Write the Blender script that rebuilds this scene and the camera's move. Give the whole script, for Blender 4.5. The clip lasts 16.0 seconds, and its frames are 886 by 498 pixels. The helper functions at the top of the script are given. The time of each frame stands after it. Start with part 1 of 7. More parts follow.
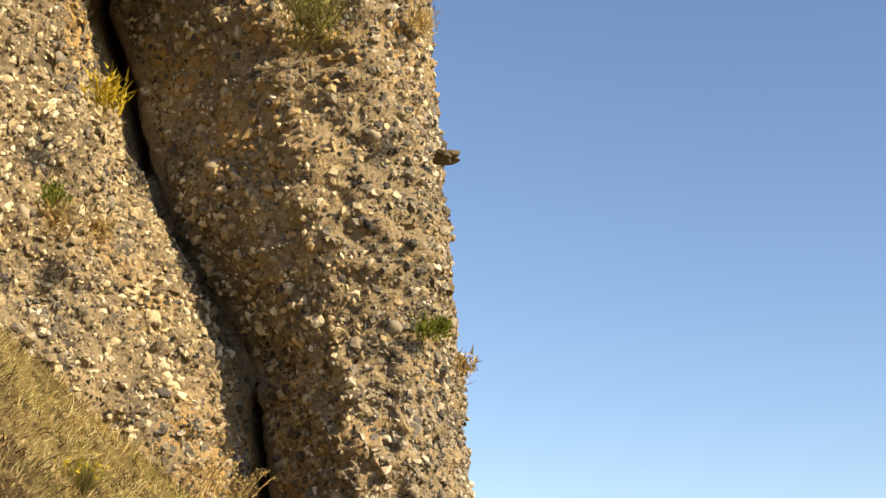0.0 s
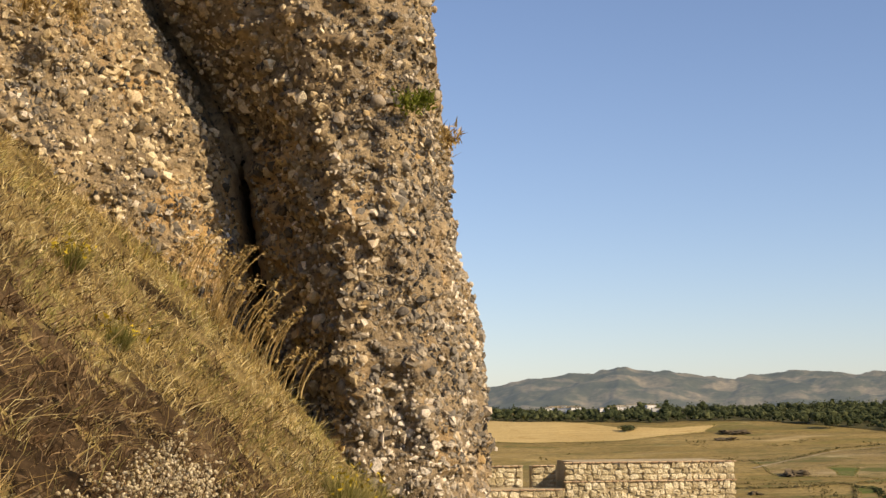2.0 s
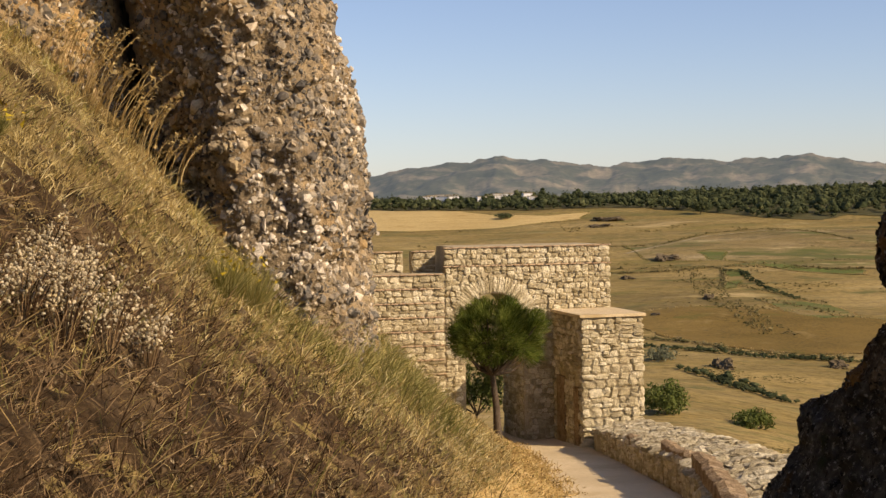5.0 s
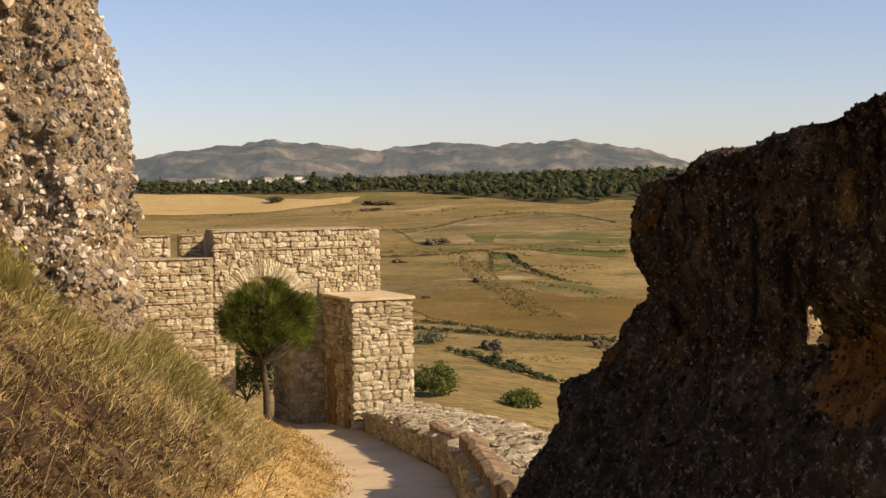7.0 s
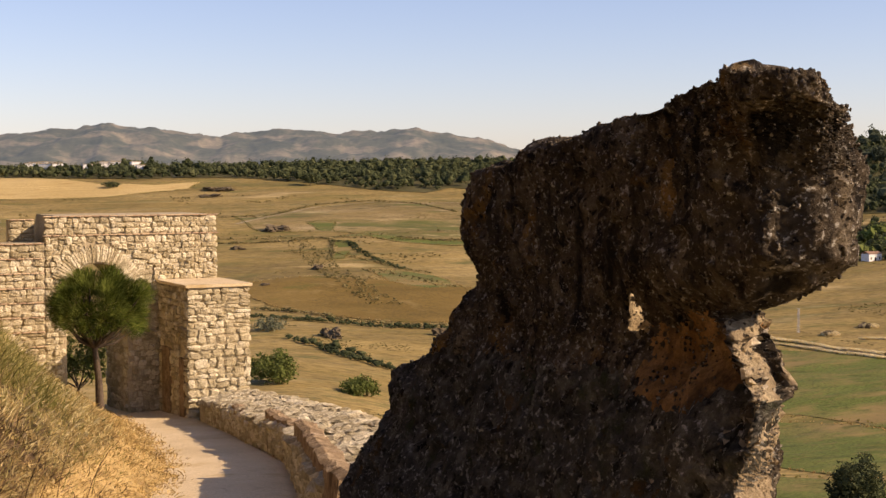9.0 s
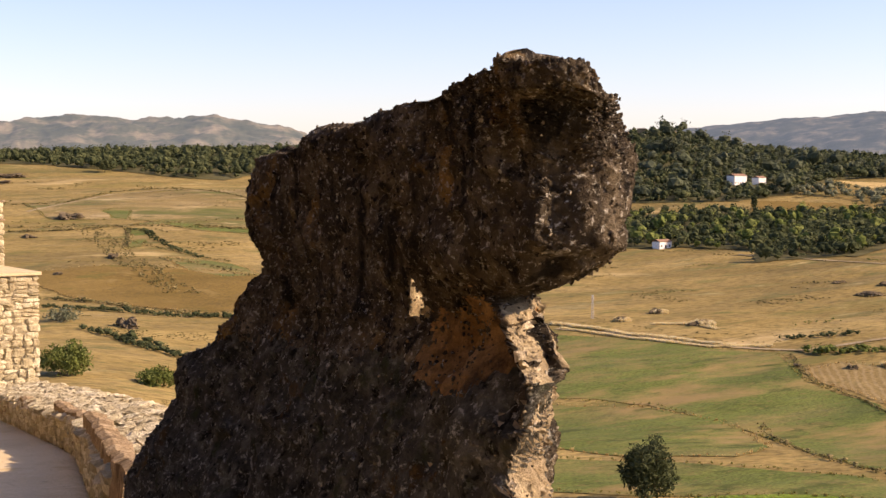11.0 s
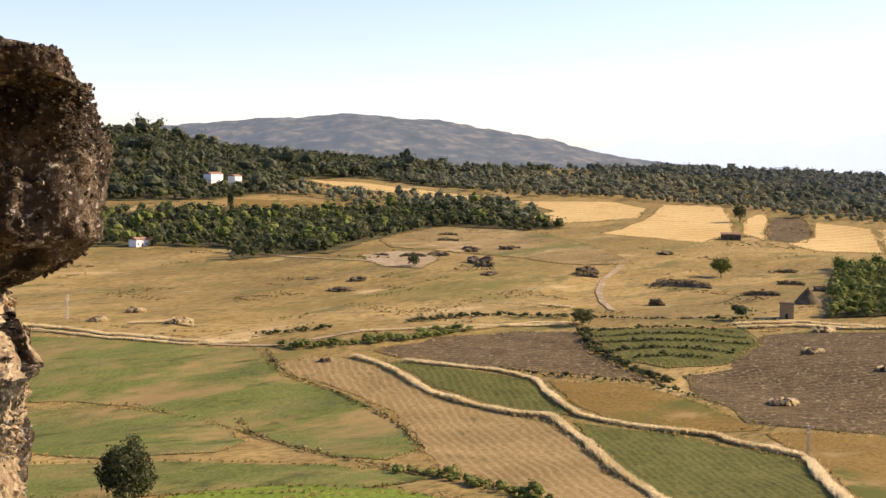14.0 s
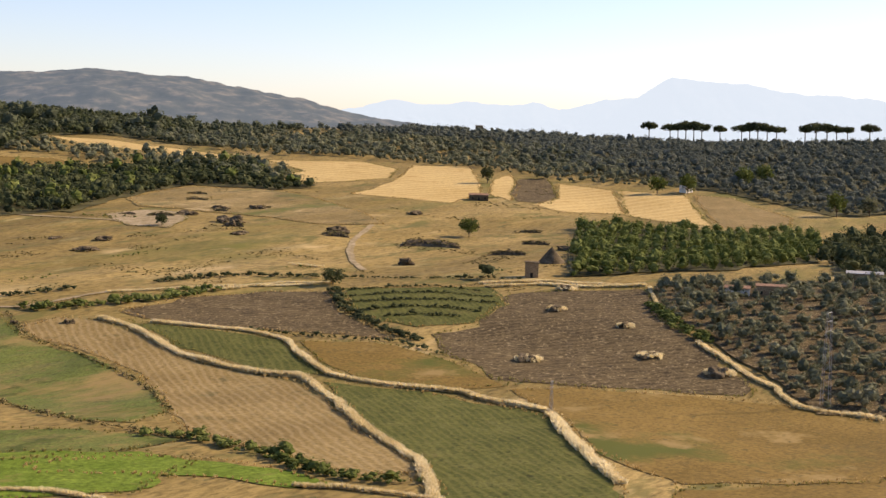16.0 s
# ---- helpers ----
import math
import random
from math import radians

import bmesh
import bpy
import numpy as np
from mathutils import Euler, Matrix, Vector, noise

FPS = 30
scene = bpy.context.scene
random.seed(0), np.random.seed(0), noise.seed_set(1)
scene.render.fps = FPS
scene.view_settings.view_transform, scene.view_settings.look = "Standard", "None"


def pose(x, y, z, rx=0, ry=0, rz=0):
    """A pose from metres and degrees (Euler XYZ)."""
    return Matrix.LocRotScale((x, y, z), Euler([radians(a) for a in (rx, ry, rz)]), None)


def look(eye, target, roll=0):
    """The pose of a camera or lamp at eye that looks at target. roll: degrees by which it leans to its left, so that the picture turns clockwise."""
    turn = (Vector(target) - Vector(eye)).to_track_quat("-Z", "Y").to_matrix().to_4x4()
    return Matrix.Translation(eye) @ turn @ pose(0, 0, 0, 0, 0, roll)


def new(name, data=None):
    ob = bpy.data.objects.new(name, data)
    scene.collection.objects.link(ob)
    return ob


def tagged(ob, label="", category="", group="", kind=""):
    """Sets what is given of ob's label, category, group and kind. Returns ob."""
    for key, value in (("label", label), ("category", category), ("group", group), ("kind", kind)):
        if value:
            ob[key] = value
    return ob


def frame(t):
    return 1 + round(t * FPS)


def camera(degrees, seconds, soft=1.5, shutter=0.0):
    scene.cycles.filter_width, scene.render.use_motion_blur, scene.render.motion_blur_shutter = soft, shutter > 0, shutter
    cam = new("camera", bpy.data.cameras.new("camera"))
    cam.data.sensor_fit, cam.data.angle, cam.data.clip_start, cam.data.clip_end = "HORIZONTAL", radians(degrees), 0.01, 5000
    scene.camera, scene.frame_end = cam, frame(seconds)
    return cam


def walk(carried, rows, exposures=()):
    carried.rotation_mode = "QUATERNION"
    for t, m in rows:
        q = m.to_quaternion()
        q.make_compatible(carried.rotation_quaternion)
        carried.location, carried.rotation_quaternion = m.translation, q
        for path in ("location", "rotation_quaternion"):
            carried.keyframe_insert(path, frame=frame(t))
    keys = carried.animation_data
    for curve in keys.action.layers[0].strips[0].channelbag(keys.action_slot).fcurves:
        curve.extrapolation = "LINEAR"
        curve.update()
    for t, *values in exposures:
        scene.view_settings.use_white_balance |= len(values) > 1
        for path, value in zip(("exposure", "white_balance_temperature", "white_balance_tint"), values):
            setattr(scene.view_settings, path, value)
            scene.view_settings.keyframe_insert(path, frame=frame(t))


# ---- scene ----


def stand(x, y, z, tilt, roll, turn):
    """A camera pose: turn clockwise from +y, tilt up, roll, all in degrees."""
    return pose(x, y, z, 0, 0, -turn) @ pose(0, 0, 0, 90 + tilt) @ pose(0, 0, 0, 0, 0, roll)


cam = camera(33.56, 16.0, soft=1.45)
PATH = [
    (0.0, -0.148, -0.000, 1.773, 15.545, 1.145, -0.000),
    (0.5, -0.095, 0.001, 1.778, 13.410, 0.453, 0.528),
    (1.0, -0.046, 0.000, 1.777, 11.390, -0.065, 0.341),
    (1.5, -0.014, 0.000, 1.758, 8.950, -0.376, 0.209),
    (2.0, -0.018, 0.000, 1.741, 6.788, -0.407, 0.369),
    (2.5, -0.011, 0.000, 1.725, 5.026, -0.236, 1.103),
    (3.0, -0.002, 0.000, 1.719, 3.037, -0.518, 1.778),
    (3.2, 0.000, -0.000, 1.714, 2.305, -0.529, 2.040),
    (5.3, -0.072, 0.008, 1.655, -1.574, -0.748, 6.047),
    (5.5, -0.069, 0.008, 1.654, -1.600, -0.520, 6.850),
    (6.0, -0.062, 0.010, 1.660, -1.921, -0.498, 8.886),
    (6.5, -0.047, 0.010, 1.659, -1.910, -0.479, 11.724),
    (7.0, -0.023, 0.006, 1.655, -2.226, -0.860, 13.905),
    (7.5, -0.010, 0.003, 1.650, -2.449, -0.815, 15.481),
    (8.0, 0.000, -0.000, 1.650, -2.290, -0.320, 17.006),
    (8.2, 0.006, -0.002, 1.650, -2.315, -0.279, 17.541),
    (10.3, 0.089, -0.042, 1.636, -3.211, 0.047, 25.129),
    (10.5, 0.096, -0.046, 1.637, -3.086, 0.030, 25.868),
    (11.0, 0.122, -0.064, 1.635, -3.210, 0.195, 27.915),
    (11.5, 0.146, -0.090, 1.630, -3.329, 0.371, 31.507),
    (12.0, 0.154, -0.103, 1.627, -3.161, 0.470, 33.792),
    (12.5, 0.164, -0.115, 1.626, -3.241, 0.741, 35.003),
    (13.0, 0.174, -0.134, 1.623, -3.328, 0.294, 37.596),
    (13.5, 0.135, -0.127, 1.616, -3.319, 0.748, 43.337),
    (14.0, 0.094, -0.105, 1.609, -3.087, 0.972, 48.123),
    (14.5, 0.076, -0.091, 1.600, -3.161, 0.967, 49.965),
    (15.0, 0.101, -0.121, 1.604, -3.232, 0.963, 50.141),
    (15.5, 0.104, -0.141, 1.614, -3.996, 1.265, 53.628),
    (16.0, 0.100, -0.159, 1.625, -4.430, 1.732, 57.875),
]
walk(cam, [(row[0], stand(*row[1:])) for row in PATH], [
    (0.0, 0.56, 6800, 9), (1.0, 0.36, 6850, 13), (3.2, 0.14, 6950, 18), (5.5, 0.1, 6950, 21), (8.2, 0.18, 7100, 26), (10.4, 0.62, 7050, 30), (12.0, 0.78, 7000, 29), (13.3, 0.85, 6950, 28), (14.5, 0.72, 6900, 26), (16.0, 0.55, 6900, 23)])

# ---- daylight ----
SUN_TURN, SUN_HEIGHT = 123.0, 30.5
world = bpy.data.worlds.new("sky")
scene.world = world
world.use_nodes = True
wn = world.node_tree
sky = wn.nodes.new("ShaderNodeTexSky")
sky.sky_type, sky.sun_disc = "NISHITA", False
sky.sun_elevation, sky.sun_rotation = radians(SUN_HEIGHT), radians(SUN_TURN)
sky.air_density, sky.dust_density, sky.ozone_density, sky.altitude = 1.0, 0.8, 4.0, 700
air = wn.nodes.new("ShaderNodeMix")
air.data_type, air.blend_type = "RGBA", "MULTIPLY"
air.inputs[0].default_value, air.inputs[7].default_value = 1.0, (1.03, 0.962, 0.955, 1)
wn.links.new(sky.outputs[0], air.inputs[6])
wn.links.new(air.outputs[2], wn.nodes["Background"].inputs[0])
wn.nodes["Background"].inputs[1].default_value = 0.132
sun = new("sun", bpy.data.lights.new("sun", "SUN"))
sun.data.energy, sun.data.angle, sun.data.color = 5.6, radians(0.55), (1.0, 0.84, 0.58)
sun.matrix_world = look(
    (0, 0, 60), (-math.sin(radians(SUN_TURN)) * 10, -math.cos(radians(SUN_TURN)) * 10, 60 - 10 * math.tan(radians(SUN_HEIGHT))))
tagged(sun, "warm low evening sun", "sun", kind="structure")

# ---- the lie of the land ----
NOISE = np.random.RandomState(7)
PERM = NOISE.permutation(4096)
GRAD = NOISE.rand(4096)


def value_noise(x, y, z=0.0):
    """Smooth value noise in 0..1 on numpy arrays."""
    x, y, z = np.broadcast_arrays(np.asarray(x, float), np.asarray(y, float), np.asarray(z, float))
    xi, yi, zi = np.floor(x).astype(int), np.floor(y).astype(int), np.floor(z).astype(int)
    fx, fy, fz = x - xi, y - yi, z - zi
    fx, fy, fz = (f * f * f * (f * (6 * f - 15) + 10) for f in (fx, fy, fz))

    def at(a, b, c):
        return GRAD[PERM[(PERM[(PERM[(xi + a) & 4095] + yi + b) & 4095] + zi + c) & 4095]]
    lo = (at(0, 0, 0) * (1 - fx) + at(1, 0, 0) * fx) * (1 - fy) + (at(0, 1, 0) * (1 - fx) + at(1, 1, 0) * fx) * fy
    hi = (at(0, 0, 1) * (1 - fx) + at(1, 0, 1) * fx) * (1 - fy) + (at(0, 1, 1) * (1 - fx) + at(1, 1, 1) * fx) * fy
    return lo * (1 - fz) + hi * fz


def fractal(x, y, z=0.0, octaves=4, gain=0.5):
    total, amp, norm = 0.0, 1.0, 0.0
    for k in range(octaves):
        total = total + amp * (value_noise(x * 2 ** k + 17 * k, y * 2 ** k + 5 * k, z * 2 ** k + 9 * k) - 0.5)
        norm += amp
        amp *= gain
    return total / norm * 2


def smooth(a, b, x):
    t = np.clip((x - a) / (b - a), 0, 1)
    return t * t * (3 - 2 * t)


def path_x(y):
    return np.interp(y, [-20, 0, 8, 16, 28, 38, 45, 60], [0.0, 0.0, 1.1, 2.9, 5.5, 6.5, 6.95, 7.3])


def path_z(y):
    return np.interp(y, [-20, 0, 8, 16, 28, 37, 44, 50, 60], [1.6, 0.0, -1.2, -2.55, -4.0, -5.0, -5.75, -6.1, -7.0])


def wall_x(y):
    return np.interp(y, [8, 16, 28, 38, 45.5], [2.7, 4.5, 7.1, 8.0, 8.45])


RIDGE = ([-40, 10, 25, 33, 35.2, 36.8, 38.5, 40, 45, 50, 58, 63, 66, 70, 74, 100], [0.45, 0.45, 0.5, 0.85, 1.3, 1.45, 0.95, 0.65, 0.25, 0.15, 0.15, -0.15, -0.1, 0.0, 0.1, 0.2])


def far_height(r, turn):
    """The valley and the hills beyond it, by distance and by direction in degrees."""
    ridge = 1.65 + 1700 * np.tan(np.radians(np.interp(turn, *RIDGE)))
    grid = np.concatenate(([0, 12, 30, 60, 140, 260, 400, 560, 800, 1000, 1300, 1500], [1700]))
    one = np.interp(r, [0, 30, 60, 100, 150, 220, 300, 450, 600, 900, 1200, 1350, 1500], [-2, -6, -12, -21, -31, -39, -46, -50, -50, -38, -13, 0, 3])
    two = np.interp(r, [0, 12, 30, 60, 140, 260, 400, 560, 800, 1000, 1300, 1500], [-1, -3, -10, -20, -46, -68, -68, -58, -48, -38, -12, -2])
    w = smooth(13, 30, turn) * (1 - smooth(120, 170, turn))
    base = one * (1 - w) + two * w
    up = smooth(1250, 1700, r)
    z = base * (1 - up) + ridge * up
    back = smooth(1750, 2300, r)
    return z * (1 - back) - 25 * back


def height(x, y):
    x, y = np.asarray(x, float), np.asarray(y, float)
    r, turn = np.hypot(x, y), np.degrees(np.arctan2(x, y))
    far = far_height(r, turn)
    rough = smooth(150, 400, r) * (1 - smooth(2000, 2600, r))
    far = far + rough * (5.0 * fractal(x / 190, y / 190, 3.3, 2) + 0.8 * fractal(x / 45, y / 45, 8.1, 2))
    zp = path_z(y)
    left = path_x(y) - 1.0 - x
    bank = np.interp(np.logaddexp(0, left * 5.0) / 5.0, [0, 1, 2, 4, 6, 8, 10, 60], [0, 0.78, 1.6, 3.42, 5.65, 7.85, 9.9, 60])
    bank = np.minimum(bank, 13 + 0.1 * bank)
    near = zp + bank
    near = near + smooth(0.3, 2.0, left) * (0.22 * fractal(x / 1.7, y / 1.7, 1.5, 3) + 0.3 * fractal(x / 5, y / 5, 4.4, 2))
    near = near + 0.014 * fractal(x / 1.7, y / 1.7, 2.2, 2)
    right = x - (wall_x(y) + 1.1)
    fall = np.maximum(right, 0)
    near = np.where(right > 0, zp - 0.2 - 0.75 * fall + 0.25 * smooth(0, 3, right) * fractal(x / 2.5, y / 2.5, 6.1, 3), near)
    low = np.minimum(far, zp - 1.0)
    near = np.where(right > 0, np.maximum(near, low), near)
    away = np.maximum(smooth(50.5, 72, y), smooth(60, 160, r))
    return near * (1 - away) + far * away

# ---- materials ----


def stuff_material(name, colours, scale=4.0, fine=40.0, bump=0.3, depth=0.02, rough=0.9, vary=0.0, by="", stains=None, stretch=(1, 1, 1), wave=None, spread=0.25, thin=0.0, streaks=None, swell=None, grainy=(0.62, 1.3)):
    """A rough natural surface. colours: a ramp over broad noise; fine grain on top; vary: how far each piece or island differs; thin: how much light shines through a leaf; streaks: runs of tone down a face; swell: size and depth of gentle ground relief."""
    m = bpy.data.materials.new(name)
    m.use_nodes = True
    nt, nd, lk = m.node_tree, m.node_tree.nodes, m.node_tree.links
    bsdf = nd["Principled BSDF"]
    bsdf.inputs["Roughness"].default_value = rough
    bsdf.inputs["Specular IOR Level"].default_value = 0.06
    geo = nd.new("ShaderNodeNewGeometry")
    mp = nd.new("ShaderNodeVectorMath")
    mp.operation = "MULTIPLY"
    mp.inputs[1].default_value = stretch
    lk.new(geo.outputs["Position"], mp.inputs[0])

    def noise_node(sc, detail=5.0, rg=0.6):
        n = nd.new("ShaderNodeTexNoise")
        n.inputs["Scale"].default_value, n.inputs["Detail"].default_value, n.inputs["Roughness"].default_value = sc, detail, rg
        lk.new(mp.outputs[0], n.inputs["Vector"])
        return n

    def mixed(kind, fac, a, b):
        x = nd.new("ShaderNodeMix")
        x.data_type, x.blend_type = "RGBA", kind
        for sock, val in ((x.inputs[0], fac), (x.inputs[6], a), (x.inputs[7], b)):
            if isinstance(val, (int, float)):
                sock.default_value = val
            elif isinstance(val, tuple):
                sock.default_value = (*val, 1)
            else:
                lk.new(val, sock)
        return x.outputs[2]

    broad = noise_node(scale)
    ramp = nd.new("ShaderNodeValToRGB")
    cr = ramp.color_ramp
    k = len(colours)
    while len(cr.elements) < k:
        cr.elements.new(0.5)
    for i, c in enumerate(colours):
        cr.elements[i].position = 0.5 + spread * (2 * i / max(k - 1, 1) - 1)
        cr.elements[i].color = (*c, 1)
    source = broad.outputs[0]
    if by:
        oi = nd.new("ShaderNodeObjectInfo")
        rnd = oi.outputs["Random"] if by == "object" else geo.outputs["Random Per Island"]
        mm = nd.new("ShaderNodeMath")
        mm.operation = "MULTIPLY_ADD"
        lk.new(rnd, mm.inputs[0])
        mm.inputs[1].default_value = vary
        mm2 = nd.new("ShaderNodeMath")
        mm2.operation = "SUBTRACT"
        lk.new(broad.outputs[0], mm2.inputs[0])
        mm2.inputs[1].default_value = vary / 2
        lk.new(mm2.outputs[0], mm.inputs[2])
        source = mm.outputs[0]
    lk.new(source, ramp.inputs[0])
    col = ramp.outputs[0]
    grain = noise_node(fine, 6.0, 0.7)
    gr = nd.new("ShaderNodeMapRange")
    gr.inputs[1].default_value, gr.inputs[2].default_value, gr.inputs[3].default_value, gr.inputs[4].default_value = 0.3, 0.7, *grainy
    lk.new(grain.outputs[0], gr.inputs[0])
    col = mixed("MULTIPLY", 1.0, col, gr.outputs[0])
    if stains:
        for tone, sscale, low, high in stains if isinstance(stains, list) else [stains]:
            sn = noise_node(sscale, 7.0, 0.68)
            sr = nd.new("ShaderNodeMapRange")
            sr.inputs[1].default_value, sr.inputs[2].default_value = low, high
            lk.new(sn.outputs[0], sr.inputs[0])
            col = mixed("MIX", sr.outputs[0], col, tone)
    if wave:
        direction, wscale, amount, tone = wave
        dot = nd.new("ShaderNodeVectorMath")
        dot.operation = "DOT_PRODUCT"
        dot.inputs[1].default_value = (*direction, 0)
        lk.new(geo.outputs["Position"], dot.inputs[0])
        wob = noise_node(0.05, 3.0)
        ad = nd.new("ShaderNodeMath")
        ad.operation = "MULTIPLY_ADD"
        lk.new(wob.outputs[0], ad.inputs[0])
        ad.inputs[1].default_value = 5.0
        lk.new(dot.outputs["Value"], ad.inputs[2])
        ml = nd.new("ShaderNodeMath")
        ml.operation = "MULTIPLY"
        ml.inputs[1].default_value = wscale
        lk.new(ad.outputs[0], ml.inputs[0])
        sn = nd.new("ShaderNodeMath")
        sn.operation = "SINE"
        lk.new(ml.outputs[0], sn.inputs[0])
        mr = nd.new("ShaderNodeMapRange")
        mr.inputs[1].default_value, mr.inputs[2].default_value, mr.inputs[3].default_value, mr.inputs[4].default_value = -0.2, 1.0, 0.0, amount
        lk.new(sn.outputs[0], mr.inputs[0])
        bk = nd.new("ShaderNodeMath")
        bk.operation = "MULTIPLY"
        lk.new(mr.outputs[0], bk.inputs[0])
        lk.new(noise_node(0.12, 4.0).outputs[0], bk.inputs[1])
        col = mixed("MIX", bk.outputs[0], col, tone)
    if streaks:
        tone, sscale, low, high = streaks
        run = nd.new("ShaderNodeVectorMath")
        run.operation = "MULTIPLY"
        run.inputs[1].default_value = (1, 1, 0.12)
        lk.new(geo.outputs["Position"], run.inputs[0])
        sn = noise_node(sscale, 5.0, 0.6)
        lk.new(run.outputs[0], sn.inputs["Vector"])
        sr = nd.new("ShaderNodeMapRange")
        sr.inputs[1].default_value, sr.inputs[2].default_value = low, high
        lk.new(sn.outputs[0], sr.inputs[0])
        col = mixed("MIX", sr.outputs[0], col, tone)
    lk.new(col, bsdf.inputs["Base Color"])
    if bump:
        b = nd.new("ShaderNodeBump")
        b.inputs["Strength"].default_value, b.inputs["Distance"].default_value = bump, depth
        lk.new(grain.outputs[0], b.inputs["Height"])
        lk.new(b.outputs[0], bsdf.inputs["Normal"])
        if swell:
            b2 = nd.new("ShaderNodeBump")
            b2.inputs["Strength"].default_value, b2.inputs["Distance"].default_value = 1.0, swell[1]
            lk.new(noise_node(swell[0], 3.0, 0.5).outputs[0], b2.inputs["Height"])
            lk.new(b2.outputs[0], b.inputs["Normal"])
    if thin:
        tl, mx = nd.new("ShaderNodeBsdfTranslucent"), nd.new("ShaderNodeMixShader")
        mx.inputs[0].default_value = thin
        lk.new(col, tl.inputs[0])
        lk.new(bsdf.outputs[0], mx.inputs[1])
        lk.new(tl.outputs[0], mx.inputs[2])
        lk.new(mx.outputs[0], nd["Material Output"].inputs[0])
    return m


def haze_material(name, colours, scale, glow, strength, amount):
    """A far mountain: its own slopes, haze painted in as a plain even glow."""
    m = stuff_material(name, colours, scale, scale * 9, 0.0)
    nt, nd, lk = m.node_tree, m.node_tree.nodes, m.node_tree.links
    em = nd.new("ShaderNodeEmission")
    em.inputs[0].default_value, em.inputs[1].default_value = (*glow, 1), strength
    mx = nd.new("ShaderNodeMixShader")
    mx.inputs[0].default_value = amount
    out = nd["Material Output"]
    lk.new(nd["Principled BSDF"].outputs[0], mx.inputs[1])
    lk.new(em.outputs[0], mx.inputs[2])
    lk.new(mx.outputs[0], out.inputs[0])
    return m


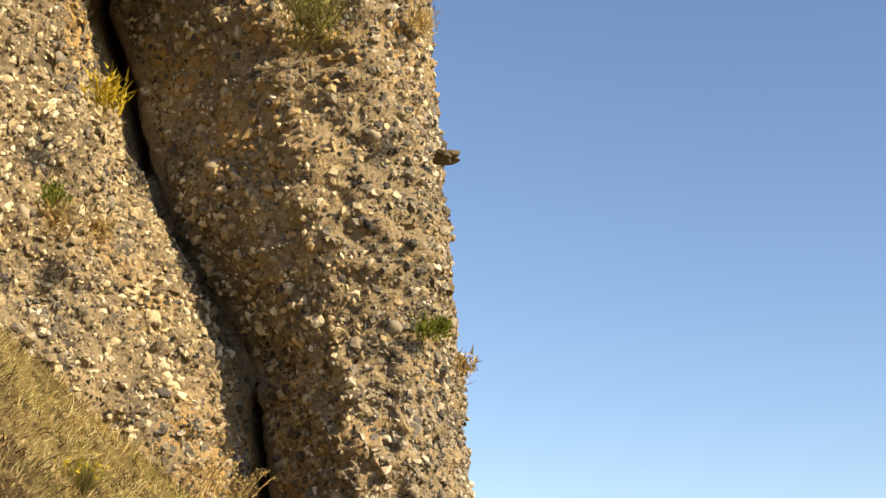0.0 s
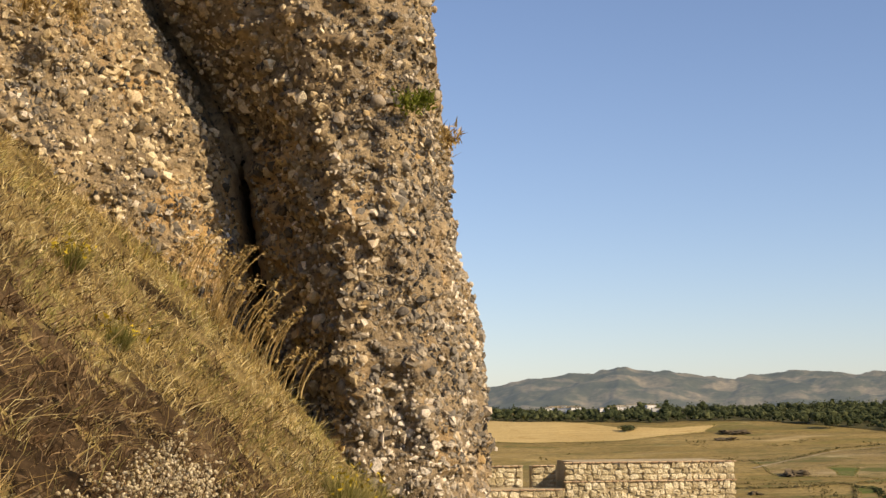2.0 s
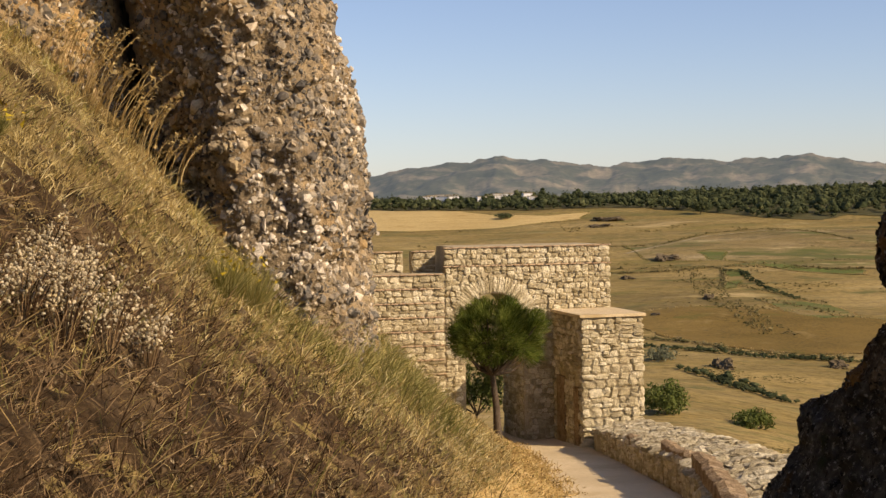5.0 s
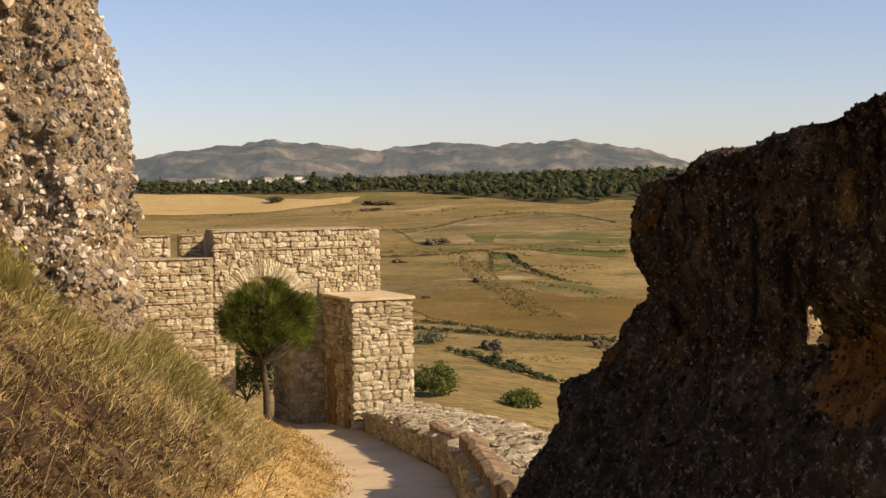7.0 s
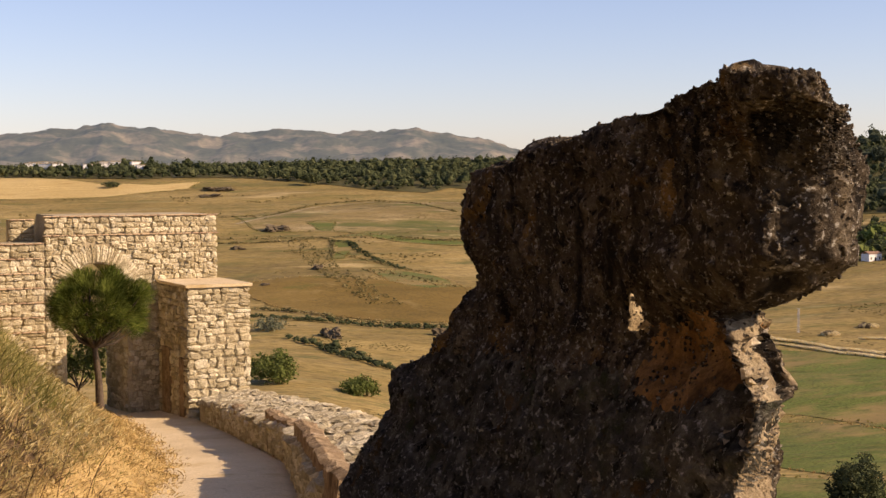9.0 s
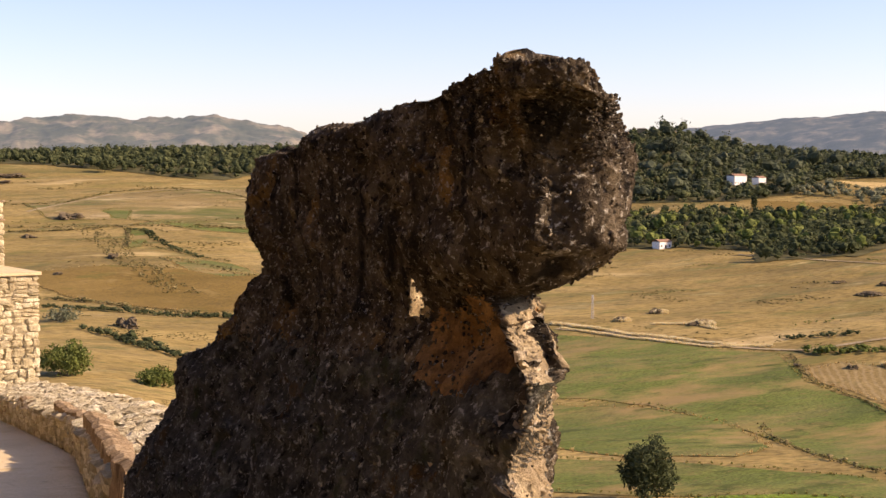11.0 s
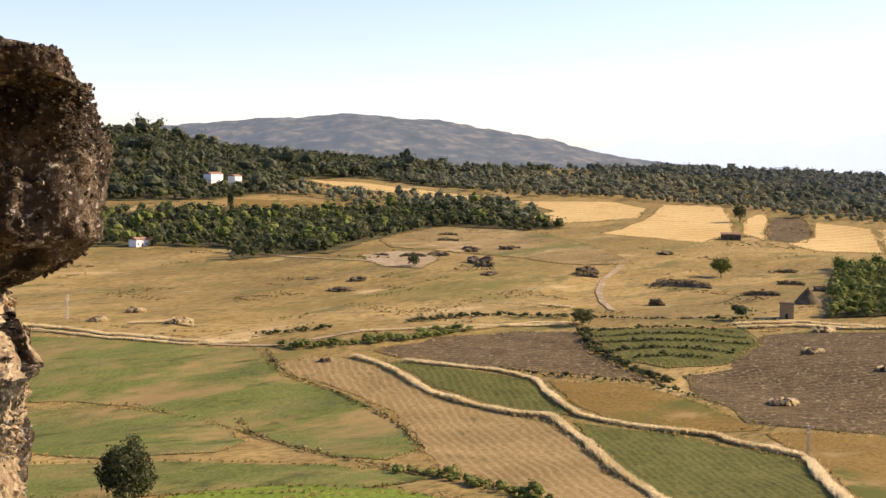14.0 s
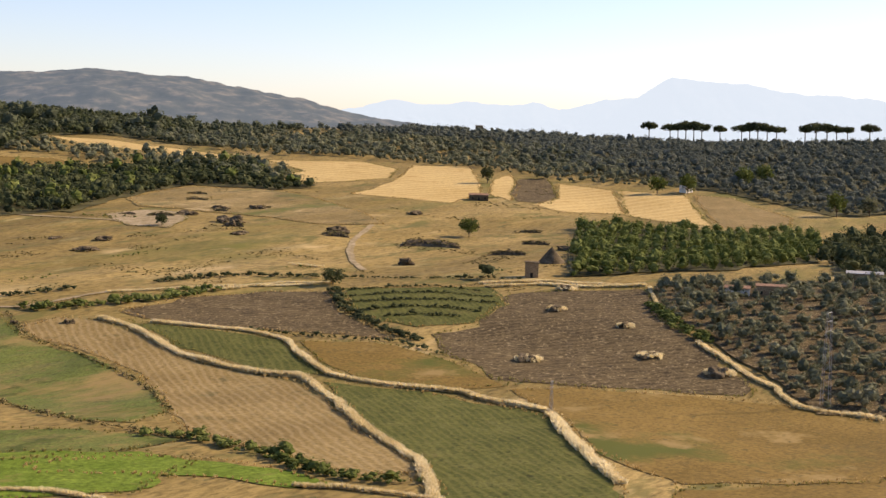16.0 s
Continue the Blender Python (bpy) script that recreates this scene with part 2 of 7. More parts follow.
MAT = {
    "soil": stuff_material("dry_slope_soil", [(0.055, 0.037, 0.017), (0.16, 0.115, 0.046), (0.32, 0.24, 0.1)], 0.9, 14, 1.0, 0.06, stains=[((0.03, 0.02, 0.01), 0.5, 0.54, 0.64), ((0.024, 0.016, 0.008), 2.6, 0.54, 0.62)]),
    "trampled": stuff_material("trampled_straw", [(0.3, 0.2, 0.075), (0.46, 0.32, 0.125), (0.6, 0.44, 0.2)], 1.2, 16, 0.8, 0.03, stains=((0.26, 0.17, 0.075), 1.5, 0.56, 0.68)),
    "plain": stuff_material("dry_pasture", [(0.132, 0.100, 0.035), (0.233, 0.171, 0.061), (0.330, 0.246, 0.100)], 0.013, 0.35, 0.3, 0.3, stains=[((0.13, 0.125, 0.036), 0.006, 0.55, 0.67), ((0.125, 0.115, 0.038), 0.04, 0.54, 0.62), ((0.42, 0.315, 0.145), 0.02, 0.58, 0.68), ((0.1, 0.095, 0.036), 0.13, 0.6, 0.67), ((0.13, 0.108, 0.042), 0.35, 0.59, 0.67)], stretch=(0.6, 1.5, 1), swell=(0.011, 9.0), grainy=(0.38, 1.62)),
    "path": stuff_material("trodden_earth", [(0.5, 0.395, 0.235), (0.6, 0.485, 0.3), (0.69, 0.575, 0.38)], 0.3, 30, 0.5, 0.008, stains=[((0.42, 0.31, 0.15), 0.4, 0.57, 0.7), ((0.36, 0.28, 0.17), 6.0, 0.6, 0.68)]),
    "matrix": stuff_material("conglomerate_matrix", [(0.14, 0.108, 0.07), (0.32, 0.245, 0.148), (0.56, 0.425, 0.24)], 0.6, 9, 1.0, 0.12, stains=[((0.5, 0.32, 0.13), 0.35, 0.53, 0.65), ((0.1, 0.087, 0.07), 1.6, 0.56, 0.64), ((0.03, 0.026, 0.022), 7.0, 0.57, 0.65)]),
    "cobble": stuff_material("ochre_cobbles", [(0.09, 0.075, 0.052), (0.23, 0.18, 0.11), (0.39, 0.305, 0.175), (0.55, 0.435, 0.255), (0.76, 0.66, 0.46)], 0.4, 26, 0.8, 0.03, vary=0.46, by="island", spread=0.27, stains=[((0.54, 0.34, 0.125), 0.45, 0.55, 0.69), ((0.13, 0.12, 0.103), 0.5, 0.54, 0.64)]),
    "cobble_grey": stuff_material("grey_cobbles", [(0.05, 0.047, 0.042), (0.14, 0.128, 0.108), (0.25, 0.22, 0.172), (0.39, 0.33, 0.235), (0.72, 0.64, 0.51)], 0.5, 26, 0.8, 0.03, vary=0.5, by="island", spread=0.3, stains=[((0.42, 0.29, 0.135), 0.4, 0.54, 0.66), ((0.085, 0.08, 0.07), 0.7, 0.57, 0.65)]),
    "cobble_single": stuff_material("large_cobbles", [(0.1, 0.09, 0.078), (0.24, 0.21, 0.165), (0.38, 0.31, 0.21), (0.54, 0.43, 0.27)], 0.7, 30, 0.5, 0.02, vary=0.6, by="object"),
    "rock": stuff_material("lichened_rock", [(0.04, 0.033, 0.024), (0.125, 0.098, 0.066), (0.33, 0.265, 0.175)], 4.5, 34, 1.0, 0.09, stains=[((0.42, 0.24, 0.07), 1.6, 0.56, 0.71), ((0.026, 0.022, 0.018), 6.0, 0.54, 0.62), ((0.62, 0.59, 0.5), 34.0, 0.57, 0.64), ((0.56, 0.53, 0.45), 10.0, 0.61, 0.69), ((0.018, 0.015, 0.013), 24.0, 0.57, 0.63)], streaks=((0.024, 0.02, 0.016), 6.0, 0.53, 0.65)),
    "rock_low": stuff_material("grey_lichened_rock", [(0.036, 0.034, 0.027), (0.11, 0.102, 0.081), (0.28, 0.26, 0.205)], 7.0, 34, 1.0, 0.09, stains=[((0.02, 0.018, 0.014), 8.0, 0.54, 0.62), ((0.54, 0.52, 0.45), 24.0, 0.56, 0.64), ((0.24, 0.14, 0.05), 2.0, 0.6, 0.72), ((0.06, 0.07, 0.03), 3.0, 0.57, 0.69)]),
    "grit": stuff_material("weathered_grit", [(0.03, 0.025, 0.019), (0.075, 0.058, 0.042), (0.13, 0.105, 0.072), (0.3, 0.265, 0.2)], 1.5, 40, 0.4, 0.01, vary=0.45, by="island", stains=((0.26, 0.14, 0.045), 1.5, 0.58, 0.72)),
    "stone": stuff_material("limestone_blocks", [(0.34, 0.285, 0.17), (0.5, 0.43, 0.275), (0.68, 0.61, 0.43)], 3.0, 18, 1.0, 0.05, vary=0.5, by="object", stains=[((0.27, 0.215, 0.125), 5.0, 0.57, 0.69), ((0.72, 0.65, 0.48), 8.0, 0.6, 0.7)]),
    "mortar": stuff_material("earth_mortar", [(0.27, 0.215, 0.13), (0.41, 0.34, 0.215), (0.52, 0.44, 0.29)], 2.0, 24, 0.8, 0.02),
    "rubble": stuff_material("brown_rubble", [(0.17, 0.11, 0.06), (0.3, 0.215, 0.125), (0.42, 0.32, 0.2)], 3.0, 14, 1.0, 0.05, stains=((0.12, 0.08, 0.045), 2.5, 0.54, 0.66)),
    "brick": stuff_material("thin_brick", [(0.36, 0.25, 0.16), (0.52, 0.4, 0.26)], 3.0, 20, 0.5, 0.01, vary=0.4, by="object"),
    # Emission mixed into these three stands in for air in front of the ranges.
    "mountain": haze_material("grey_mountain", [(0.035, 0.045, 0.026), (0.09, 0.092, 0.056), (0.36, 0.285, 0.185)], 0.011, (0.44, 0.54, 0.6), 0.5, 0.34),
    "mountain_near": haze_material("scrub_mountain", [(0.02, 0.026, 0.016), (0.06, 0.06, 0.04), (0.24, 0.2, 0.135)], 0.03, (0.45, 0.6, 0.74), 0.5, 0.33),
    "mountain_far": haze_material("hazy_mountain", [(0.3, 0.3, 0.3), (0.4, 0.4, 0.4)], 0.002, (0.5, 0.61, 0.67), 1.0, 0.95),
    "leaf_dark": stuff_material("woodland_leaves", [(0.039, 0.050, 0.023), (0.071, 0.085, 0.038), (0.127, 0.136, 0.060)], 0.055, 0.9, 0.0, vary=0.24, by="island", spread=0.2, thin=0.3),
    # Haze over the far hillside and ridge is put into this leaf colour.
    "leaf_haze": stuff_material("hazed_hillside_leaves", [(0.09, 0.105, 0.08), (0.125, 0.14, 0.108), (0.17, 0.18, 0.14)], 0.055, 0.9, 0.0, vary=0.16, by="island", spread=0.22, thin=0.3),
    "leaf_olive": stuff_material("olive_leaves", [(0.092, 0.103, 0.06), (0.16, 0.17, 0.1), (0.235, 0.235, 0.145)], 0.06, 0.9, 0.0, vary=0.26, by="island", spread=0.2, thin=0.3),
    "leaf_green": stuff_material("orchard_leaves", [(0.065, 0.085, 0.02), (0.12, 0.145, 0.036), (0.18, 0.2, 0.06)], 0.02, 1.5, 0.0, vary=0.34, by="island", thin=0.15),
    "needles": stuff_material("pine_needles", [(0.028, 0.044, 0.006), (0.085, 0.115, 0.018), (0.21, 0.235, 0.05)], 1.5, 9.0, 0.0, vary=0.5, by="island", thin=0.25),
    "bark": stuff_material("bark", [(0.05, 0.035, 0.025), (0.13, 0.1, 0.07)], 6, 40, 0.8, 0.02),
    "straw": stuff_material("dry_grass", [(0.26, 0.175, 0.066), (0.48, 0.345, 0.14), (0.66, 0.52, 0.25)], 0.5, 8.0, 0.0, vary=0.5, by="island", thin=0.4),
    "verge": stuff_material("bleached_grass", [(0.55, 0.45, 0.23), (0.76, 0.65, 0.38), (0.88, 0.8, 0.55)], 0.05, 2.0, 0.0, vary=0.5, by="island", thin=0.5),
    "grass": stuff_material("slope_grass", [(0.18, 0.13, 0.045), (0.44, 0.325, 0.115), (0.68, 0.54, 0.225), (0.88, 0.75, 0.42)], 0.3, 5.0, 0.0, vary=0.7, by="island", spread=0.3, stains=((0.36, 0.34, 0.1), 0.28, 0.54, 0.68), thin=0.4),
    "grass_green": stuff_material("green_grass", [(0.13, 0.125, 0.032), (0.26, 0.235, 0.072), (0.42, 0.36, 0.14)], 0.6, 8.0, 0.0, vary=0.6, by="island", thin=0.4),
    "lush_leaf": stuff_material("small_green_leaves", [(0.12, 0.15, 0.02), (0.24, 0.26, 0.05)], 2.0, 8.0, 0.0, vary=0.5, by="island", thin=0.4),
    "twig": stuff_material("dead_twigs", [(0.03, 0.017, 0.009), (0.09, 0.053, 0.026), (0.28, 0.19, 0.098)], 0.8, 8.0, 0.0, vary=0.65, by="island"),
    "flower": stuff_material("yellow_flowers", [(0.3, 0.22, 0.02), (0.6, 0.45, 0.04)], 2.0, 8.0, 0.0, vary=0.5, by="island"),
    "seed": stuff_material("pale_seed_heads", [(0.5, 0.41, 0.24), (0.82, 0.73, 0.52)], 2.0, 8.0, 0.0, vary=0.5, by="island", thin=0.4),
    "white": stuff_material("whitewash", [(0.7, 0.68, 0.63), (0.82, 0.8, 0.76)], 0.4, 3.0, 0.0),
    "roof": stuff_material("clay_tiles", [(0.2, 0.12, 0.08), (0.34, 0.22, 0.15)], 0.5, 3.0, 0.0),
    "dark": stuff_material("dark_opening", [(0.02, 0.018, 0.015), (0.04, 0.035, 0.03)], 1.0, 5.0, 0.0),
    "metal": stuff_material("galvanised_steel", [(0.3, 0.3, 0.3), (0.45, 0.45, 0.44)], 1.0, 5.0, 0.0, rough=0.5),
    "lane": stuff_material("chalky_track", [(0.2, 0.155, 0.085), (0.31, 0.25, 0.15), (0.42, 0.35, 0.23)], 0.12, 1.0, 0.3, 0.1, stains=((0.18, 0.14, 0.055), 0.5, 0.53, 0.63)),
    "stubble": stuff_material("stubble", [(0.15, 0.108, 0.042), (0.215, 0.155, 0.061), (0.275, 0.205, 0.088)], 0.03, 0.9, 0.3, 0.2, wave=((0.8, -0.6), 2.4, 0.6, (0.36, 0.285, 0.155)), stains=[((0.12, 0.1, 0.04), 0.09, 0.57, 0.67), ((0.12, 0.095, 0.04), 0.5, 0.6, 0.68)], grainy=(0.5, 1.45)),
    "gold": stuff_material("golden_stubble", [(0.395, 0.279, 0.103), (0.517, 0.387, 0.167)], 0.012, 0.6, 0.2, 0.2, wave=((0.3, 0.95), 0.6, 0.6, (0.62, 0.48, 0.22)), stains=((0.33, 0.22, 0.075), 0.05, 0.57, 0.68)),
    "ochre": stuff_material("ochre_field", [(0.115, 0.08, 0.02), (0.172, 0.116, 0.032), (0.22, 0.15, 0.046)], 0.018, 0.9, 0.2, 0.2, stains=[((0.088, 0.098, 0.022), 0.012, 0.52, 0.62), ((0.25, 0.18, 0.07), 0.05, 0.58, 0.68), ((0.1, 0.08, 0.027), 0.3, 0.58, 0.66)], swell=(0.015, 3.0), grainy=(0.55, 1.4)),
    "brown": stuff_material("ploughed_earth", [(0.042, 0.031, 0.015), (0.078, 0.058, 0.028), (0.135, 0.102, 0.05)], 0.1, 1.4, 0.6, 0.3, wave=((0.6, 0.8), 1.6, 0.7, (0.15, 0.115, 0.06)), stains=[((0.27, 0.215, 0.12), 0.7, 0.53, 0.62), ((0.036, 0.027, 0.014), 0.35, 0.57, 0.66)], grainy=(0.4, 1.6)),
    "crop": stuff_material("low_green_crop", [(0.045, 0.054, 0.013), (0.078, 0.086, 0.022), (0.115, 0.115, 0.036)], 0.1, 1.3, 0.5, 0.3, wave=((0.75, -0.66), 2.6, 0.7, (0.15, 0.145, 0.042)), stains=[((0.16, 0.155, 0.035), 0.7, 0.58, 0.66), ((0.14, 0.12, 0.042), 0.06, 0.6, 0.7), ((0.03, 0.036, 0.011), 0.5, 0.56, 0.65)], grainy=(0.45, 1.5)),
    "meadow": stuff_material("green_meadow", [(0.07, 0.092, 0.02), (0.105, 0.126, 0.033), (0.17, 0.145, 0.052)], 0.02, 0.9, 0.2, 0.2, stains=[((0.23, 0.168, 0.068), 0.016, 0.49, 0.62), ((0.058, 0.072, 0.02), 0.05, 0.56, 0.66), ((0.16, 0.13, 0.05), 0.25, 0.57, 0.65)], stretch=(1, 2.2, 1), swell=(0.018, 4.0), grainy=(0.38, 1.62)),
    "lush": stuff_material("lush_grass", [(0.085, 0.135, 0.014), (0.15, 0.205, 0.03)], 0.1, 0.8, 0.5, 0.4, stains=((0.17, 0.16, 0.045), 0.08, 0.58, 0.68), grainy=(0.45, 1.5)),
    "scrub": stuff_material("dry_scrub", [(0.08, 0.075, 0.03), (0.16, 0.135, 0.055), (0.28, 0.22, 0.1)], 0.05, 1.5, 0.0, vary=0.5, by="island"),
    "boulder": stuff_material("field_rocks", [(0.05, 0.04, 0.024), (0.105, 0.082, 0.05), (0.21, 0.165, 0.105)], 0.3, 2.5, 0.5, 0.2),
    "litter": stuff_material("woodland_floor", [(0.05, 0.048, 0.022), (0.085, 0.08, 0.036), (0.13, 0.115, 0.052)], 0.04, 0.6, 0.3, 0.2),
    # Sunlight on the rock's end is put into this pale tone.
    "pale_rock": stuff_material("sunlit_pale_rock", [(0.3, 0.225, 0.13), (0.56, 0.45, 0.28), (0.8, 0.7, 0.52)], 6.0, 40, 1.0, 0.05, vary=0.3, by="island", stains=((0.13, 0.1, 0.07), 14.0, 0.58, 0.66)),
    "dark_soil": stuff_material("bare_bank_earth", [(0.03, 0.019, 0.01), (0.08, 0.051, 0.025), (0.18, 0.12, 0.06)], 0.9, 14, 1.0, 0.08, stains=[((0.018, 0.012, 0.006), 2.6, 0.52, 0.62), ((0.24, 0.16, 0.08), 3.5, 0.57, 0.67)]),
    "turf": stuff_material("mixed_dry_turf", [(0.18, 0.13, 0.052), (0.42, 0.32, 0.125), (0.66, 0.54, 0.24), (0.86, 0.76, 0.45)], 0.7, 7.0, 0.0, vary=0.6, by="island", spread=0.3, stains=((0.33, 0.32, 0.09), 0.4, 0.53, 0.66), thin=0.45),
    # Ochre rock, with light bounced off the ledge put into its colour.
    "bounce_lit_rock": stuff_material("ochre_bounce_lit_rock", [(0.2, 0.105, 0.04), (0.34, 0.19, 0.075), (0.5, 0.31, 0.14)], 3.0, 22, 1.0, 0.06, stains=((0.11, 0.065, 0.032), 5.0, 0.56, 0.68), streaks=((0.1, 0.06, 0.03), 5.0, 0.55, 0.68)),
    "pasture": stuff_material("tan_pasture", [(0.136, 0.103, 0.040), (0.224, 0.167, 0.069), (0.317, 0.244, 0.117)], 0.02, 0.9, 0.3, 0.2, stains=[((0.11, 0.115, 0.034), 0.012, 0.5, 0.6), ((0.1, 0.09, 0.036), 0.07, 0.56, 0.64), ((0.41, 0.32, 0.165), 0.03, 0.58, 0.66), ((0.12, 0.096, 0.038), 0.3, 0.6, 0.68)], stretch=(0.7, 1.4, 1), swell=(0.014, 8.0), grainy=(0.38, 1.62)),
    "clod": stuff_material("crumbled_earth", [(0.02, 0.014, 0.008), (0.055, 0.037, 0.02), (0.12, 0.083, 0.045), (0.34, 0.27, 0.17)], 1.5, 30, 0.6, 0.01, vary=0.6, by="island", spread=0.34),
    # Paler than leaf_dark: distance haze is put into the colour of far crowns.
    "leaf_far": stuff_material("hazed_far_leaves", [(0.06, 0.074, 0.044), (0.095, 0.11, 0.064), (0.14, 0.15, 0.09)], 0.055, 0.9, 0.0, vary=0.2, by="island", spread=0.22, thin=0.3),
}

# ---- building helpers ----


def mesh_from(name, verts, faces, material, flat=True):
    """A mesh from an (n, 3) array and an (m, 3) or (m, 4) array of corners."""
    verts, faces = np.asarray(verts, np.float32), np.asarray(faces, np.int32)
    me = bpy.data.meshes.new(name)
    k = faces.shape[1]
    me.vertices.add(len(verts))
    me.vertices.foreach_set("co", verts.ravel())
    me.loops.add(faces.size)
    me.loops.foreach_set("vertex_index", faces.ravel())
    me.polygons.add(len(faces))
    me.polygons.foreach_set("loop_start", np.arange(len(faces), dtype=np.int32) * k)
    me.polygons.foreach_set("use_smooth", np.full(len(faces), not flat))
    me.update(calc_edges=True)
    me.validate()
    me.materials.append(material)
    return me


def solid(name, verts, faces, material, parent=None, flat=True, label="", category="", group="", kind=""):
    ob = new(name, mesh_from(name, verts, faces, material, flat))
    if parent:
        ob.parent = parent
    return tagged(ob, label, category, group, kind)


def part(name, bm, material, parent, label=""):
    me = bpy.data.meshes.new(name)
    bm.normal_update()
    bm.to_mesh(me)
    bm.free()
    me.materials.append(material)
    ob = new(name, me)
    ob.parent = parent
    return tagged(ob, label)


def grid_faces(n, m, wrap=False):
    """Quads of a grid of n rows and m columns."""
    i, j = np.meshgrid(np.arange(n - 1), np.arange(m if wrap else m - 1), indexing="ij")
    a, b = i * m + j, i * m + (j + 1) % m
    return np.stack([a, b, b + m, a + m], -1).reshape(-1, 4)


def turns(rng, n, flat=False):
    """n random rotation matrices; flat: about the upright axis only."""
    a = rng.rand(n) * 2 * np.pi
    out = np.zeros((n, 3, 3))
    if flat:
        out[:, 0, 0], out[:, 0, 1], out[:, 1, 0], out[:, 1, 1], out[:, 2, 2] = np.cos(a), -np.sin(a), np.sin(a), np.cos(a), 1
        return out
    q = rng.randn(n, 4)
    q /= np.linalg.norm(q, axis=1)[:, None]
    w, x, y, z = q.T
    return np.stack([1 - 2 * (y * y + z * z), 2 * (x * y - z * w), 2 * (x * z + y * w), 2 * (x * y + z * w), 1 - 2 * (x * x + z * z),
                     2 * (y * z - x * w), 2 * (x * z - y * w), 2 * (y * z + x * w), 1 - 2 * (x * x + y * y)], 1).reshape(n, 3, 3)


def strewn(shapes, rng, places, rot, scale):
    """One array of corners and one of triangles: copies of shapes at places, turned and scaled (n, 3)."""
    pick = rng.randint(len(shapes), size=len(places))
    vs, fs, base = [], [], 0
    for s, (v, f) in enumerate(shapes):
        idx = np.nonzero(pick == s)[0]
        if not len(idx):
            continue
        w = np.einsum("nij,nkj->nki", rot[idx], v[None] * scale[idx][:, None, :]) + places[idx][:, None, :]
        vs.append(w.reshape(-1, 3))
        fs.append((f[None] + (np.arange(len(idx)) * len(v))[:, None, None] + base).reshape(-1, 3))
        base += w.shape[0] * w.shape[1]
    return np.concatenate(vs), np.concatenate(fs)


def ball(level):
    bm = bmesh.new()
    bmesh.ops.create_icosphere(bm, subdivisions=level, radius=1.0)
    v = np.array([x.co[:] for x in bm.verts])
    f = np.array([[x.index for x in y.verts] for y in bm.faces])
    bm.free()
    return v, f


def lumps(level, count, seed, amount=0.3, pitch=1.3):
    """Uneven stone-like shapes."""
    v, f = ball(level)
    out = []
    for k in range(count):
        d = 1 + amount * fractal(v[:, 0] * pitch + 31 * k + seed, v[:, 1] * pitch, v[:, 2] * pitch, 2)
        out.append((v * d[:, None], f))
    return out


def shards(count, seed):
    """Angular fragments, twelve triangles each."""
    bm = bmesh.new()
    bmesh.ops.create_cube(bm, size=1.5)
    bmesh.ops.triangulate(bm, faces=bm.faces[:])
    v = np.array([x.co[:] for x in bm.verts])
    f = np.array([[x.index for x in y.verts] for y in bm.faces])
    bm.free()
    r = np.random.RandomState(seed)
    return [(v + r.uniform(-0.42, 0.42, v.shape), f) for _ in range(count)]


def cut_stone(seed, bulge=0.12):
    """A roughly squared block, 1 x 1 x 1 about its centre, with worn edges (26 corners)."""
    rng = np.random.RandomState(seed)
    bm = bmesh.new()
    bmesh.ops.create_cube(bm, size=1.0)
    bmesh.ops.bevel(bm, geom=bm.edges[:], offset=0.23, segments=1, affect="EDGES")
    for v in bm.verts:
        v.co += Vector(rng.uniform(-0.11, 0.11, 3))
    me = bpy.data.meshes.new("stone")
    bm.to_mesh(me)
    bm.free()
    return me


def in_polygon(x, y, poly):
    inside = np.zeros(np.shape(x), bool)
    n = len(poly)
    for i in range(n):
        (x1, y1), (x2, y2) = poly[i], poly[(i + 1) % n]
        if y1 != y2:
            inside ^= ((y1 > y) != (y2 > y)) & (x < (x2 - x1) * (y - y1) / (y2 - y1) + x1)
    return inside

# ---- ground ----
bearings = np.radians(np.concatenate([np.arange(-180, -24, 3.0), np.arange(-24, 78, 0.27), np.arange(76, 180, 3.0)]))
rings = np.concatenate([[0.05], 1.2 * 1.031 ** np.arange(274)])
rr, aa = np.meshgrid(rings, bearings, indexing="ij")
gx, gy = rr * np.sin(aa), rr * np.cos(aa)
ground_z = height(gx, gy)
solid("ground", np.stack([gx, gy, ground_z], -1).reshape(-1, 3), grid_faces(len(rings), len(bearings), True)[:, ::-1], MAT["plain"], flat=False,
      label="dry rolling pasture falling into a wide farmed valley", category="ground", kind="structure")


def land(x, y):
    """The height of the ground sheet itself, between its corners."""
    x, y = np.asarray(x, float), np.asarray(y, float)
    r, a = np.maximum(np.hypot(x, y), 1.21), np.arctan2(x, y)
    i = np.clip(np.searchsorted(rings, r) - 1, 0, len(rings) - 2)
    j = np.clip(np.searchsorted(bearings, a) - 1, 0, len(bearings) - 2)
    u, w = (r - rings[i]) / (rings[i + 1] - rings[i]), np.clip((a - bearings[j]) / (bearings[j + 1] - bearings[j]), 0, 1)
    g = ground_z
    return (g[i, j] * (1 - w) + g[i, j + 1] * w) * (1 - u) + (g[i + 1, j] * (1 - w) + g[i + 1, j + 1] * w) * u


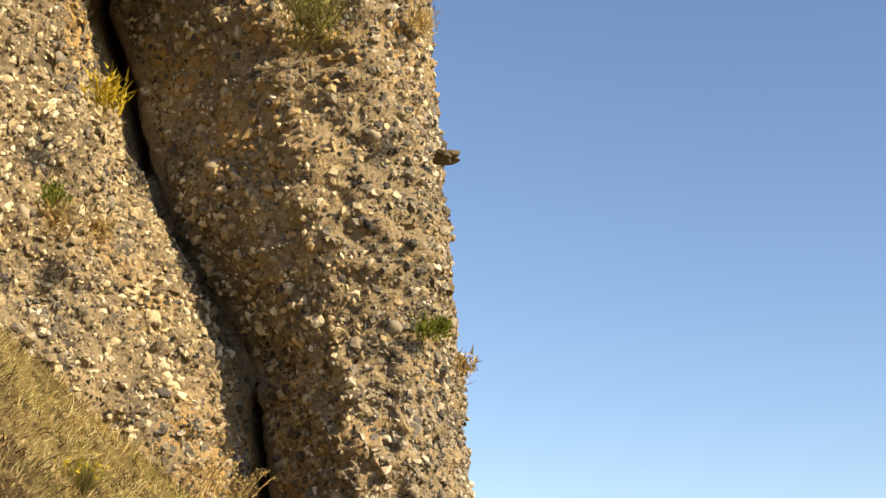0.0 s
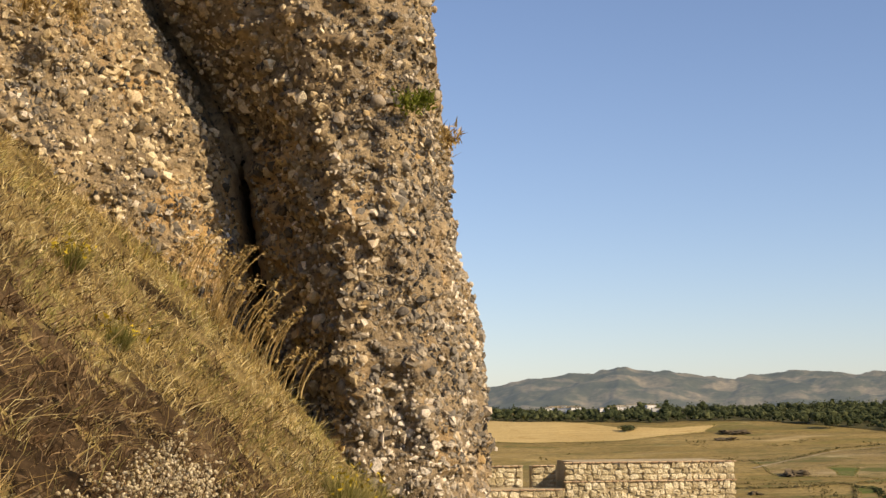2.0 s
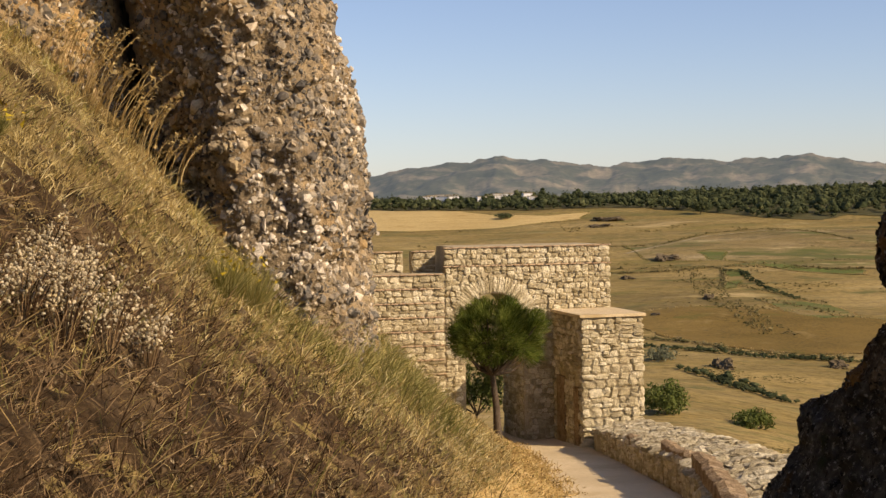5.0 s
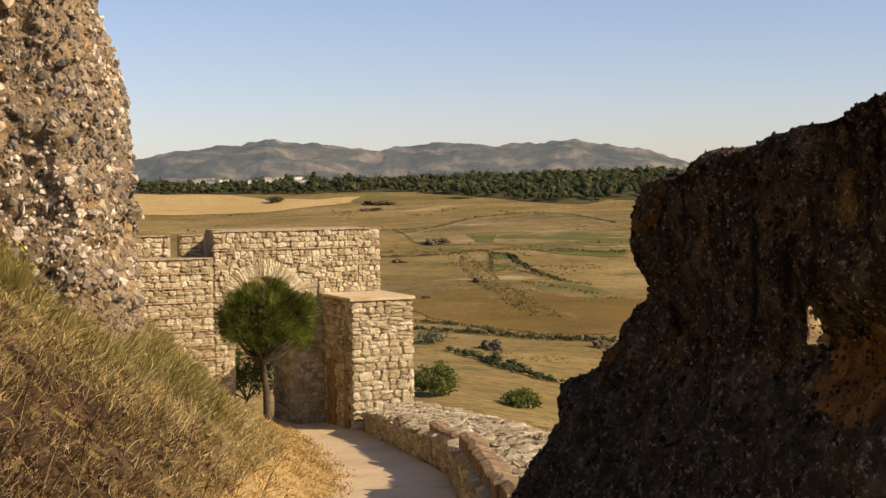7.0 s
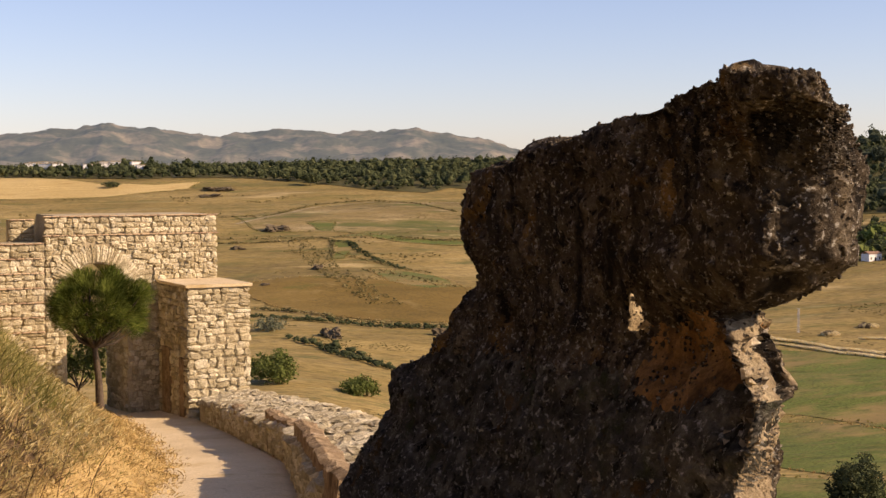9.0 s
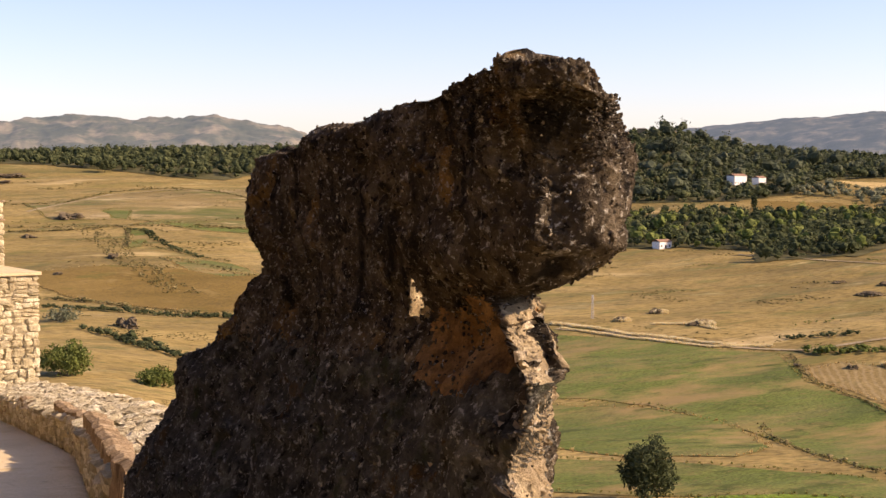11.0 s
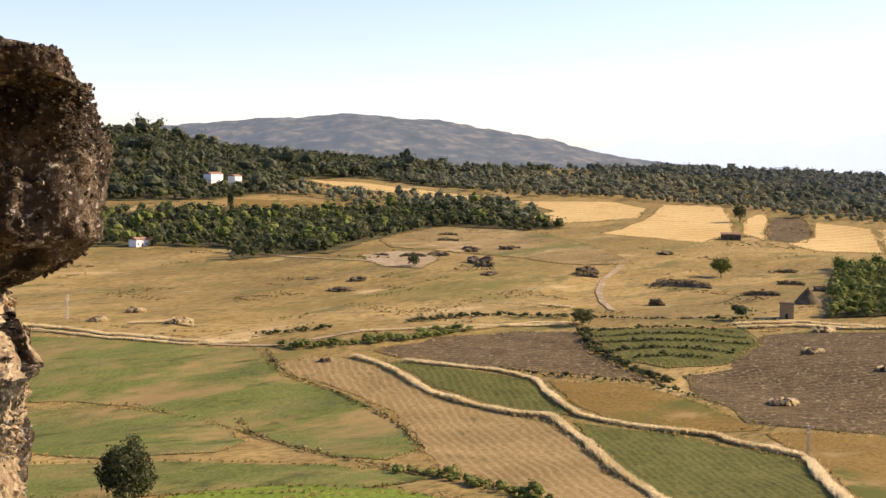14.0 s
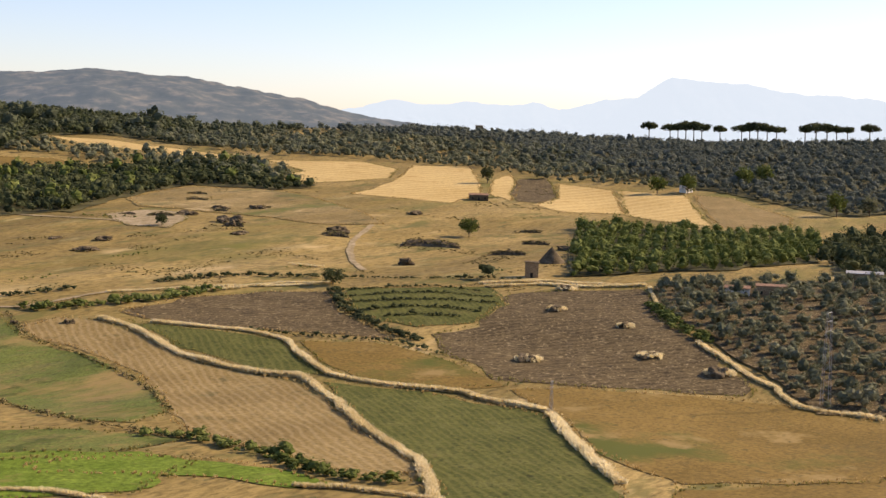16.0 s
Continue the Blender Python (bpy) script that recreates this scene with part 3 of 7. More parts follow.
def strip(name, ys, left, right, lift, material, n=14, waver=0.0, clods=0.0, **tags):
    """A sheet laid along the path between two edges."""
    u = np.linspace(0, 1, n)
    yy, uu = np.meshgrid(ys, u, indexing="ij")
    wob = waver * fractal(yy / 0.9, uu * 0 + 3.7, 0.0, 3)
    xx = left(yy) + (right(yy) - left(yy)) * uu + wob * uu
    return solid(name, np.stack([xx, yy, (height if lift > 0.09 else land)(xx, yy) + lift - 0.2 * (2 * uu - 1) ** 14 + clods * fractal(xx / 0.3, yy / 0.3, 2.0, 3, 0.6)], -1).reshape(-1, 3), grid_faces(len(ys), n), material, flat=False, **tags)


strip("footpath", np.arange(-14, 51, 0.1), lambda y: path_x(y) - 1.0, lambda y: np.minimum(wall_x(y) + 0.2, path_x(y) + 1.6), 0.1, MAT["path"], 28, clods=0.012,
      label="pale trodden earth footpath sloping down to the gate", category="path", kind="structure")

strip("path_edge", np.arange(-14, 48, 0.15), lambda y: path_x(y) - 1.9, lambda y: path_x(y) - 0.75, 0.125, MAT["trampled"], 24, 0.6,
      label="trampled golden dry grass beside the footpath", category="slope", kind="structure")
bank = strip("slope", np.arange(-3, 45.5, 0.17), lambda y: path_x(y) - 17.0, lambda y: path_x(y) - 0.75, 0.05, MAT["soil"], 150, 0.0, 0.16,
             label="steep bank of dry earth and matted grass above the footpath", category="slope", kind="structure")


def grassed(x, y, loose):
    """Where the bank is grown over; below that it is bare dark earth with dead weeds."""
    return y + 6.0 * fractal(x / 1.3, y / 1.3, 12.0, 3) + 1.6 * np.clip(path_x(y) - 3.8 - x, 0, 6) + loose > 18.8


co = np.empty(len(bank.data.vertices) * 3, np.float32)
bank.data.vertices.foreach_get("co", co)
at_ = co.reshape(-1, 3)[grid_faces(len(np.arange(-3, 45.5, 0.17)), 150)].mean(1)
bank.data.materials.append(MAT["dark_soil"])
bank.data.polygons.foreach_set("material_index", np.where(grassed(at_[:, 0], at_[:, 1], 1.5 * np.random.RandomState(4).randn(len(at_))), 0, 1).astype(np.int32))

# ---- mountains on the skyline ----


def mountain(name, start, end, dist, depth, tops, material, rough, label, seed):
    """A range seen across the valley: heights along its length by bearing, falling away before and behind."""
    b = np.radians(np.arange(start, end, 0.075))
    steps = np.linspace(-1, 1, 71)
    bb, ss = np.meshgrid(b, steps, indexing="ij")
    top = 1.65 + dist * np.tan(np.radians(np.interp(np.degrees(bb), *tops)))
    rad = dist + ss * depth
    x, y = rad * np.sin(bb), rad * np.cos(bb)
    body = (1 - np.abs(ss) ** 1.25)
    relief = fractal(x / 330 + seed, y / 330, 0, 5, 0.55) * rough * (0.22 + np.abs(ss)) + fractal(x / 70 + seed, y / 70, 2, 4, 0.6) * rough * 0.3
    z = -40 + (top + 40) * body + relief * np.minimum(1, body * 3)
    return solid(name, np.stack([x, y, z], -1).reshape(-1, 3), grid_faces(len(b), len(steps)), material, flat=False, label=label, category="mountain", kind="structure")


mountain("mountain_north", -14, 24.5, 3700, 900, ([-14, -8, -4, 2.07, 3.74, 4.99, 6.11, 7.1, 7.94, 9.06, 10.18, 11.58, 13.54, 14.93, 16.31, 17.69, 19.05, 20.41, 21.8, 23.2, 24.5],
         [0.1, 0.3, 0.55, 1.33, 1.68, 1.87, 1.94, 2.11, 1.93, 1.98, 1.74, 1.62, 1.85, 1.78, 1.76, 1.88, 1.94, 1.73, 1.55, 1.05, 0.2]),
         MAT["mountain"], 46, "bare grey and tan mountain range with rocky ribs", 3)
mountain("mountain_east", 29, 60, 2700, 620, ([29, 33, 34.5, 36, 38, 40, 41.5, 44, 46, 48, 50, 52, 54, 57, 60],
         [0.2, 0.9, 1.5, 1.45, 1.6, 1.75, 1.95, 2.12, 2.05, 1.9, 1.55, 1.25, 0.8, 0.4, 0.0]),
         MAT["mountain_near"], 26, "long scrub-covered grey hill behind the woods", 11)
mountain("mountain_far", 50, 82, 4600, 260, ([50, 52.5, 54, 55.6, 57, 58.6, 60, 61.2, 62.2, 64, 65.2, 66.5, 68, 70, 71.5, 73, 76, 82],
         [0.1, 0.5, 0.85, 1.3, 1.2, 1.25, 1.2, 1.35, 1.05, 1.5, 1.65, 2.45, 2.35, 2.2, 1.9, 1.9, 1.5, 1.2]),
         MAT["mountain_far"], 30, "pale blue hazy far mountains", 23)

# ---- the conglomerate cliff ----
cliff = tagged(new("cliff"), "tall conglomerate cliff of grey and tan cobbles, split by a crack", "cliff")
PLAN = np.array([(-12.5, 15.4), (-8.6, 19.0), (-5.2, 22.2), (-3.35, 24.0), (-3.1, 24.9), (-3.08, 27.2), (-2.85, 27.2), (-2.85, 25.1), (-1.75, 23.45), (-1.2, 22.95), (-0.15, 23.0), (0.42, 23.5), (0.62, 24.4), (0.87, 27.0)])


def cliff_plan(step):
    """Points along the foot of the cliff, rounded at the corners, with their outward normals."""
    seg = np.hypot(*np.diff(PLAN, axis=0).T)
    s = np.concatenate([[0], np.cumsum(seg)])
    u = np.arange(0, s[-1], step)
    x, y = np.interp(u, s, PLAN[:, 0]), np.interp(u, s, PLAN[:, 1])
    k = np.hanning(9)
    k /= k.sum()
    x[4:-4], y[4:-4] = np.convolve(x, k, "valid"), np.convolve(y, k, "valid")
    tx, ty = np.gradient(x), np.gradient(y)
    n = np.hypot(tx, ty)
    return u, x, y, ty / n, -tx / n


def cliff_point(x, y, nx, ny, z):
    """A place on the cliff's face: lean, bulges, layers and hollows."""
    lean = -0.098 * (z - 0.5) * smooth(-9, -1, x) - 0.12 * (z - 0.5) * (1 - smooth(-9, -1, x)) * 0.6
    crack_shift = (0.06 * np.clip(z, 0, 6.5) - 0.36 * np.clip(z - 6.5, 0, 7) + np.interp(z, [4, 5, 7, 9, 10.5, 12, 14], [0, -0.1, -0.35, -0.72, -0.75, -0.5, -0.4])) * np.exp(-((x + 2.95) / 1.7) ** 2)
    calm_ = 1 - 0.7 * np.exp(-((x + 2.97) / 0.3) ** 2) * (y > 23.8)
    d = 0.34 * fractal(x / 2.2, y / 2.2, z / 2.8, 3) + 0.2 * fractal(x / 0.5, y / 0.5, z / 0.36, 3) + 0.1 * fractal(x / 0.15, y / 0.15, z / 0.1, 2)
    d = d * calm_
    filled = smooth(5.4, 6.4, z) * (1 - smooth(10.0, 11.2, z)) * np.exp(-((x + 2.97) / 0.3) ** 4)
    y = y - 0.92 * filled * np.maximum(y - 25.0, 0)
    return x + nx * d + lean + crack_shift, y + ny * d + 0.04 * (z - 0.5), z


u, px_, py_, nx_, ny_ = cliff_plan(0.062)
zs = np.arange(-3.5, 14.5, 0.062)
zz, ii = np.meshgrid(zs, np.arange(len(u)), indexing="ij")
cx, cy, cz = cliff_point(px_[ii], py_[ii], nx_[ii], ny_[ii], zz)
solid("rock_face", np.stack([cx, cy, cz], -1).reshape(-1, 3), grid_faces(len(zs), len(u)), MAT["matrix"], cliff, flat=False)
WINGS = [[(-40.0, 2.0), (-24.0, 8.0), (-12.45, 15.45)], [(0.86, 26.9), (0.6, 31.0), (-1.5, 38.0), (-6.0, 46.0)]]
for wing in WINGS:
    wu = np.linspace(0, 1, 60)
    wp = np.array(wing)
    ws = np.concatenate([[0], np.cumsum(np.hypot(*np.diff(wp, axis=0).T))]) / np.hypot(*np.diff(wp, axis=0).T).sum()
    wx, wy = np.interp(wu, ws, wp[:, 0]), np.interp(wu, ws, wp[:, 1])
    tx, ty = np.gradient(wx), np.gradient(wy)
    wn_ = np.hypot(tx, ty)
    wz, wi = np.meshgrid(np.arange(-6, 14.5, 0.35), np.arange(60), indexing="ij")
    vx, vy, vz = cliff_point(wx[wi], wy[wi], (ty / wn_)[wi], (-tx / wn_)[wi], wz)
    solid("rock_face", np.stack([vx, vy, vz], -1).reshape(-1, 3), grid_faces(wz.shape[0], 60), MAT["matrix"], cliff, flat=False)
crown_xy = np.array([(-40.0, 2.0), (-24.0, 8.0), (-12.0, 15.2), (-8.6, 18.6), (-4.2, 22.6), (-2.2, 22.8), (-0.9, 23.4), (-0.5, 27.0), (-0.8, 31.0), (-3.0, 38.0), (-7.0, 46.0)])
deep_xy = crown_xy + np.array((-14.0, 10.0))
levels = [np.column_stack([crown_xy + (deep_xy - crown_xy) * t, np.full(len(crown_xy), 13.9 + 2.5 * t)]) for t in (0.0, 0.04, 0.4, 1.0)] + [np.column_stack([deep_xy, np.full(len(deep_xy), -8.0)])]
solid("cliff_top", np.concatenate(levels), grid_faces(5, len(crown_xy)), MAT["soil"], cliff, flat=False)

rng = np.random.RandomState(21)
pebble_shapes = lumps(1, 14, 5, 1.1, 1.2)


def on_cliff(n, low, high):
    i = rng.randint(np.argmax(px_ > -8.4), len(u) - 6, n)
    z = rng.uniform(low, high, n)
    x, y, z = cliff_point(px_[i], py_[i], nx_[i], ny_[i], z)
    seen = (z > land(x, y) - 0.25) & ~((px_[i] > -3.2) & (px_[i] < -2.7) & (py_[i] > 24.8))
    return np.stack([x, y, z], 1)[seen], np.stack([nx_[i], ny_[i], 0 * nx_[i]], 1)[seen]


def pebbles(n, low, high, size, sigma):
    p, nrm = on_cliff(n, low, high)
    n = len(p)
    s = size * np.exp(sigma * np.clip(rng.randn(n), -1.6, 2.1))
    sc = s[:, None] * np.stack([rng.uniform(0.8, 1.25, n), rng.uniform(0.8, 1.25, n), rng.uniform(0.45, 0.85, n)], 1)
    return p - nrm * (s * 0.12)[:, None], sc


p, sc = pebbles(44000, -3.0, 13.9, 0.036, 0.52)
tan_side = p[:, 0] + 0.9 * fractal(p[:, 0] / 1.2, p[:, 1] / 1.2, p[:, 2] / 1.2, 3) < -1.2 - 0.07 * p[:, 2]
tan_side |= (p[:, 2] + 2.5 * fractal(p[:, 0] / 0.9, p[:, 1] / 0.9, p[:, 2] / 0.9, 3) > 6.8) & (rng.rand(len(p)) < 0.35)
for side, tone in ((tan_side, "cobble"), (~tan_side, "cobble_grey")):
    v, f = strewn(pebble_shapes, rng, p[side], turns(rng, int(side.sum())), sc[side])
    solid("rubble", v, f, MAT[tone], cliff, kind="stuff")
p, sc = pebbles(24000, -3.0, 13.9, 0.027, 0.45)
v, f = strewn(shards(10, 55), rng, p, turns(rng, len(p)), sc)
solid("gravel", v, f, MAT["cobble_grey"], cliff, kind="stuff")
singles = []
for v, f in lumps(2, 6, 15, 0.6, 1.2):
    singles.append(mesh_from("cobble", v, f, MAT["cobble_single"], False))
p, sc = pebbles(430, -2.0, 13.0, 0.08, 0.3)
count = min(300, len(p))
spins = turns(rng, count)
for k in range(count):
    ob = new("cobble", singles[k % 6])
    ob.parent = cliff
    ob.matrix_local = Matrix.Translation(p[k]) @ Matrix(spins[k].tolist()).to_4x4() @ Matrix.Diagonal((*sc[k], 1))

# ---- the dark outcrop beside the path ----
# Height, then where the face begins and ends along the path and how far it stands out: far end, near end, thickness.
OUTCROP = np.array([
    (-2.6, 11.12, 5.10, 3.20), (-1.3, 12.39, 5.03, 2.70), (-0.9, 12.40, 5.02, 2.55), (-0.5, 11.87, 5.00, 2.39), (-0.2, 11.57, 4.92, 2.28), (0, 11.48, 4.88, 2.20), (0.1, 11.49, 4.86, 2.12), (0.2, 11.26, 4.85, 2.04),
    (0.3, 10.76, 4.96, 1.96), (0.4, 10.48, 4.92, 1.88), (0.5, 10.20, 4.88, 1.80), (0.6, 9.98, 4.84, 1.66), (0.7, 9.78, 4.78, 1.51), (0.78, 9.63, 4.84, 1.40), (0.85, 9.47, 4.93, 1.30), (0.9, 9.39, 4.98, 1.15),
    (0.94, 9.41, 5.02, 1.04), (0.97, 9.43, 5.00, 0.95), (1, 9.44, 5.08, 0.86), (1.02, 9.44, 5.14, 0.80), (1.04, 9.48, 5.22, 0.88), (1.06, 9.52, 5.14, 0.96), (1.08, 9.54, 4.99, 1.04), (1.12, 9.58, 4.87, 1.20),
    (1.2, 9.66, 4.63, 1.42), (1.3, 9.74, 4.44, 1.70), (1.4, 9.77, 4.42, 1.67), (1.5, 9.79, 4.43, 1.63), (1.6, 9.70, 4.44, 1.60), (1.68, 9.57, 4.45, 1.49), (1.75, 9.03, 4.45, 1.40), (1.82, 8.21, 4.46, 1.31),
    (1.88, 7.47, 4.48, 1.23), (1.94, 7.09, 4.41, 1.05), (1.98, 6.36, 4.45, 0.91), (2.02, 5.87, 4.51, 0.76), (2.05, 5.55, 4.57, 0.65), (2.075, 5.36, 5.01, 0.56), (2.09, 5.35, 5.00, 0.50),
])
hz = np.concatenate([np.arange(-2.6, 0.82, 0.022), np.arange(0.82, 1.14, 0.012), np.arange(1.14, 1.6, 0.022), np.arange(1.6, 2.09, 0.0125)])
far_end, near_end, thick = (np.interp(hz, OUTCROP[:, 0], OUTCROP[:, k]) for k in (1, 2, 3))
far_end = far_end - 0.3 * smooth(0.7, 1.1, hz) * (1 - smooth(1.72, 1.9, hz))


def face_x(y):
    return np.interp(y, [3.6, 4.4, 5.3, 7.0, 9.8, 11.2], [2.95, 3.08, 3.2, 3.46, 3.56, 3.7])


HOLE_Y = 6.72
loops = []
for z, y1, y0, w in zip(hz, far_end, near_end, thick):
    slope = 0.34 * max(0.0, 0.75 - z)
    blunt = min(1.0, w / 1.5) * float(np.interp(z, [0.7, 1.05], [0.55, 1.0]))
    lead = float(np.interp(z, [0.7, 1.1], [1.5, 1.42]))
    w = min(w, float(np.interp(z, [0.75, 0.95], [2.0, 0.95])))
    turned = blunt * float(np.interp(z, [0.55, 0.8, 0.95], [0.17, 0.09, 0.0]))
    tip, heel = float(np.interp(z, [0.9, 1.05], [0.85, 0.64])) * blunt, float(np.interp(z, [0.9, 1.05], [0.45, 0.72])) * blunt
    corner = np.array([(face_x(y0) + 0.58 * blunt, y0 + tip), (face_x(y0 + heel) - slope * 0.5 + turned, y0 + heel), (face_x((y0 + y1) / 2) - slope, (y0 + y1) / 2), (face_x(y1) - slope * 0.3, y1), (face_x(y1) + w * 0.8, y1 - 0.1), (face_x(y0) + w, y0 + tip + lead * (w - 0.58 * blunt))])
    for _ in range(3):
        nxt = np.roll(corner, -1, 0)
        corner = np.stack([corner * 0.82 + nxt * 0.18, corner * 0.18 + nxt * 0.82], 1).reshape(-1, 2)
    seg = np.hypot(*(np.roll(corner, -1, 0) - corner).T)
    s = np.concatenate([[0], np.cumsum(seg)])
    cl = np.vstack([corner, corner[:1]])
    # each ring is counted from one upright line on the face, where a hole goes through
    for a in range(len(cl) - 1):
        if cl[a, 1] <= HOLE_Y < cl[a + 1, 1]:
            begin = (s[a] + (s[a + 1] - s[a]) * (HOLE_Y - cl[a, 1]) / (cl[a + 1, 1] - cl[a, 1])) / s[-1]
    t = (begin * s[-1] - 20 * s[-1] / 430 + np.linspace(0, s[-1], 430, endpoint=False)) % s[-1]
    loops.append(np.stack([np.interp(t, s, cl[:, 0]), np.interp(t, s, cl[:, 1]), np.full(430, z)], 1))
body = np.array(loops)
tan_ = np.roll(body, -1, 1) - np.roll(body, 1, 1)
nrm = np.stack([-tan_[..., 1], tan_[..., 0]], -1)
nrm /= np.linalg.norm(nrm, axis=-1, keepdims=True) + 1e-9
X, Y, Z = body[..., 0], body[..., 1], body[..., 2]
calm = (1 - 0.75 * smooth(1.95, 2.09, Z)) * (1 - 0.6 * np.exp(-((Z - 1.02) / 0.09) ** 2))
push = 0.03 * fractal(X / 0.16, Y / 0.16, Z / 0.9, 3) + 0.08 * fractal(X / 0.8, Y / 0.8, Z / 0.8, 3) + 0.07 * fractal(X / 0.26, Y / 0.26, Z / 0.4, 3) + 0.055 * fractal(X / 0.09, Y / 0.09, Z / 0.12, 4, 0.7) - 0.06 * smooth(0.1, 0.45, fractal(X / 0.35, Y / 0.35, Z / 0.2, 3))
under = 0.34 * np.exp(-((Z - 0.9) / 0.24) ** 2) * smooth(7.6, 5.6, Y) * np.clip(-nrm[..., 0], 0, 1)
body[..., :2] += nrm * (push * calm - under)[..., None]
body[..., 2] += 0.07 * fractal(X / 0.3, Y / 0.3, Z / 0.3, 3) * calm
lid = [body[-1].mean(0) + (body[-1] - body[-1].mean(0)) * s + np.array([0, 0, dz]) for s, dz in ((0.85, 0.018), (0.6, 0.035), (0.3, 0.042))]
for q in lid:
    q[:, 2] += 0.02 * fractal(q[:, 0] / 0.12, q[:, 1] / 0.12, 1.0, 2)
body = np.concatenate([body, np.array(lid)])
v = body.reshape(-1, 3)
f = grid_faces(len(hz) + 3, 430, True)
top = len(v)
v = np.vstack([v, body[-1].mean(0)[None]])
last = (len(hz) + 2) * 430
cap = np.stack([last + np.arange(430), last + (np.arange(430) + 1) % 430, np.full(430, top), np.full(430, top)], 1)
# a worn hole that slants up through the neck
row0, row1 = int(np.searchsorted(hz, 0.8)), int(np.searchsorted(hz, 1.07))
back0, back1 = int(np.searchsorted(hz, 1.12)), int(np.searchsorted(hz, 1.56))
middle = body[(back0 + back1) // 2]
behind = np.nonzero(middle[:, 0] > face_x(middle[:, 1]) + 0.4)[0]
col1, col0 = (int(behind[np.argmin(np.abs(middle[behind, 1] - q))]) for q in (6.1, 6.75))


def rim(r0, r1, c0, c1):
    """Row and column of each corner round a rectangle of the grid."""
    return [(r0, c) for c in range(c0, c1)] + [(r, c1) for r in range(r0, r1)] + [(r1, c) for c in range(c1, c0, -1)] + [(r, c0) for r in range(r1, r0, -1)]


front_rim = np.array([r * 430 + c for r, c in rim(row0, row1, 16, 24)])
centre = v[front_rim].mean(0)
for (r, c), k in zip(rim(row0, row1, 16, 24), front_rim):
    a, b = abs(2 * (r - row0) / (row1 - row0) - 1), abs((c - 20) / 4)
    v[k] = centre + (v[k] - centre) * max(a, b) / math.hypot(a, b) * (0.95 + 0.25 * float(fractal(r / 5, c / 2, 3.0, 2)))
back_rim = v[[r * 430 + c for r, c in rim(back0, back1, min(col0, col1), max(col0, col1))]]
back_rim = back_rim[::-1] if col0 < col1 else back_rim
steps_, count = np.linspace(0, len(back_rim), len(front_rim), endpoint=False).astype(int), len(front_rim)
back_ring = back_rim[steps_]
start_ = int(np.argmin(np.linalg.norm((back_ring - back_ring.mean(0)) / np.linalg.norm(back_ring[0] - back_ring.mean(0)) - (v[front_rim[0]] - centre) / np.linalg.norm(v[front_rim[0]] - centre), axis=1)))
back_ring = np.roll(back_ring, -start_, 0)
tube = []
for t, bend in ((0.06, 0.6), (0.13, 0.95), (0.2, 1.0), (0.32, 0.85), (0.45, 0.65), (0.6, 0.42), (0.8, 0.2), (1.0, 0.0)):
    q = v[front_rim] * (1 - t) + back_ring * t + bend * np.array((0.08, 0.17, -0.03))
    q = q + 0.05 * math.sin(math.pi * t) * np.stack([fractal(q[:, 0] / 0.1, q[:, 1] / 0.1, q[:, 2] / 0.1 + 7 * k, 2) for k in range(3)], 1)
    tube.append(q)
rings_ = np.vstack([front_rim[None], len(v) + np.arange(8 * count).reshape(8, count)])
v = np.vstack([v] + tube)
walls_ = np.stack([rings_[:-1], np.roll(rings_[:-1], -1, 1), np.roll(rings_[1:], -1, 1), rings_[1:]], -1).reshape(-1, 4)
frow, fcol = np.arange(len(f)) // 430, np.arange(len(f)) % 430
open_ = ((frow >= row0) & (frow < row1) & (fcol >= 16) & (fcol < 24)) | ((frow >= back0) & (frow < back1) & (fcol >= min(col0, col1)) & (fcol < max(col0, col1)))
f = f[~open_]
tri = np.vstack([f[:, [0, 1, 2]], f[:, [0, 2, 3]], cap[:, :3], walls_[:, [0, 1, 2]], walls_[:, [0, 2, 3]]])
inside = len(walls_) * 2
outcrop = tagged(new("rock_outcrop"), "dark lichen-spotted rock outcrop with an overhanging head", "rock")
rock_body = solid("rock_body", v, tri[:, ::-1], MAT["rock"], outcrop, flat=False)
# bounce-lit ochre hollow under the head, and the broken end painted pale as sunlit
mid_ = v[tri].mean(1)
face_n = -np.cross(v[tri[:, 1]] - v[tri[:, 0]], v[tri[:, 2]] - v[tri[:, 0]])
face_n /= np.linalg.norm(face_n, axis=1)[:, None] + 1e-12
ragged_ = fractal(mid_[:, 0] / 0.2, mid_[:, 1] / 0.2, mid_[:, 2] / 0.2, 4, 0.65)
# The hollow's ochre also stands in for light reflected from the ledge.
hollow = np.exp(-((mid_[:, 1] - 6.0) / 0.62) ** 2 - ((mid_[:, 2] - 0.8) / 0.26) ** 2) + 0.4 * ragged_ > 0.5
# Faces below the head that turn to the sun take the sunlit tone.
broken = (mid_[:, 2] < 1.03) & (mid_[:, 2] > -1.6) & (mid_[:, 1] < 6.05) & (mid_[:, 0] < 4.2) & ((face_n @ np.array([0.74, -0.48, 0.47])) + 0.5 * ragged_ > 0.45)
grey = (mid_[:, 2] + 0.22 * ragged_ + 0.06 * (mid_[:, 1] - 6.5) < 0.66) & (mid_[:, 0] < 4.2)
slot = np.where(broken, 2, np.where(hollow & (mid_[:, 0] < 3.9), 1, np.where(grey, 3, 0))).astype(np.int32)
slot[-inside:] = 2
rock_body.data.materials.append(MAT["bounce_lit_rock"])
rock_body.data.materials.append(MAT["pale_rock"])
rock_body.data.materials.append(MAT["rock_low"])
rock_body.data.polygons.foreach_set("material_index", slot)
rng = np.random.RandomState(33)
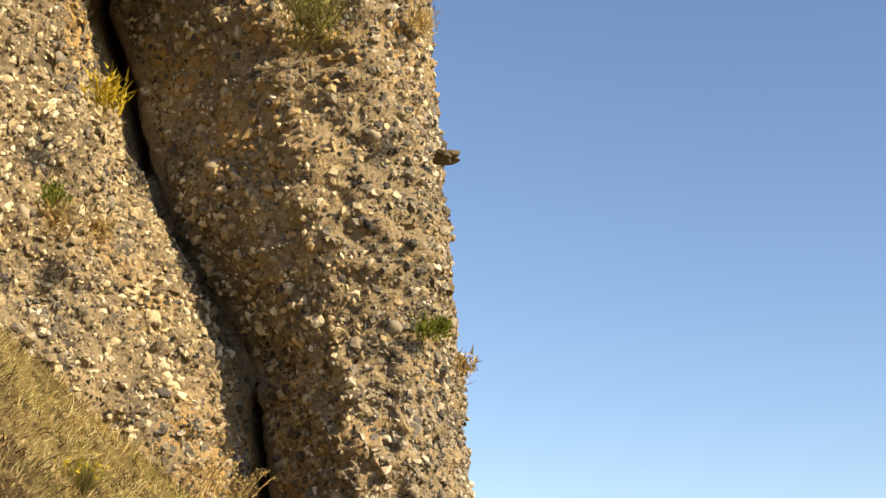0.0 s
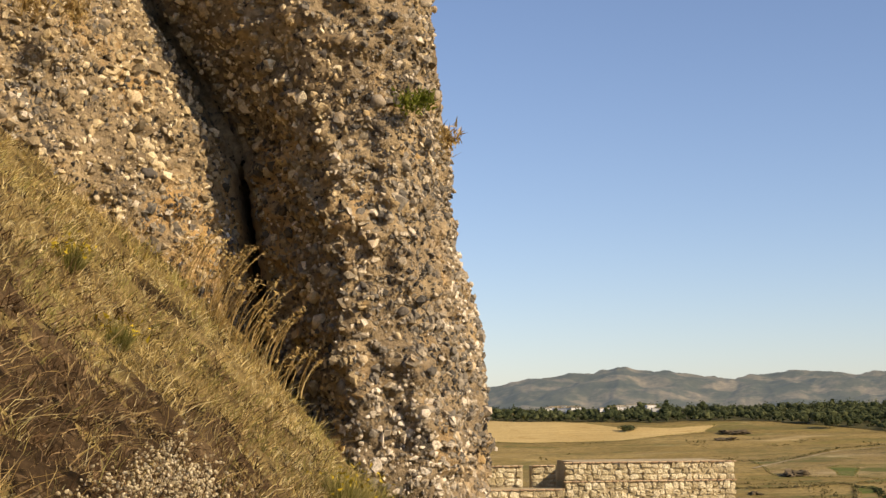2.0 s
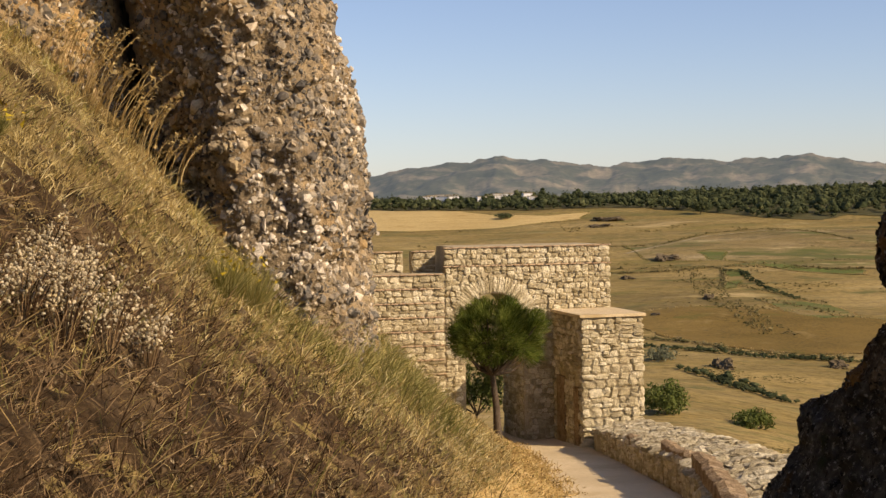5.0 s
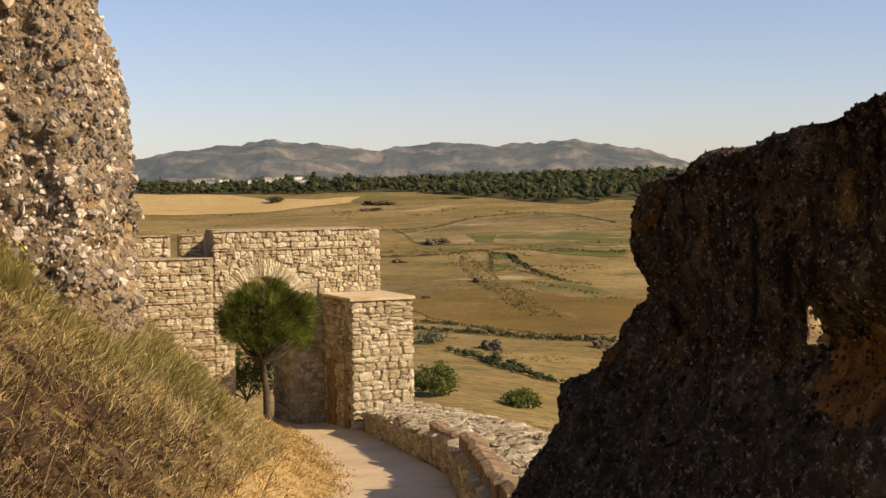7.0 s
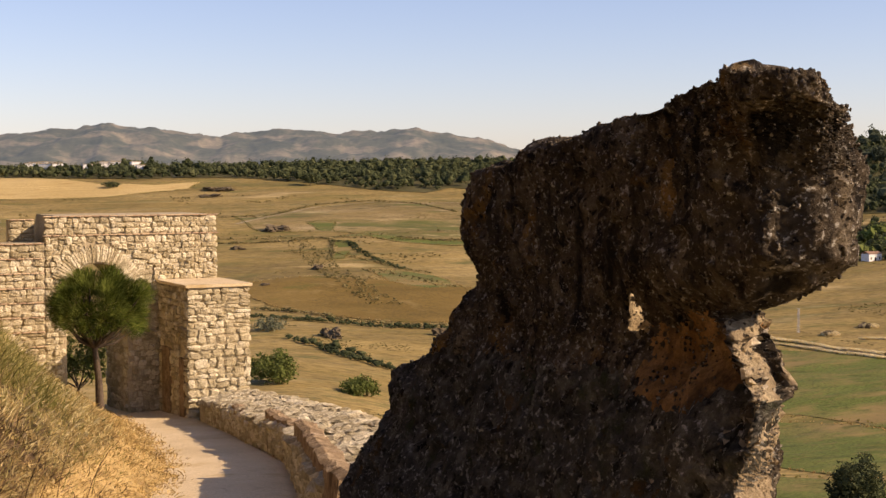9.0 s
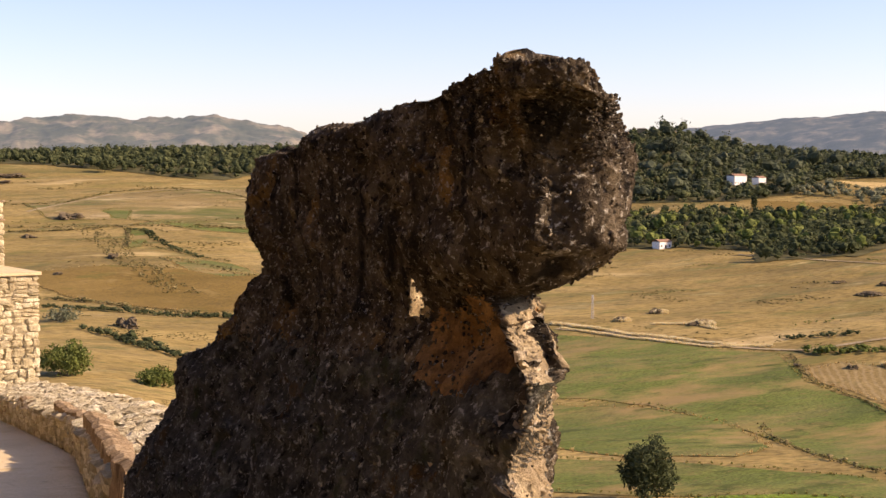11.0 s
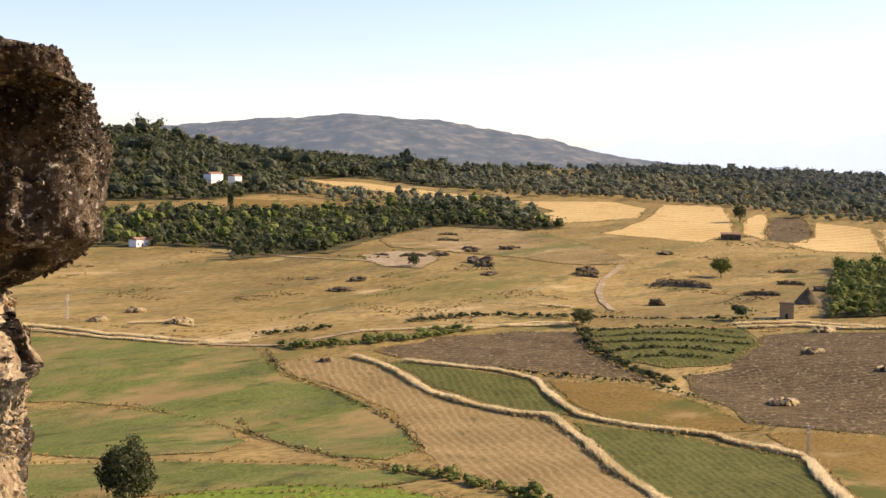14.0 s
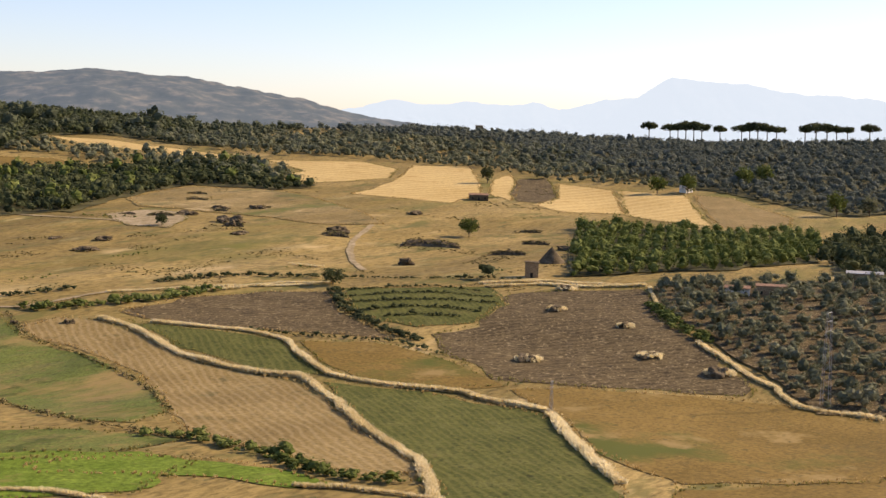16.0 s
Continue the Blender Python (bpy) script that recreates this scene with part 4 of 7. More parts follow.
pick = rng.randint(0, len(hz) * 430, 15000)
p = v[pick]
s = 0.004 * np.exp(0.45 * np.clip(rng.randn(len(p)), -2, 1.8))
gv, gf = strewn(shards(8, 70), rng, p, turns(rng, len(p)), s[:, None] * rng.uniform(0.6, 1.3, (len(p), 3)))
solid("grit", gv, gf, MAT["grit"], outcrop, kind="stuff")
whole = np.stack([X, Y, Z], -1).reshape(-1, 3)
for name_, low_, high_, tone in (("crust", 0.62, 2.2, "rock"), ("crust", -1.2, 0.62, "rock_low")):
    pick = np.nonzero((whole[:, 2] > low_) & (whole[:, 2] <= high_) & (whole[:, 0] < face_x(whole[:, 1]) + 0.7) & ~((whole[:, 1] < 5.75) & (whole[:, 2] < 1.03)))[0]
    pick = pick[rng.randint(0, len(pick), 5200)]
    s = 0.0105 * np.exp(0.5 * np.clip(rng.randn(len(pick)), -2, 1.7))
    gv, gf = strewn(lumps(1, 10, 44, 0.55, 1.3), rng, v[pick], turns(rng, len(pick)), s[:, None] * rng.uniform(0.5, 1.0, (len(pick), 3)))
    solid(name_, gv, gf, MAT[tone], outcrop, flat=False, kind="stuff")
# broken blocks along the sunlit end below the head, painted pale for the sunlight
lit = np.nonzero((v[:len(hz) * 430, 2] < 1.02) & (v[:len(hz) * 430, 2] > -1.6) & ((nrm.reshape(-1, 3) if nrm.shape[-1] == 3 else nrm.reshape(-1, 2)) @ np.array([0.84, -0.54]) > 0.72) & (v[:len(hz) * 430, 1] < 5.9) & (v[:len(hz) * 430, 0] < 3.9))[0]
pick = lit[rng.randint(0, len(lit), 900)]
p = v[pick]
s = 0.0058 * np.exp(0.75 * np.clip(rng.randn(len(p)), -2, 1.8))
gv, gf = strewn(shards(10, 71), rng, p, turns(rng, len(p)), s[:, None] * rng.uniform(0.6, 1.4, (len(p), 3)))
solid("broken_edge", gv, gf, MAT["pale_rock"], outcrop, label="broken edge, painted pale for the sunlight on it", kind="stuff")

# ---- the gate ----
GATE = pose(8.11, 44.77, 0, 0, 0, 8.0)
TOP, FOOT = 0.51, -7.5


def block(name, x0, x1, y0, y1, z0, z1, material, parent, **tags):
    bm = bmesh.new()
    bmesh.ops.create_cube(bm, size=1.0, matrix=Matrix.LocRotScale(((x0 + x1) / 2, (y0 + y1) / 2, (z0 + z1) / 2), None, (x1 - x0, y1 - y0, z1 - z0)))
    return tagged(part(name, bm, material, parent), **tags)


gate = tagged(new("stone_gate"), "ruined limestone town gate with a round arch and thin brick courses", "gate")
gate.matrix_world = GATE
ARCH_X, ARCH_Z, ARCH_R = -1.97, -2.0, 0.98


def arch_wall(x0, x1, y0, y1, z0, z1):
    """A thick wall with an arched way through it."""
    bm = bmesh.new()
    a = [math.pi * k / 16 for k in range(17)]
    inner = [(ARCH_X - ARCH_R, z0)] + [(ARCH_X - ARCH_R * math.cos(t), ARCH_Z + ARCH_R * math.sin(t)) for t in a] + [(ARCH_X + ARCH_R, z0)]
    n = len(inner)
    outer = []
    for k, (x, z) in enumerate(inner):
        if k == 0:
            outer.append((x0, z0))
        elif k == n - 1:
            outer.append((x1, z0))
        elif x < ARCH_X - ARCH_R * 0.8:
            outer.append((x0, min(z, z1)) if k > 1 else (x0, ARCH_Z))
        elif x > ARCH_X + ARCH_R * 0.8:
            outer.append((x1, min(z, z1)))
        else:
            outer.append((x0 + (x1 - x0) * (x - (ARCH_X - ARCH_R * 0.8)) / (1.6 * ARCH_R), z1))
    rows = [[bm.verts.new((x, y, z)) for x, z in ring] for y in (y0, y1) for ring in (inner, outer)]
    for k in range(n - 1):
        bm.faces.new((rows[0][k], rows[0][k + 1], rows[1][k + 1], rows[1][k]))
        bm.faces.new((rows[2][k + 1], rows[2][k], rows[3][k], rows[3][k + 1]))
        bm.faces.new((rows[0][k + 1], rows[0][k], rows[2][k], rows[2][k + 1]))
        bm.faces.new((rows[1][k], rows[1][k + 1], rows[3][k + 1], rows[3][k]))
    bmesh.ops.recalc_face_normals(bm, faces=bm.faces[:])
    return part("wall", bm, MAT["mortar"], gate)


arch_wall(-3.6, 2.04, 3.06, 5.6, FOOT, TOP)
block("side_wall", -9.0, -3.602, 3.06, 4.2, FOOT, -0.33, MAT["mortar"], gate)
block("parapet", -9.0, -4.7, 4.4, 4.8, FOOT, 0.36, MAT["mortar"], gate)
block("parapet", -4.4, -3.603, 4.4, 4.8, FOOT, 0.36, MAT["mortar"], gate)
bastion = tagged(new("bastion"), "square rubble-stone bastion with a flat pale top beside the gate", "tower")
bastion.matrix_world = GATE
block("core", 0.06, 2.0, 0.06, 3.05, FOOT, -1.68, MAT["mortar"], bastion)

# ---- plan of the farmland, in metres ----
FIELDS = {
    "stubble": [(329, 367), (347, 367), (352, 354), (342, 324), (330, 300), (326, 271), (326, 251), (308, 227), (283, 200), (270, 181), (258, 166), (239, 152), (252, 165), (244, 171), (244, 182), (251, 202), (255, 217), (255, 229), (272, 250), (292, 271), (307, 295), (319, 326), (320, 351)],
    "crop": [(356, 347), (360, 324), (367, 303), (365, 288), (347, 266), (337, 250), (334, 257), (332, 276), (338, 305), (349, 325)],
    "crop_low": [(312, 227), (330, 244), (332, 233), (336, 214), (334, 191), (330, 174), (308, 157), (293, 144), (271, 126), (256, 117), (215, 99), (194, 114), (239, 149), (260, 167), (273, 183), (288, 201)],
    "brown": [(483, 272), (499, 258), (519, 233), (469, 205), (434, 171), (398, 144), (389, 142), (382, 163), (370, 190), (365, 209), (385, 239), (409, 259), (426, 253)],
    "brown_left": [(367, 361), (404, 364), (437, 351), (446, 330), (417, 302), (394, 264), (389, 283), (373, 309), (364, 345)],
    "meadow_strip": [(369, 284), (383, 270), (385, 257), (375, 231), (359, 201), (344, 219), (341, 240), (345, 255)],
    "gold_low": [(354, 198), (368, 187), (387, 137), (384, 104), (379, 83), (324, 70), (277, 115), (285, 128), (300, 146), (334, 173)],
    "gold_base": [(273, 113), (323, 70), (266, 57), (223, 94)],
    "plot": [(456, 332), (473, 308), (495, 288), (463, 262), (429, 257), (415, 269), (417, 295)],
    "green": [(289, 466), (309, 449), (323, 416), (340, 393), (318, 354), (312, 318), (296, 279), (272, 249), (255, 246), (248, 258), (255, 287), (261, 309), (257, 353), (234, 379)],
    "green_low": [(230, 372), (253, 350), (263, 321), (250, 291), (230, 280), (205, 293), (194, 316)],
    "green_near": [(186, 306), (217, 273), (239, 249), (251, 224), (226, 225), (198, 241), (165, 271)],
    "lush": [(207, 230), (229, 219), (237, 198), (234, 178), (232, 168), (225, 174), (223, 190), (216, 206), (203, 222)],
    "lush_left": [(188, 248), (213, 240), (233, 224), (232, 206), (203, 196), (170, 224)],
    "gold_a": [(775, 558), (867, 586), (963, 635), (991, 600), (899, 535), (844, 501), (784, 487), (774, 522)],
    "gold_b": [(915, 741), (955, 678), (934, 630), (879, 599), (840, 606), (806, 630), (837, 672), (874, 672)],
    "gold_c": [(850, 498), (921, 537), (964, 547), (904, 506), (827, 468)],
    "fallow_dark": [(940, 528), (960, 513), (879, 462), (835, 443), (827, 464), (861, 489)],
    "gold_d": [(939, 494), (931, 446), (827, 388), (805, 421), (822, 448), (864, 453)],
    "gold_e": [(931, 440), (938, 395), (795, 317), (818, 381)],
    "striped": [(939, 389), (939, 363), (864, 294), (819, 280), (791, 310)],
    "gold_g": [(891, 964), (913, 922), (920, 832), (913, 762), (894, 755), (886, 819), (873, 901)],
    "gold_h": [(737, 884), (785, 846), (785, 794), (731, 804), (685, 821)],
    "yellow": [(44, 1409), (96, 1392), (162, 1298), (204, 1283), (247, 1299), (230, 1259), (151, 1210), (78, 1203), (37, 1211)],
    "olive_band": [(138, 683), (190, 704), (228, 675), (260, 651), (221, 549), (181, 534), (157, 563), (142, 606)],
    "gold_mid": [(221, 1032), (294, 1084), (373, 1104), (441, 1106), (347, 870), (294, 869), (262, 911), (214, 932)],
    "pale_slope": [(636, 619), (741, 670), (751, 605), (730, 552), (691, 489), (660, 452), (625, 473), (626, 512), (620, 560), (610, 584)],
    "gully": [(245, 868), (257, 868), (250, 834), (231, 794), (223, 790)],
    "gully_low": [(230, 744), (248, 734), (256, 705), (252, 662), (230, 648), (219, 676)],
    "green_patch": [(256, 965), (269, 978), (275, 964), (260, 916), (253, 927)],
    "green_fold": [(251, 887), (273, 885), (288, 853), (325, 845), (332, 863), (295, 873), (278, 904)],
    "bare_sand": [(563, 567), (597, 572), (607, 556), (582, 524), (547, 505), (538, 524)],
}
GROVES = {
    "right_hillside": [(1504, 783), (1515, 583), (1561, 357), (992, 224), (893, 276), (950, 352), (982, 415), (1039, 540), (1133, 646), (1395, 774)],
    "ridge": [(1262, 957), (1360, 876), (1477, 820), (1443, 752), (1188, 653), (1178, 733), (1203, 855), (1259, 970)],
    "olive_slope": [(1054, 877), (1178, 837), (1146, 653), (1054, 548), (972, 415), (950, 503), (984, 580), (980, 652), (973, 737), (981, 810)],
    "upper_left": [(958, 1268), (1075, 1236), (1124, 1079), (1239, 954), (1262, 957), (1059, 881), (981, 810), (946, 855), (943, 939), (912, 976), (702, 929)],
    "belt": [(678, 813), (780, 787), (857, 775), (887, 738), (817, 658), (803, 607), (761, 604), (753, 681), (653, 631), (563, 589), (505, 605)],
    "orchard": [(746, 379), (772, 328), (796, 258), (665, 211), (591, 225), (539, 278)],
    "olive_grove": [(529, 233), (554, 211), (621, 139), (403, 88), (382, 120), (417, 148), (443, 172), (486, 212)],
    "dark_corner": [(785, 249), (836, 188), (646, 144), (606, 186)],
    "hill": [(920, 1384), (970, 1304), (1047, 1262), (1080, 1150), (1167, 1049), (1043, 938), (893, 965), (803, 909), (726, 888), (632, 950)],
    "mixed_belt": [(588, 883), (681, 859), (711, 804), (789, 795), (895, 744), (811, 649), (783, 584), (800, 640), (751, 674), (671, 651), (559, 585), (547, 648), (522, 701), (478, 718)],
    "north_wood": [(39, 1507), (170, 1491), (444, 1637), (638, 1466), (733, 1428), (635, 1237), (570, 1338), (422, 1188), (379, 1211), (343, 1267), (274, 1330), (191, 1326), (36, 1409)],
    "olive_mid": [(756, 910), (855, 933), (862, 864), (880, 804), (893, 744), (847, 662), (795, 602), (806, 660), (816, 758), (793, 795), (803, 856)],
    "olive_high": [(955, 922), (945, 838), (941, 754), (996, 708), (1075, 649), (1013, 551), (978, 458), (1096, 514), (1182, 644), (1174, 757), (1145, 868), (1109, 961), (1011, 969)],
    "wood_behind": [(570, 1548), (679, 1426), (914, 1293), (692, 978), (599, 1141), (450, 1221)],
}
VERGES = {
    "k": [(303, 475), (313, 439), (327, 414), (347, 404)],
    "l": [(391, 391), (416, 379), (438, 369), (460, 347)],
    "m": [(498, 294), (519, 276), (521, 242)],
    "n": [(338, 463), (350, 455), (351, 441)],
    "o": [(502, 392), (503, 377)],
    "a": [(353, 356), (351, 341), (343, 324), (332, 301), (329, 285), (328, 273), (329, 264), (330, 254), (324, 244), (310, 227), (294, 210), (285, 199), (273, 183), (262, 169), (249, 158), (235, 148)],
    "b": [(360, 340), (364, 328), (370, 306), (368, 290), (356, 275), (344, 259), (337, 249), (336, 237), (337, 225), (340, 216), (343, 207), (338, 193), (334, 175)],
    "c": [(332, 174), (312, 159), (296, 147), (283, 136), (270, 125)],
    "d": [(421, 368), (441, 365), (456, 360), (466, 343)],
    "e": [(491, 288), (509, 273), (512, 254), (524, 235)],
    "f": [(520, 232), (488, 214)],
    "g": [(443, 179), (427, 164), (411, 150), (402, 139), (386, 127), (388, 105)],
    "h": [(187, 220), (194, 207), (195, 195)],
    "i": [(226, 175), (231, 167), (233, 155), (234, 145)],
    "j": [(305, 485), (313, 471), (317, 447), (329, 424), (336, 411)],
}
HEDGES = {
    "r": [(173, 879), (198, 877), (223, 877), (243, 885), (247, 875)],
    "s": [(291, 878), (311, 867), (333, 868)],
    "t": [(204, 1027), (244, 1026), (270, 1062), (304, 1106), (331, 1119), (362, 1128), (378, 1091), (385, 1021)],
    "u": [(245, 868), (255, 858), (249, 827), (248, 795), (249, 761), (250, 740)],
    "v": [(133, 594), (145, 580), (155, 567), (158, 543), (168, 533), (177, 520), (197, 528)],
    "w": [(120, 476), (125, 457), (126, 437), (131, 429), (133, 417), (137, 412)],
    "x": [(247, 872), (238, 837), (222, 790)],
    "o": [(225, 878), (218, 818), (206, 727), (197, 648), (193, 599)],
    "p": [(192, 923), (235, 879), (291, 895), (346, 915)],
    "q": [(228, 741), (238, 703), (245, 653)],
    "a": [(348, 388), (362, 378), (376, 373), (397, 368), (423, 369)],
    "b": [(247, 235), (251, 225), (249, 212), (248, 199), (239, 182), (240, 168), (242, 159)],
    "c": [(451, 332), (423, 306), (412, 288), (401, 269), (396, 257)],
    "d": [(371, 312), (376, 292), (385, 276), (391, 262), (382, 237)],
    "e": [(423, 396), (447, 394), (467, 384), (475, 358)],
    "f": [(342, 389), (319, 354), (314, 327), (305, 299), (293, 276), (273, 250)],
    "g": [(268, 317), (255, 290), (251, 274), (248, 258), (248, 239), (251, 224)],
    "h": [(125, 557), (146, 539), (162, 519), (197, 517)],
    "i": [(130, 453), (129, 426), (134, 413)],
    "j": [(479, 353), (490, 330), (503, 311), (517, 287)],
    "k": [(492, 219), (460, 194), (445, 176)],
    "l": [(360, 413), (372, 409), (388, 406)],
    "m": [(181, 898), (240, 887), (293, 867), (332, 860)],
    "n": [(231, 828), (240, 790), (248, 751), (258, 725)],
}
TRACKS = {
    "a": [(301, 475), (316, 451), (324, 421), (344, 398), (351, 391), (382, 392), (403, 390)],
    "b": [(524, 640), (534, 594), (548, 547), (559, 517)],
    "e": [(652, 455), (621, 439), (589, 422), (561, 404), (529, 379), (504, 355)],
    "d": [(210, 980), (294, 1084), (347, 1110), (422, 1105)],
}

# ---- fields, lanes and verges ----
from mathutils.geometry import delaunay_2d_cdt


def ragged(poly, step, amount, seed):
    """A polygon's outline with points every step metres and small wavers."""
    out = []
    for (x1, y1), (x2, y2) in zip(poly, poly[1:] + poly[:1]):
        n = max(1, int(math.hypot(x2 - x1, y2 - y1) / step))
        for k in range(n):
            x, y = x1 + (x2 - x1) * k / n, y1 + (y2 - y1) * k / n
            out.append((x + amount * float(fractal(x / 14, y / 14, seed, 3)), y + amount * float(fractal(x / 14, y / 14, seed + 9, 3))))
    return out


def field(poly, material, label, lift, seed=1.0):
    edge = ragged(poly, 5.0, 3.6, seed)
    xs, ys = np.array(edge).T
    g = max(4.0, math.sqrt((xs.max() - xs.min()) * (ys.max() - ys.min())) / 55)
    ix, iy = np.meshgrid(np.arange(xs.min(), xs.max(), g), np.arange(ys.min(), ys.max(), g))
    keep = in_polygon(ix, iy, edge)
    pts = [Vector(p) for p in edge] + [Vector((a, b)) for a, b in zip(ix[keep], iy[keep])]
    n = len(edge)
    vs, _, fs, *_ = delaunay_2d_cdt(pts, [(k, (k + 1) % n) for k in range(n)], [], 1, 0.01)
    vx, vy = np.array([v[:] for v in vs]).T
    tri = np.array([f[:] for f in fs])
    a, b, c = (np.stack([vx[tri[:, k]], vy[tri[:, k]]], 1) for k in range(3))
    flip = ((b - a)[:, 0] * (c - a)[:, 1] - (b - a)[:, 1] * (c - a)[:, 0]) < 0
    tri[flip] = tri[flip][:, ::-1]
    return solid("field", np.stack([vx, vy, land(vx, vy) + lift], 1), tri, material, flat=False, label=label, category="field", kind="structure")


for k, (key, tone, label) in enumerate([
        ("stubble", "stubble", "pale stubble field with curved tractor lines"), ("crop", "crop", "narrow field of low grey-green crop"), ("crop_low", "crop", "wide field of low grey-green crop in rows"),
        ("brown", "brown", "brown ploughed field strewn with dry stalks"), ("brown_left", "brown", "brown ploughed field below the lane"), ("meadow_strip", "ochre", "olive and ochre strip of grass"),
        ("gold_low", "ochre", "ochre mown field below the olive grove"), ("gold_base", "ochre", "ochre mown field at the foot of the slope"), ("plot", "crop", "dark vegetable plot behind the lane"),
        ("green", "meadow", "green grazed meadow with worn patches"), ("green_low", "meadow", "lower green meadow crossed by a ditch"), ("green_near", "meadow", "thin green meadow on the near slope"),
        ("lush", "lush", "bright lush grass along a ditch"), ("lush_left", "lush", "bright lush grass on the near slope"), ("gold_a", "gold", "golden harvested field on a rise"), ("gold_b", "gold", "golden harvested field beside olive trees"),
        ("gold_c", "gold", "small golden harvested field"), ("fallow_dark", "brown", "dark brown fallow patch"), ("gold_d", "gold", "golden harvested field with a gully"), ("gold_e", "gold", "golden harvested field below the woods"),
        ("striped", "stubble", "pale striped field on the valley side"), ("gold_g", "gold", "long golden field among the woods"), ("gold_h", "ochre", "tan field among the woods"),
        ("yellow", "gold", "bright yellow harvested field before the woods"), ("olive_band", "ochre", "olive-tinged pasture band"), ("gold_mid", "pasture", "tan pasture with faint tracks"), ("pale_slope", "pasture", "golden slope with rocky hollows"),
        ("gully", "meadow", "green gully in the pasture"), ("gully_low", "meadow", "green patch of damp pasture"), ("green_patch", "meadow", "green patch beside a rock"), ("green_fold", "meadow", "green fold in the pasture"), ("bare_sand", "lane", "bare pale sandy ground on a slope")]):
    field(FIELDS[key], MAT[tone], label, 0.12 + 0.006 * k, 1.0 + k)


def along(points, step):
    """Evenly spaced places along a line."""
    p = np.array(points, float)
    s = np.concatenate([[0], np.cumsum(np.hypot(*np.diff(p, axis=0).T))])
    t = np.arange(0, s[-1], step)
    return np.interp(t, s, p[:, 0]), np.interp(t, s, p[:, 1])


def lane(points, width, material, label):
    x, y = along(points, 2.0)
    k = np.ones(5) / 5
    x[2:-2], y[2:-2] = np.convolve(x, k, "valid"), np.convolve(y, k, "valid")
    tx, ty = np.gradient(x), np.gradient(y)
    n = np.hypot(tx, ty) + 1e-9
    cols = np.linspace(-0.5, 0.5, 4) * width
    cols = cols * (1 + 0.5 * fractal(x[:, None] / 5, y[:, None] / 5, np.sign(cols) * 3.0, 3))
    vx, vy = x[:, None] - ty[:, None] / n[:, None] * cols, y[:, None] + tx[:, None] / n[:, None] * cols
    solid("lane", np.stack([vx, vy, land(vx, vy) + 0.32], -1).reshape(-1, 3), grid_faces(len(x), 4), material, flat=False, label=label, category="track", kind="structure")


for pts, wide in ((TRACKS["a"], 2.6), (TRACKS["b"], 3.0), (TRACKS["e"], 3.0), (TRACKS["d"], 3.0)):
    lane(pts, wide, MAT["lane"], "pale dirt farm track")


def tuft_shape(seed, blades=12, spread=0.5):
    r = np.random.RandomState(seed)
    v, f = [], []
    for k in range(blades):
        a, b = r.rand(2) * 2 * np.pi
        x, y, h = 0.35 * r.rand() * np.cos(a), 0.35 * r.rand() * np.sin(a), r.uniform(0.6, 1.0)
        w = 0.13
        v += [(x - w * np.cos(b), y - w * np.sin(b), -0.1), (x + w * np.cos(b), y + w * np.sin(b), -0.1), (x + spread * r.uniform(-1, 1), y + spread * r.uniform(-1, 1), h)]
        f.append((3 * k, 3 * k + 1, 3 * k + 2))
    return np.array(v), np.array(f)


TUFTS = [tuft_shape(k) for k in range(6)]


def verge(points, width, tall, density, material, name, label, category):
    x, y = along(points, 1.0 / density)
    x, y = x + rng.uniform(-1, 1, len(x)) * width / 2 + 0.8 * fractal(x / 11, y / 11, 3.1, 2), y + rng.uniform(-1, 1, len(x)) * width / 2 + 0.8 * fractal(x / 11, y / 11, 7.1, 2)
    s = tall * rng.uniform(0.55, 1.15, len(x)) * (0.75 + 0.6 * value_noise(x / 9, y / 9, 1.0))
    v, f = strewn(TUFTS, rng, np.stack([x, y, land(x, y) + 0.3], 1), turns(rng, len(x), True), np.stack([s * 1.2, s * 1.2, s], 1))
    solid(name, v, f, material, label=label, category=category, kind="stuff")


for key, wide, tall in (("a", 3.0, 1.9), ("b", 2.6, 1.6), ("c", 3.2, 1.9), ("d", 2.0, 1.3), ("e", 2.4, 1.6), ("f", 1.5, 1.2), ("g", 2.6, 1.5), ("h", 2.2, 1.2), ("i", 2.0, 1.1), ("j", 4.0, 1.3), ("k", 2.6, 1.1), ("l", 3.0, 1.2), ("m", 3.2, 1.4), ("n", 5.0, 1.2), ("o", 5.0, 1.0)):
    verge(VERGES[key], wide * 0.52, tall * 0.7, 12.0, MAT["verge"], "dry_verge", "bleached tall dry grass along a field edge", "grass")

for k, key in enumerate(FIELDS):
    loop_ = FIELDS[key] + FIELDS[key][:1]
    verge(loop_, 2.6, 0.6, 0.9, MAT["straw"] if k % 2 == 0 else MAT["grass_green"], "field_edge", "rough low grass along a field edge", "grass")

# low banks of scrub that wander over the pasture
n = 110000
a_, r_ = np.radians(rng.uniform(4, 64, n)), 230 * (1250 / 230) ** rng.rand(n)
x, y = r_ * np.sin(a_), r_ * np.cos(a_)
line = np.minimum(np.abs(value_noise(x / 130, y / 90, 31.0) - 0.5), np.abs(value_noise(x / 210, y / 120, 37.0) - 0.45) * 1.4)
keep = ((line < 0.009) & (np.degrees(a_) > 27) & (value_noise(x / 40, y / 40, 41.0) > 0.42)) | (value_noise(x / 26, y / 26, 43.0) > 0.88)
for key in ("crop", "crop_low", "brown", "brown_left", "lush", "green", "gold_a", "gold_b", "gold_c", "gold_d", "gold_e", "gold_g", "yellow", "stubble"):
    keep &= ~in_polygon(x, y, FIELDS[key])
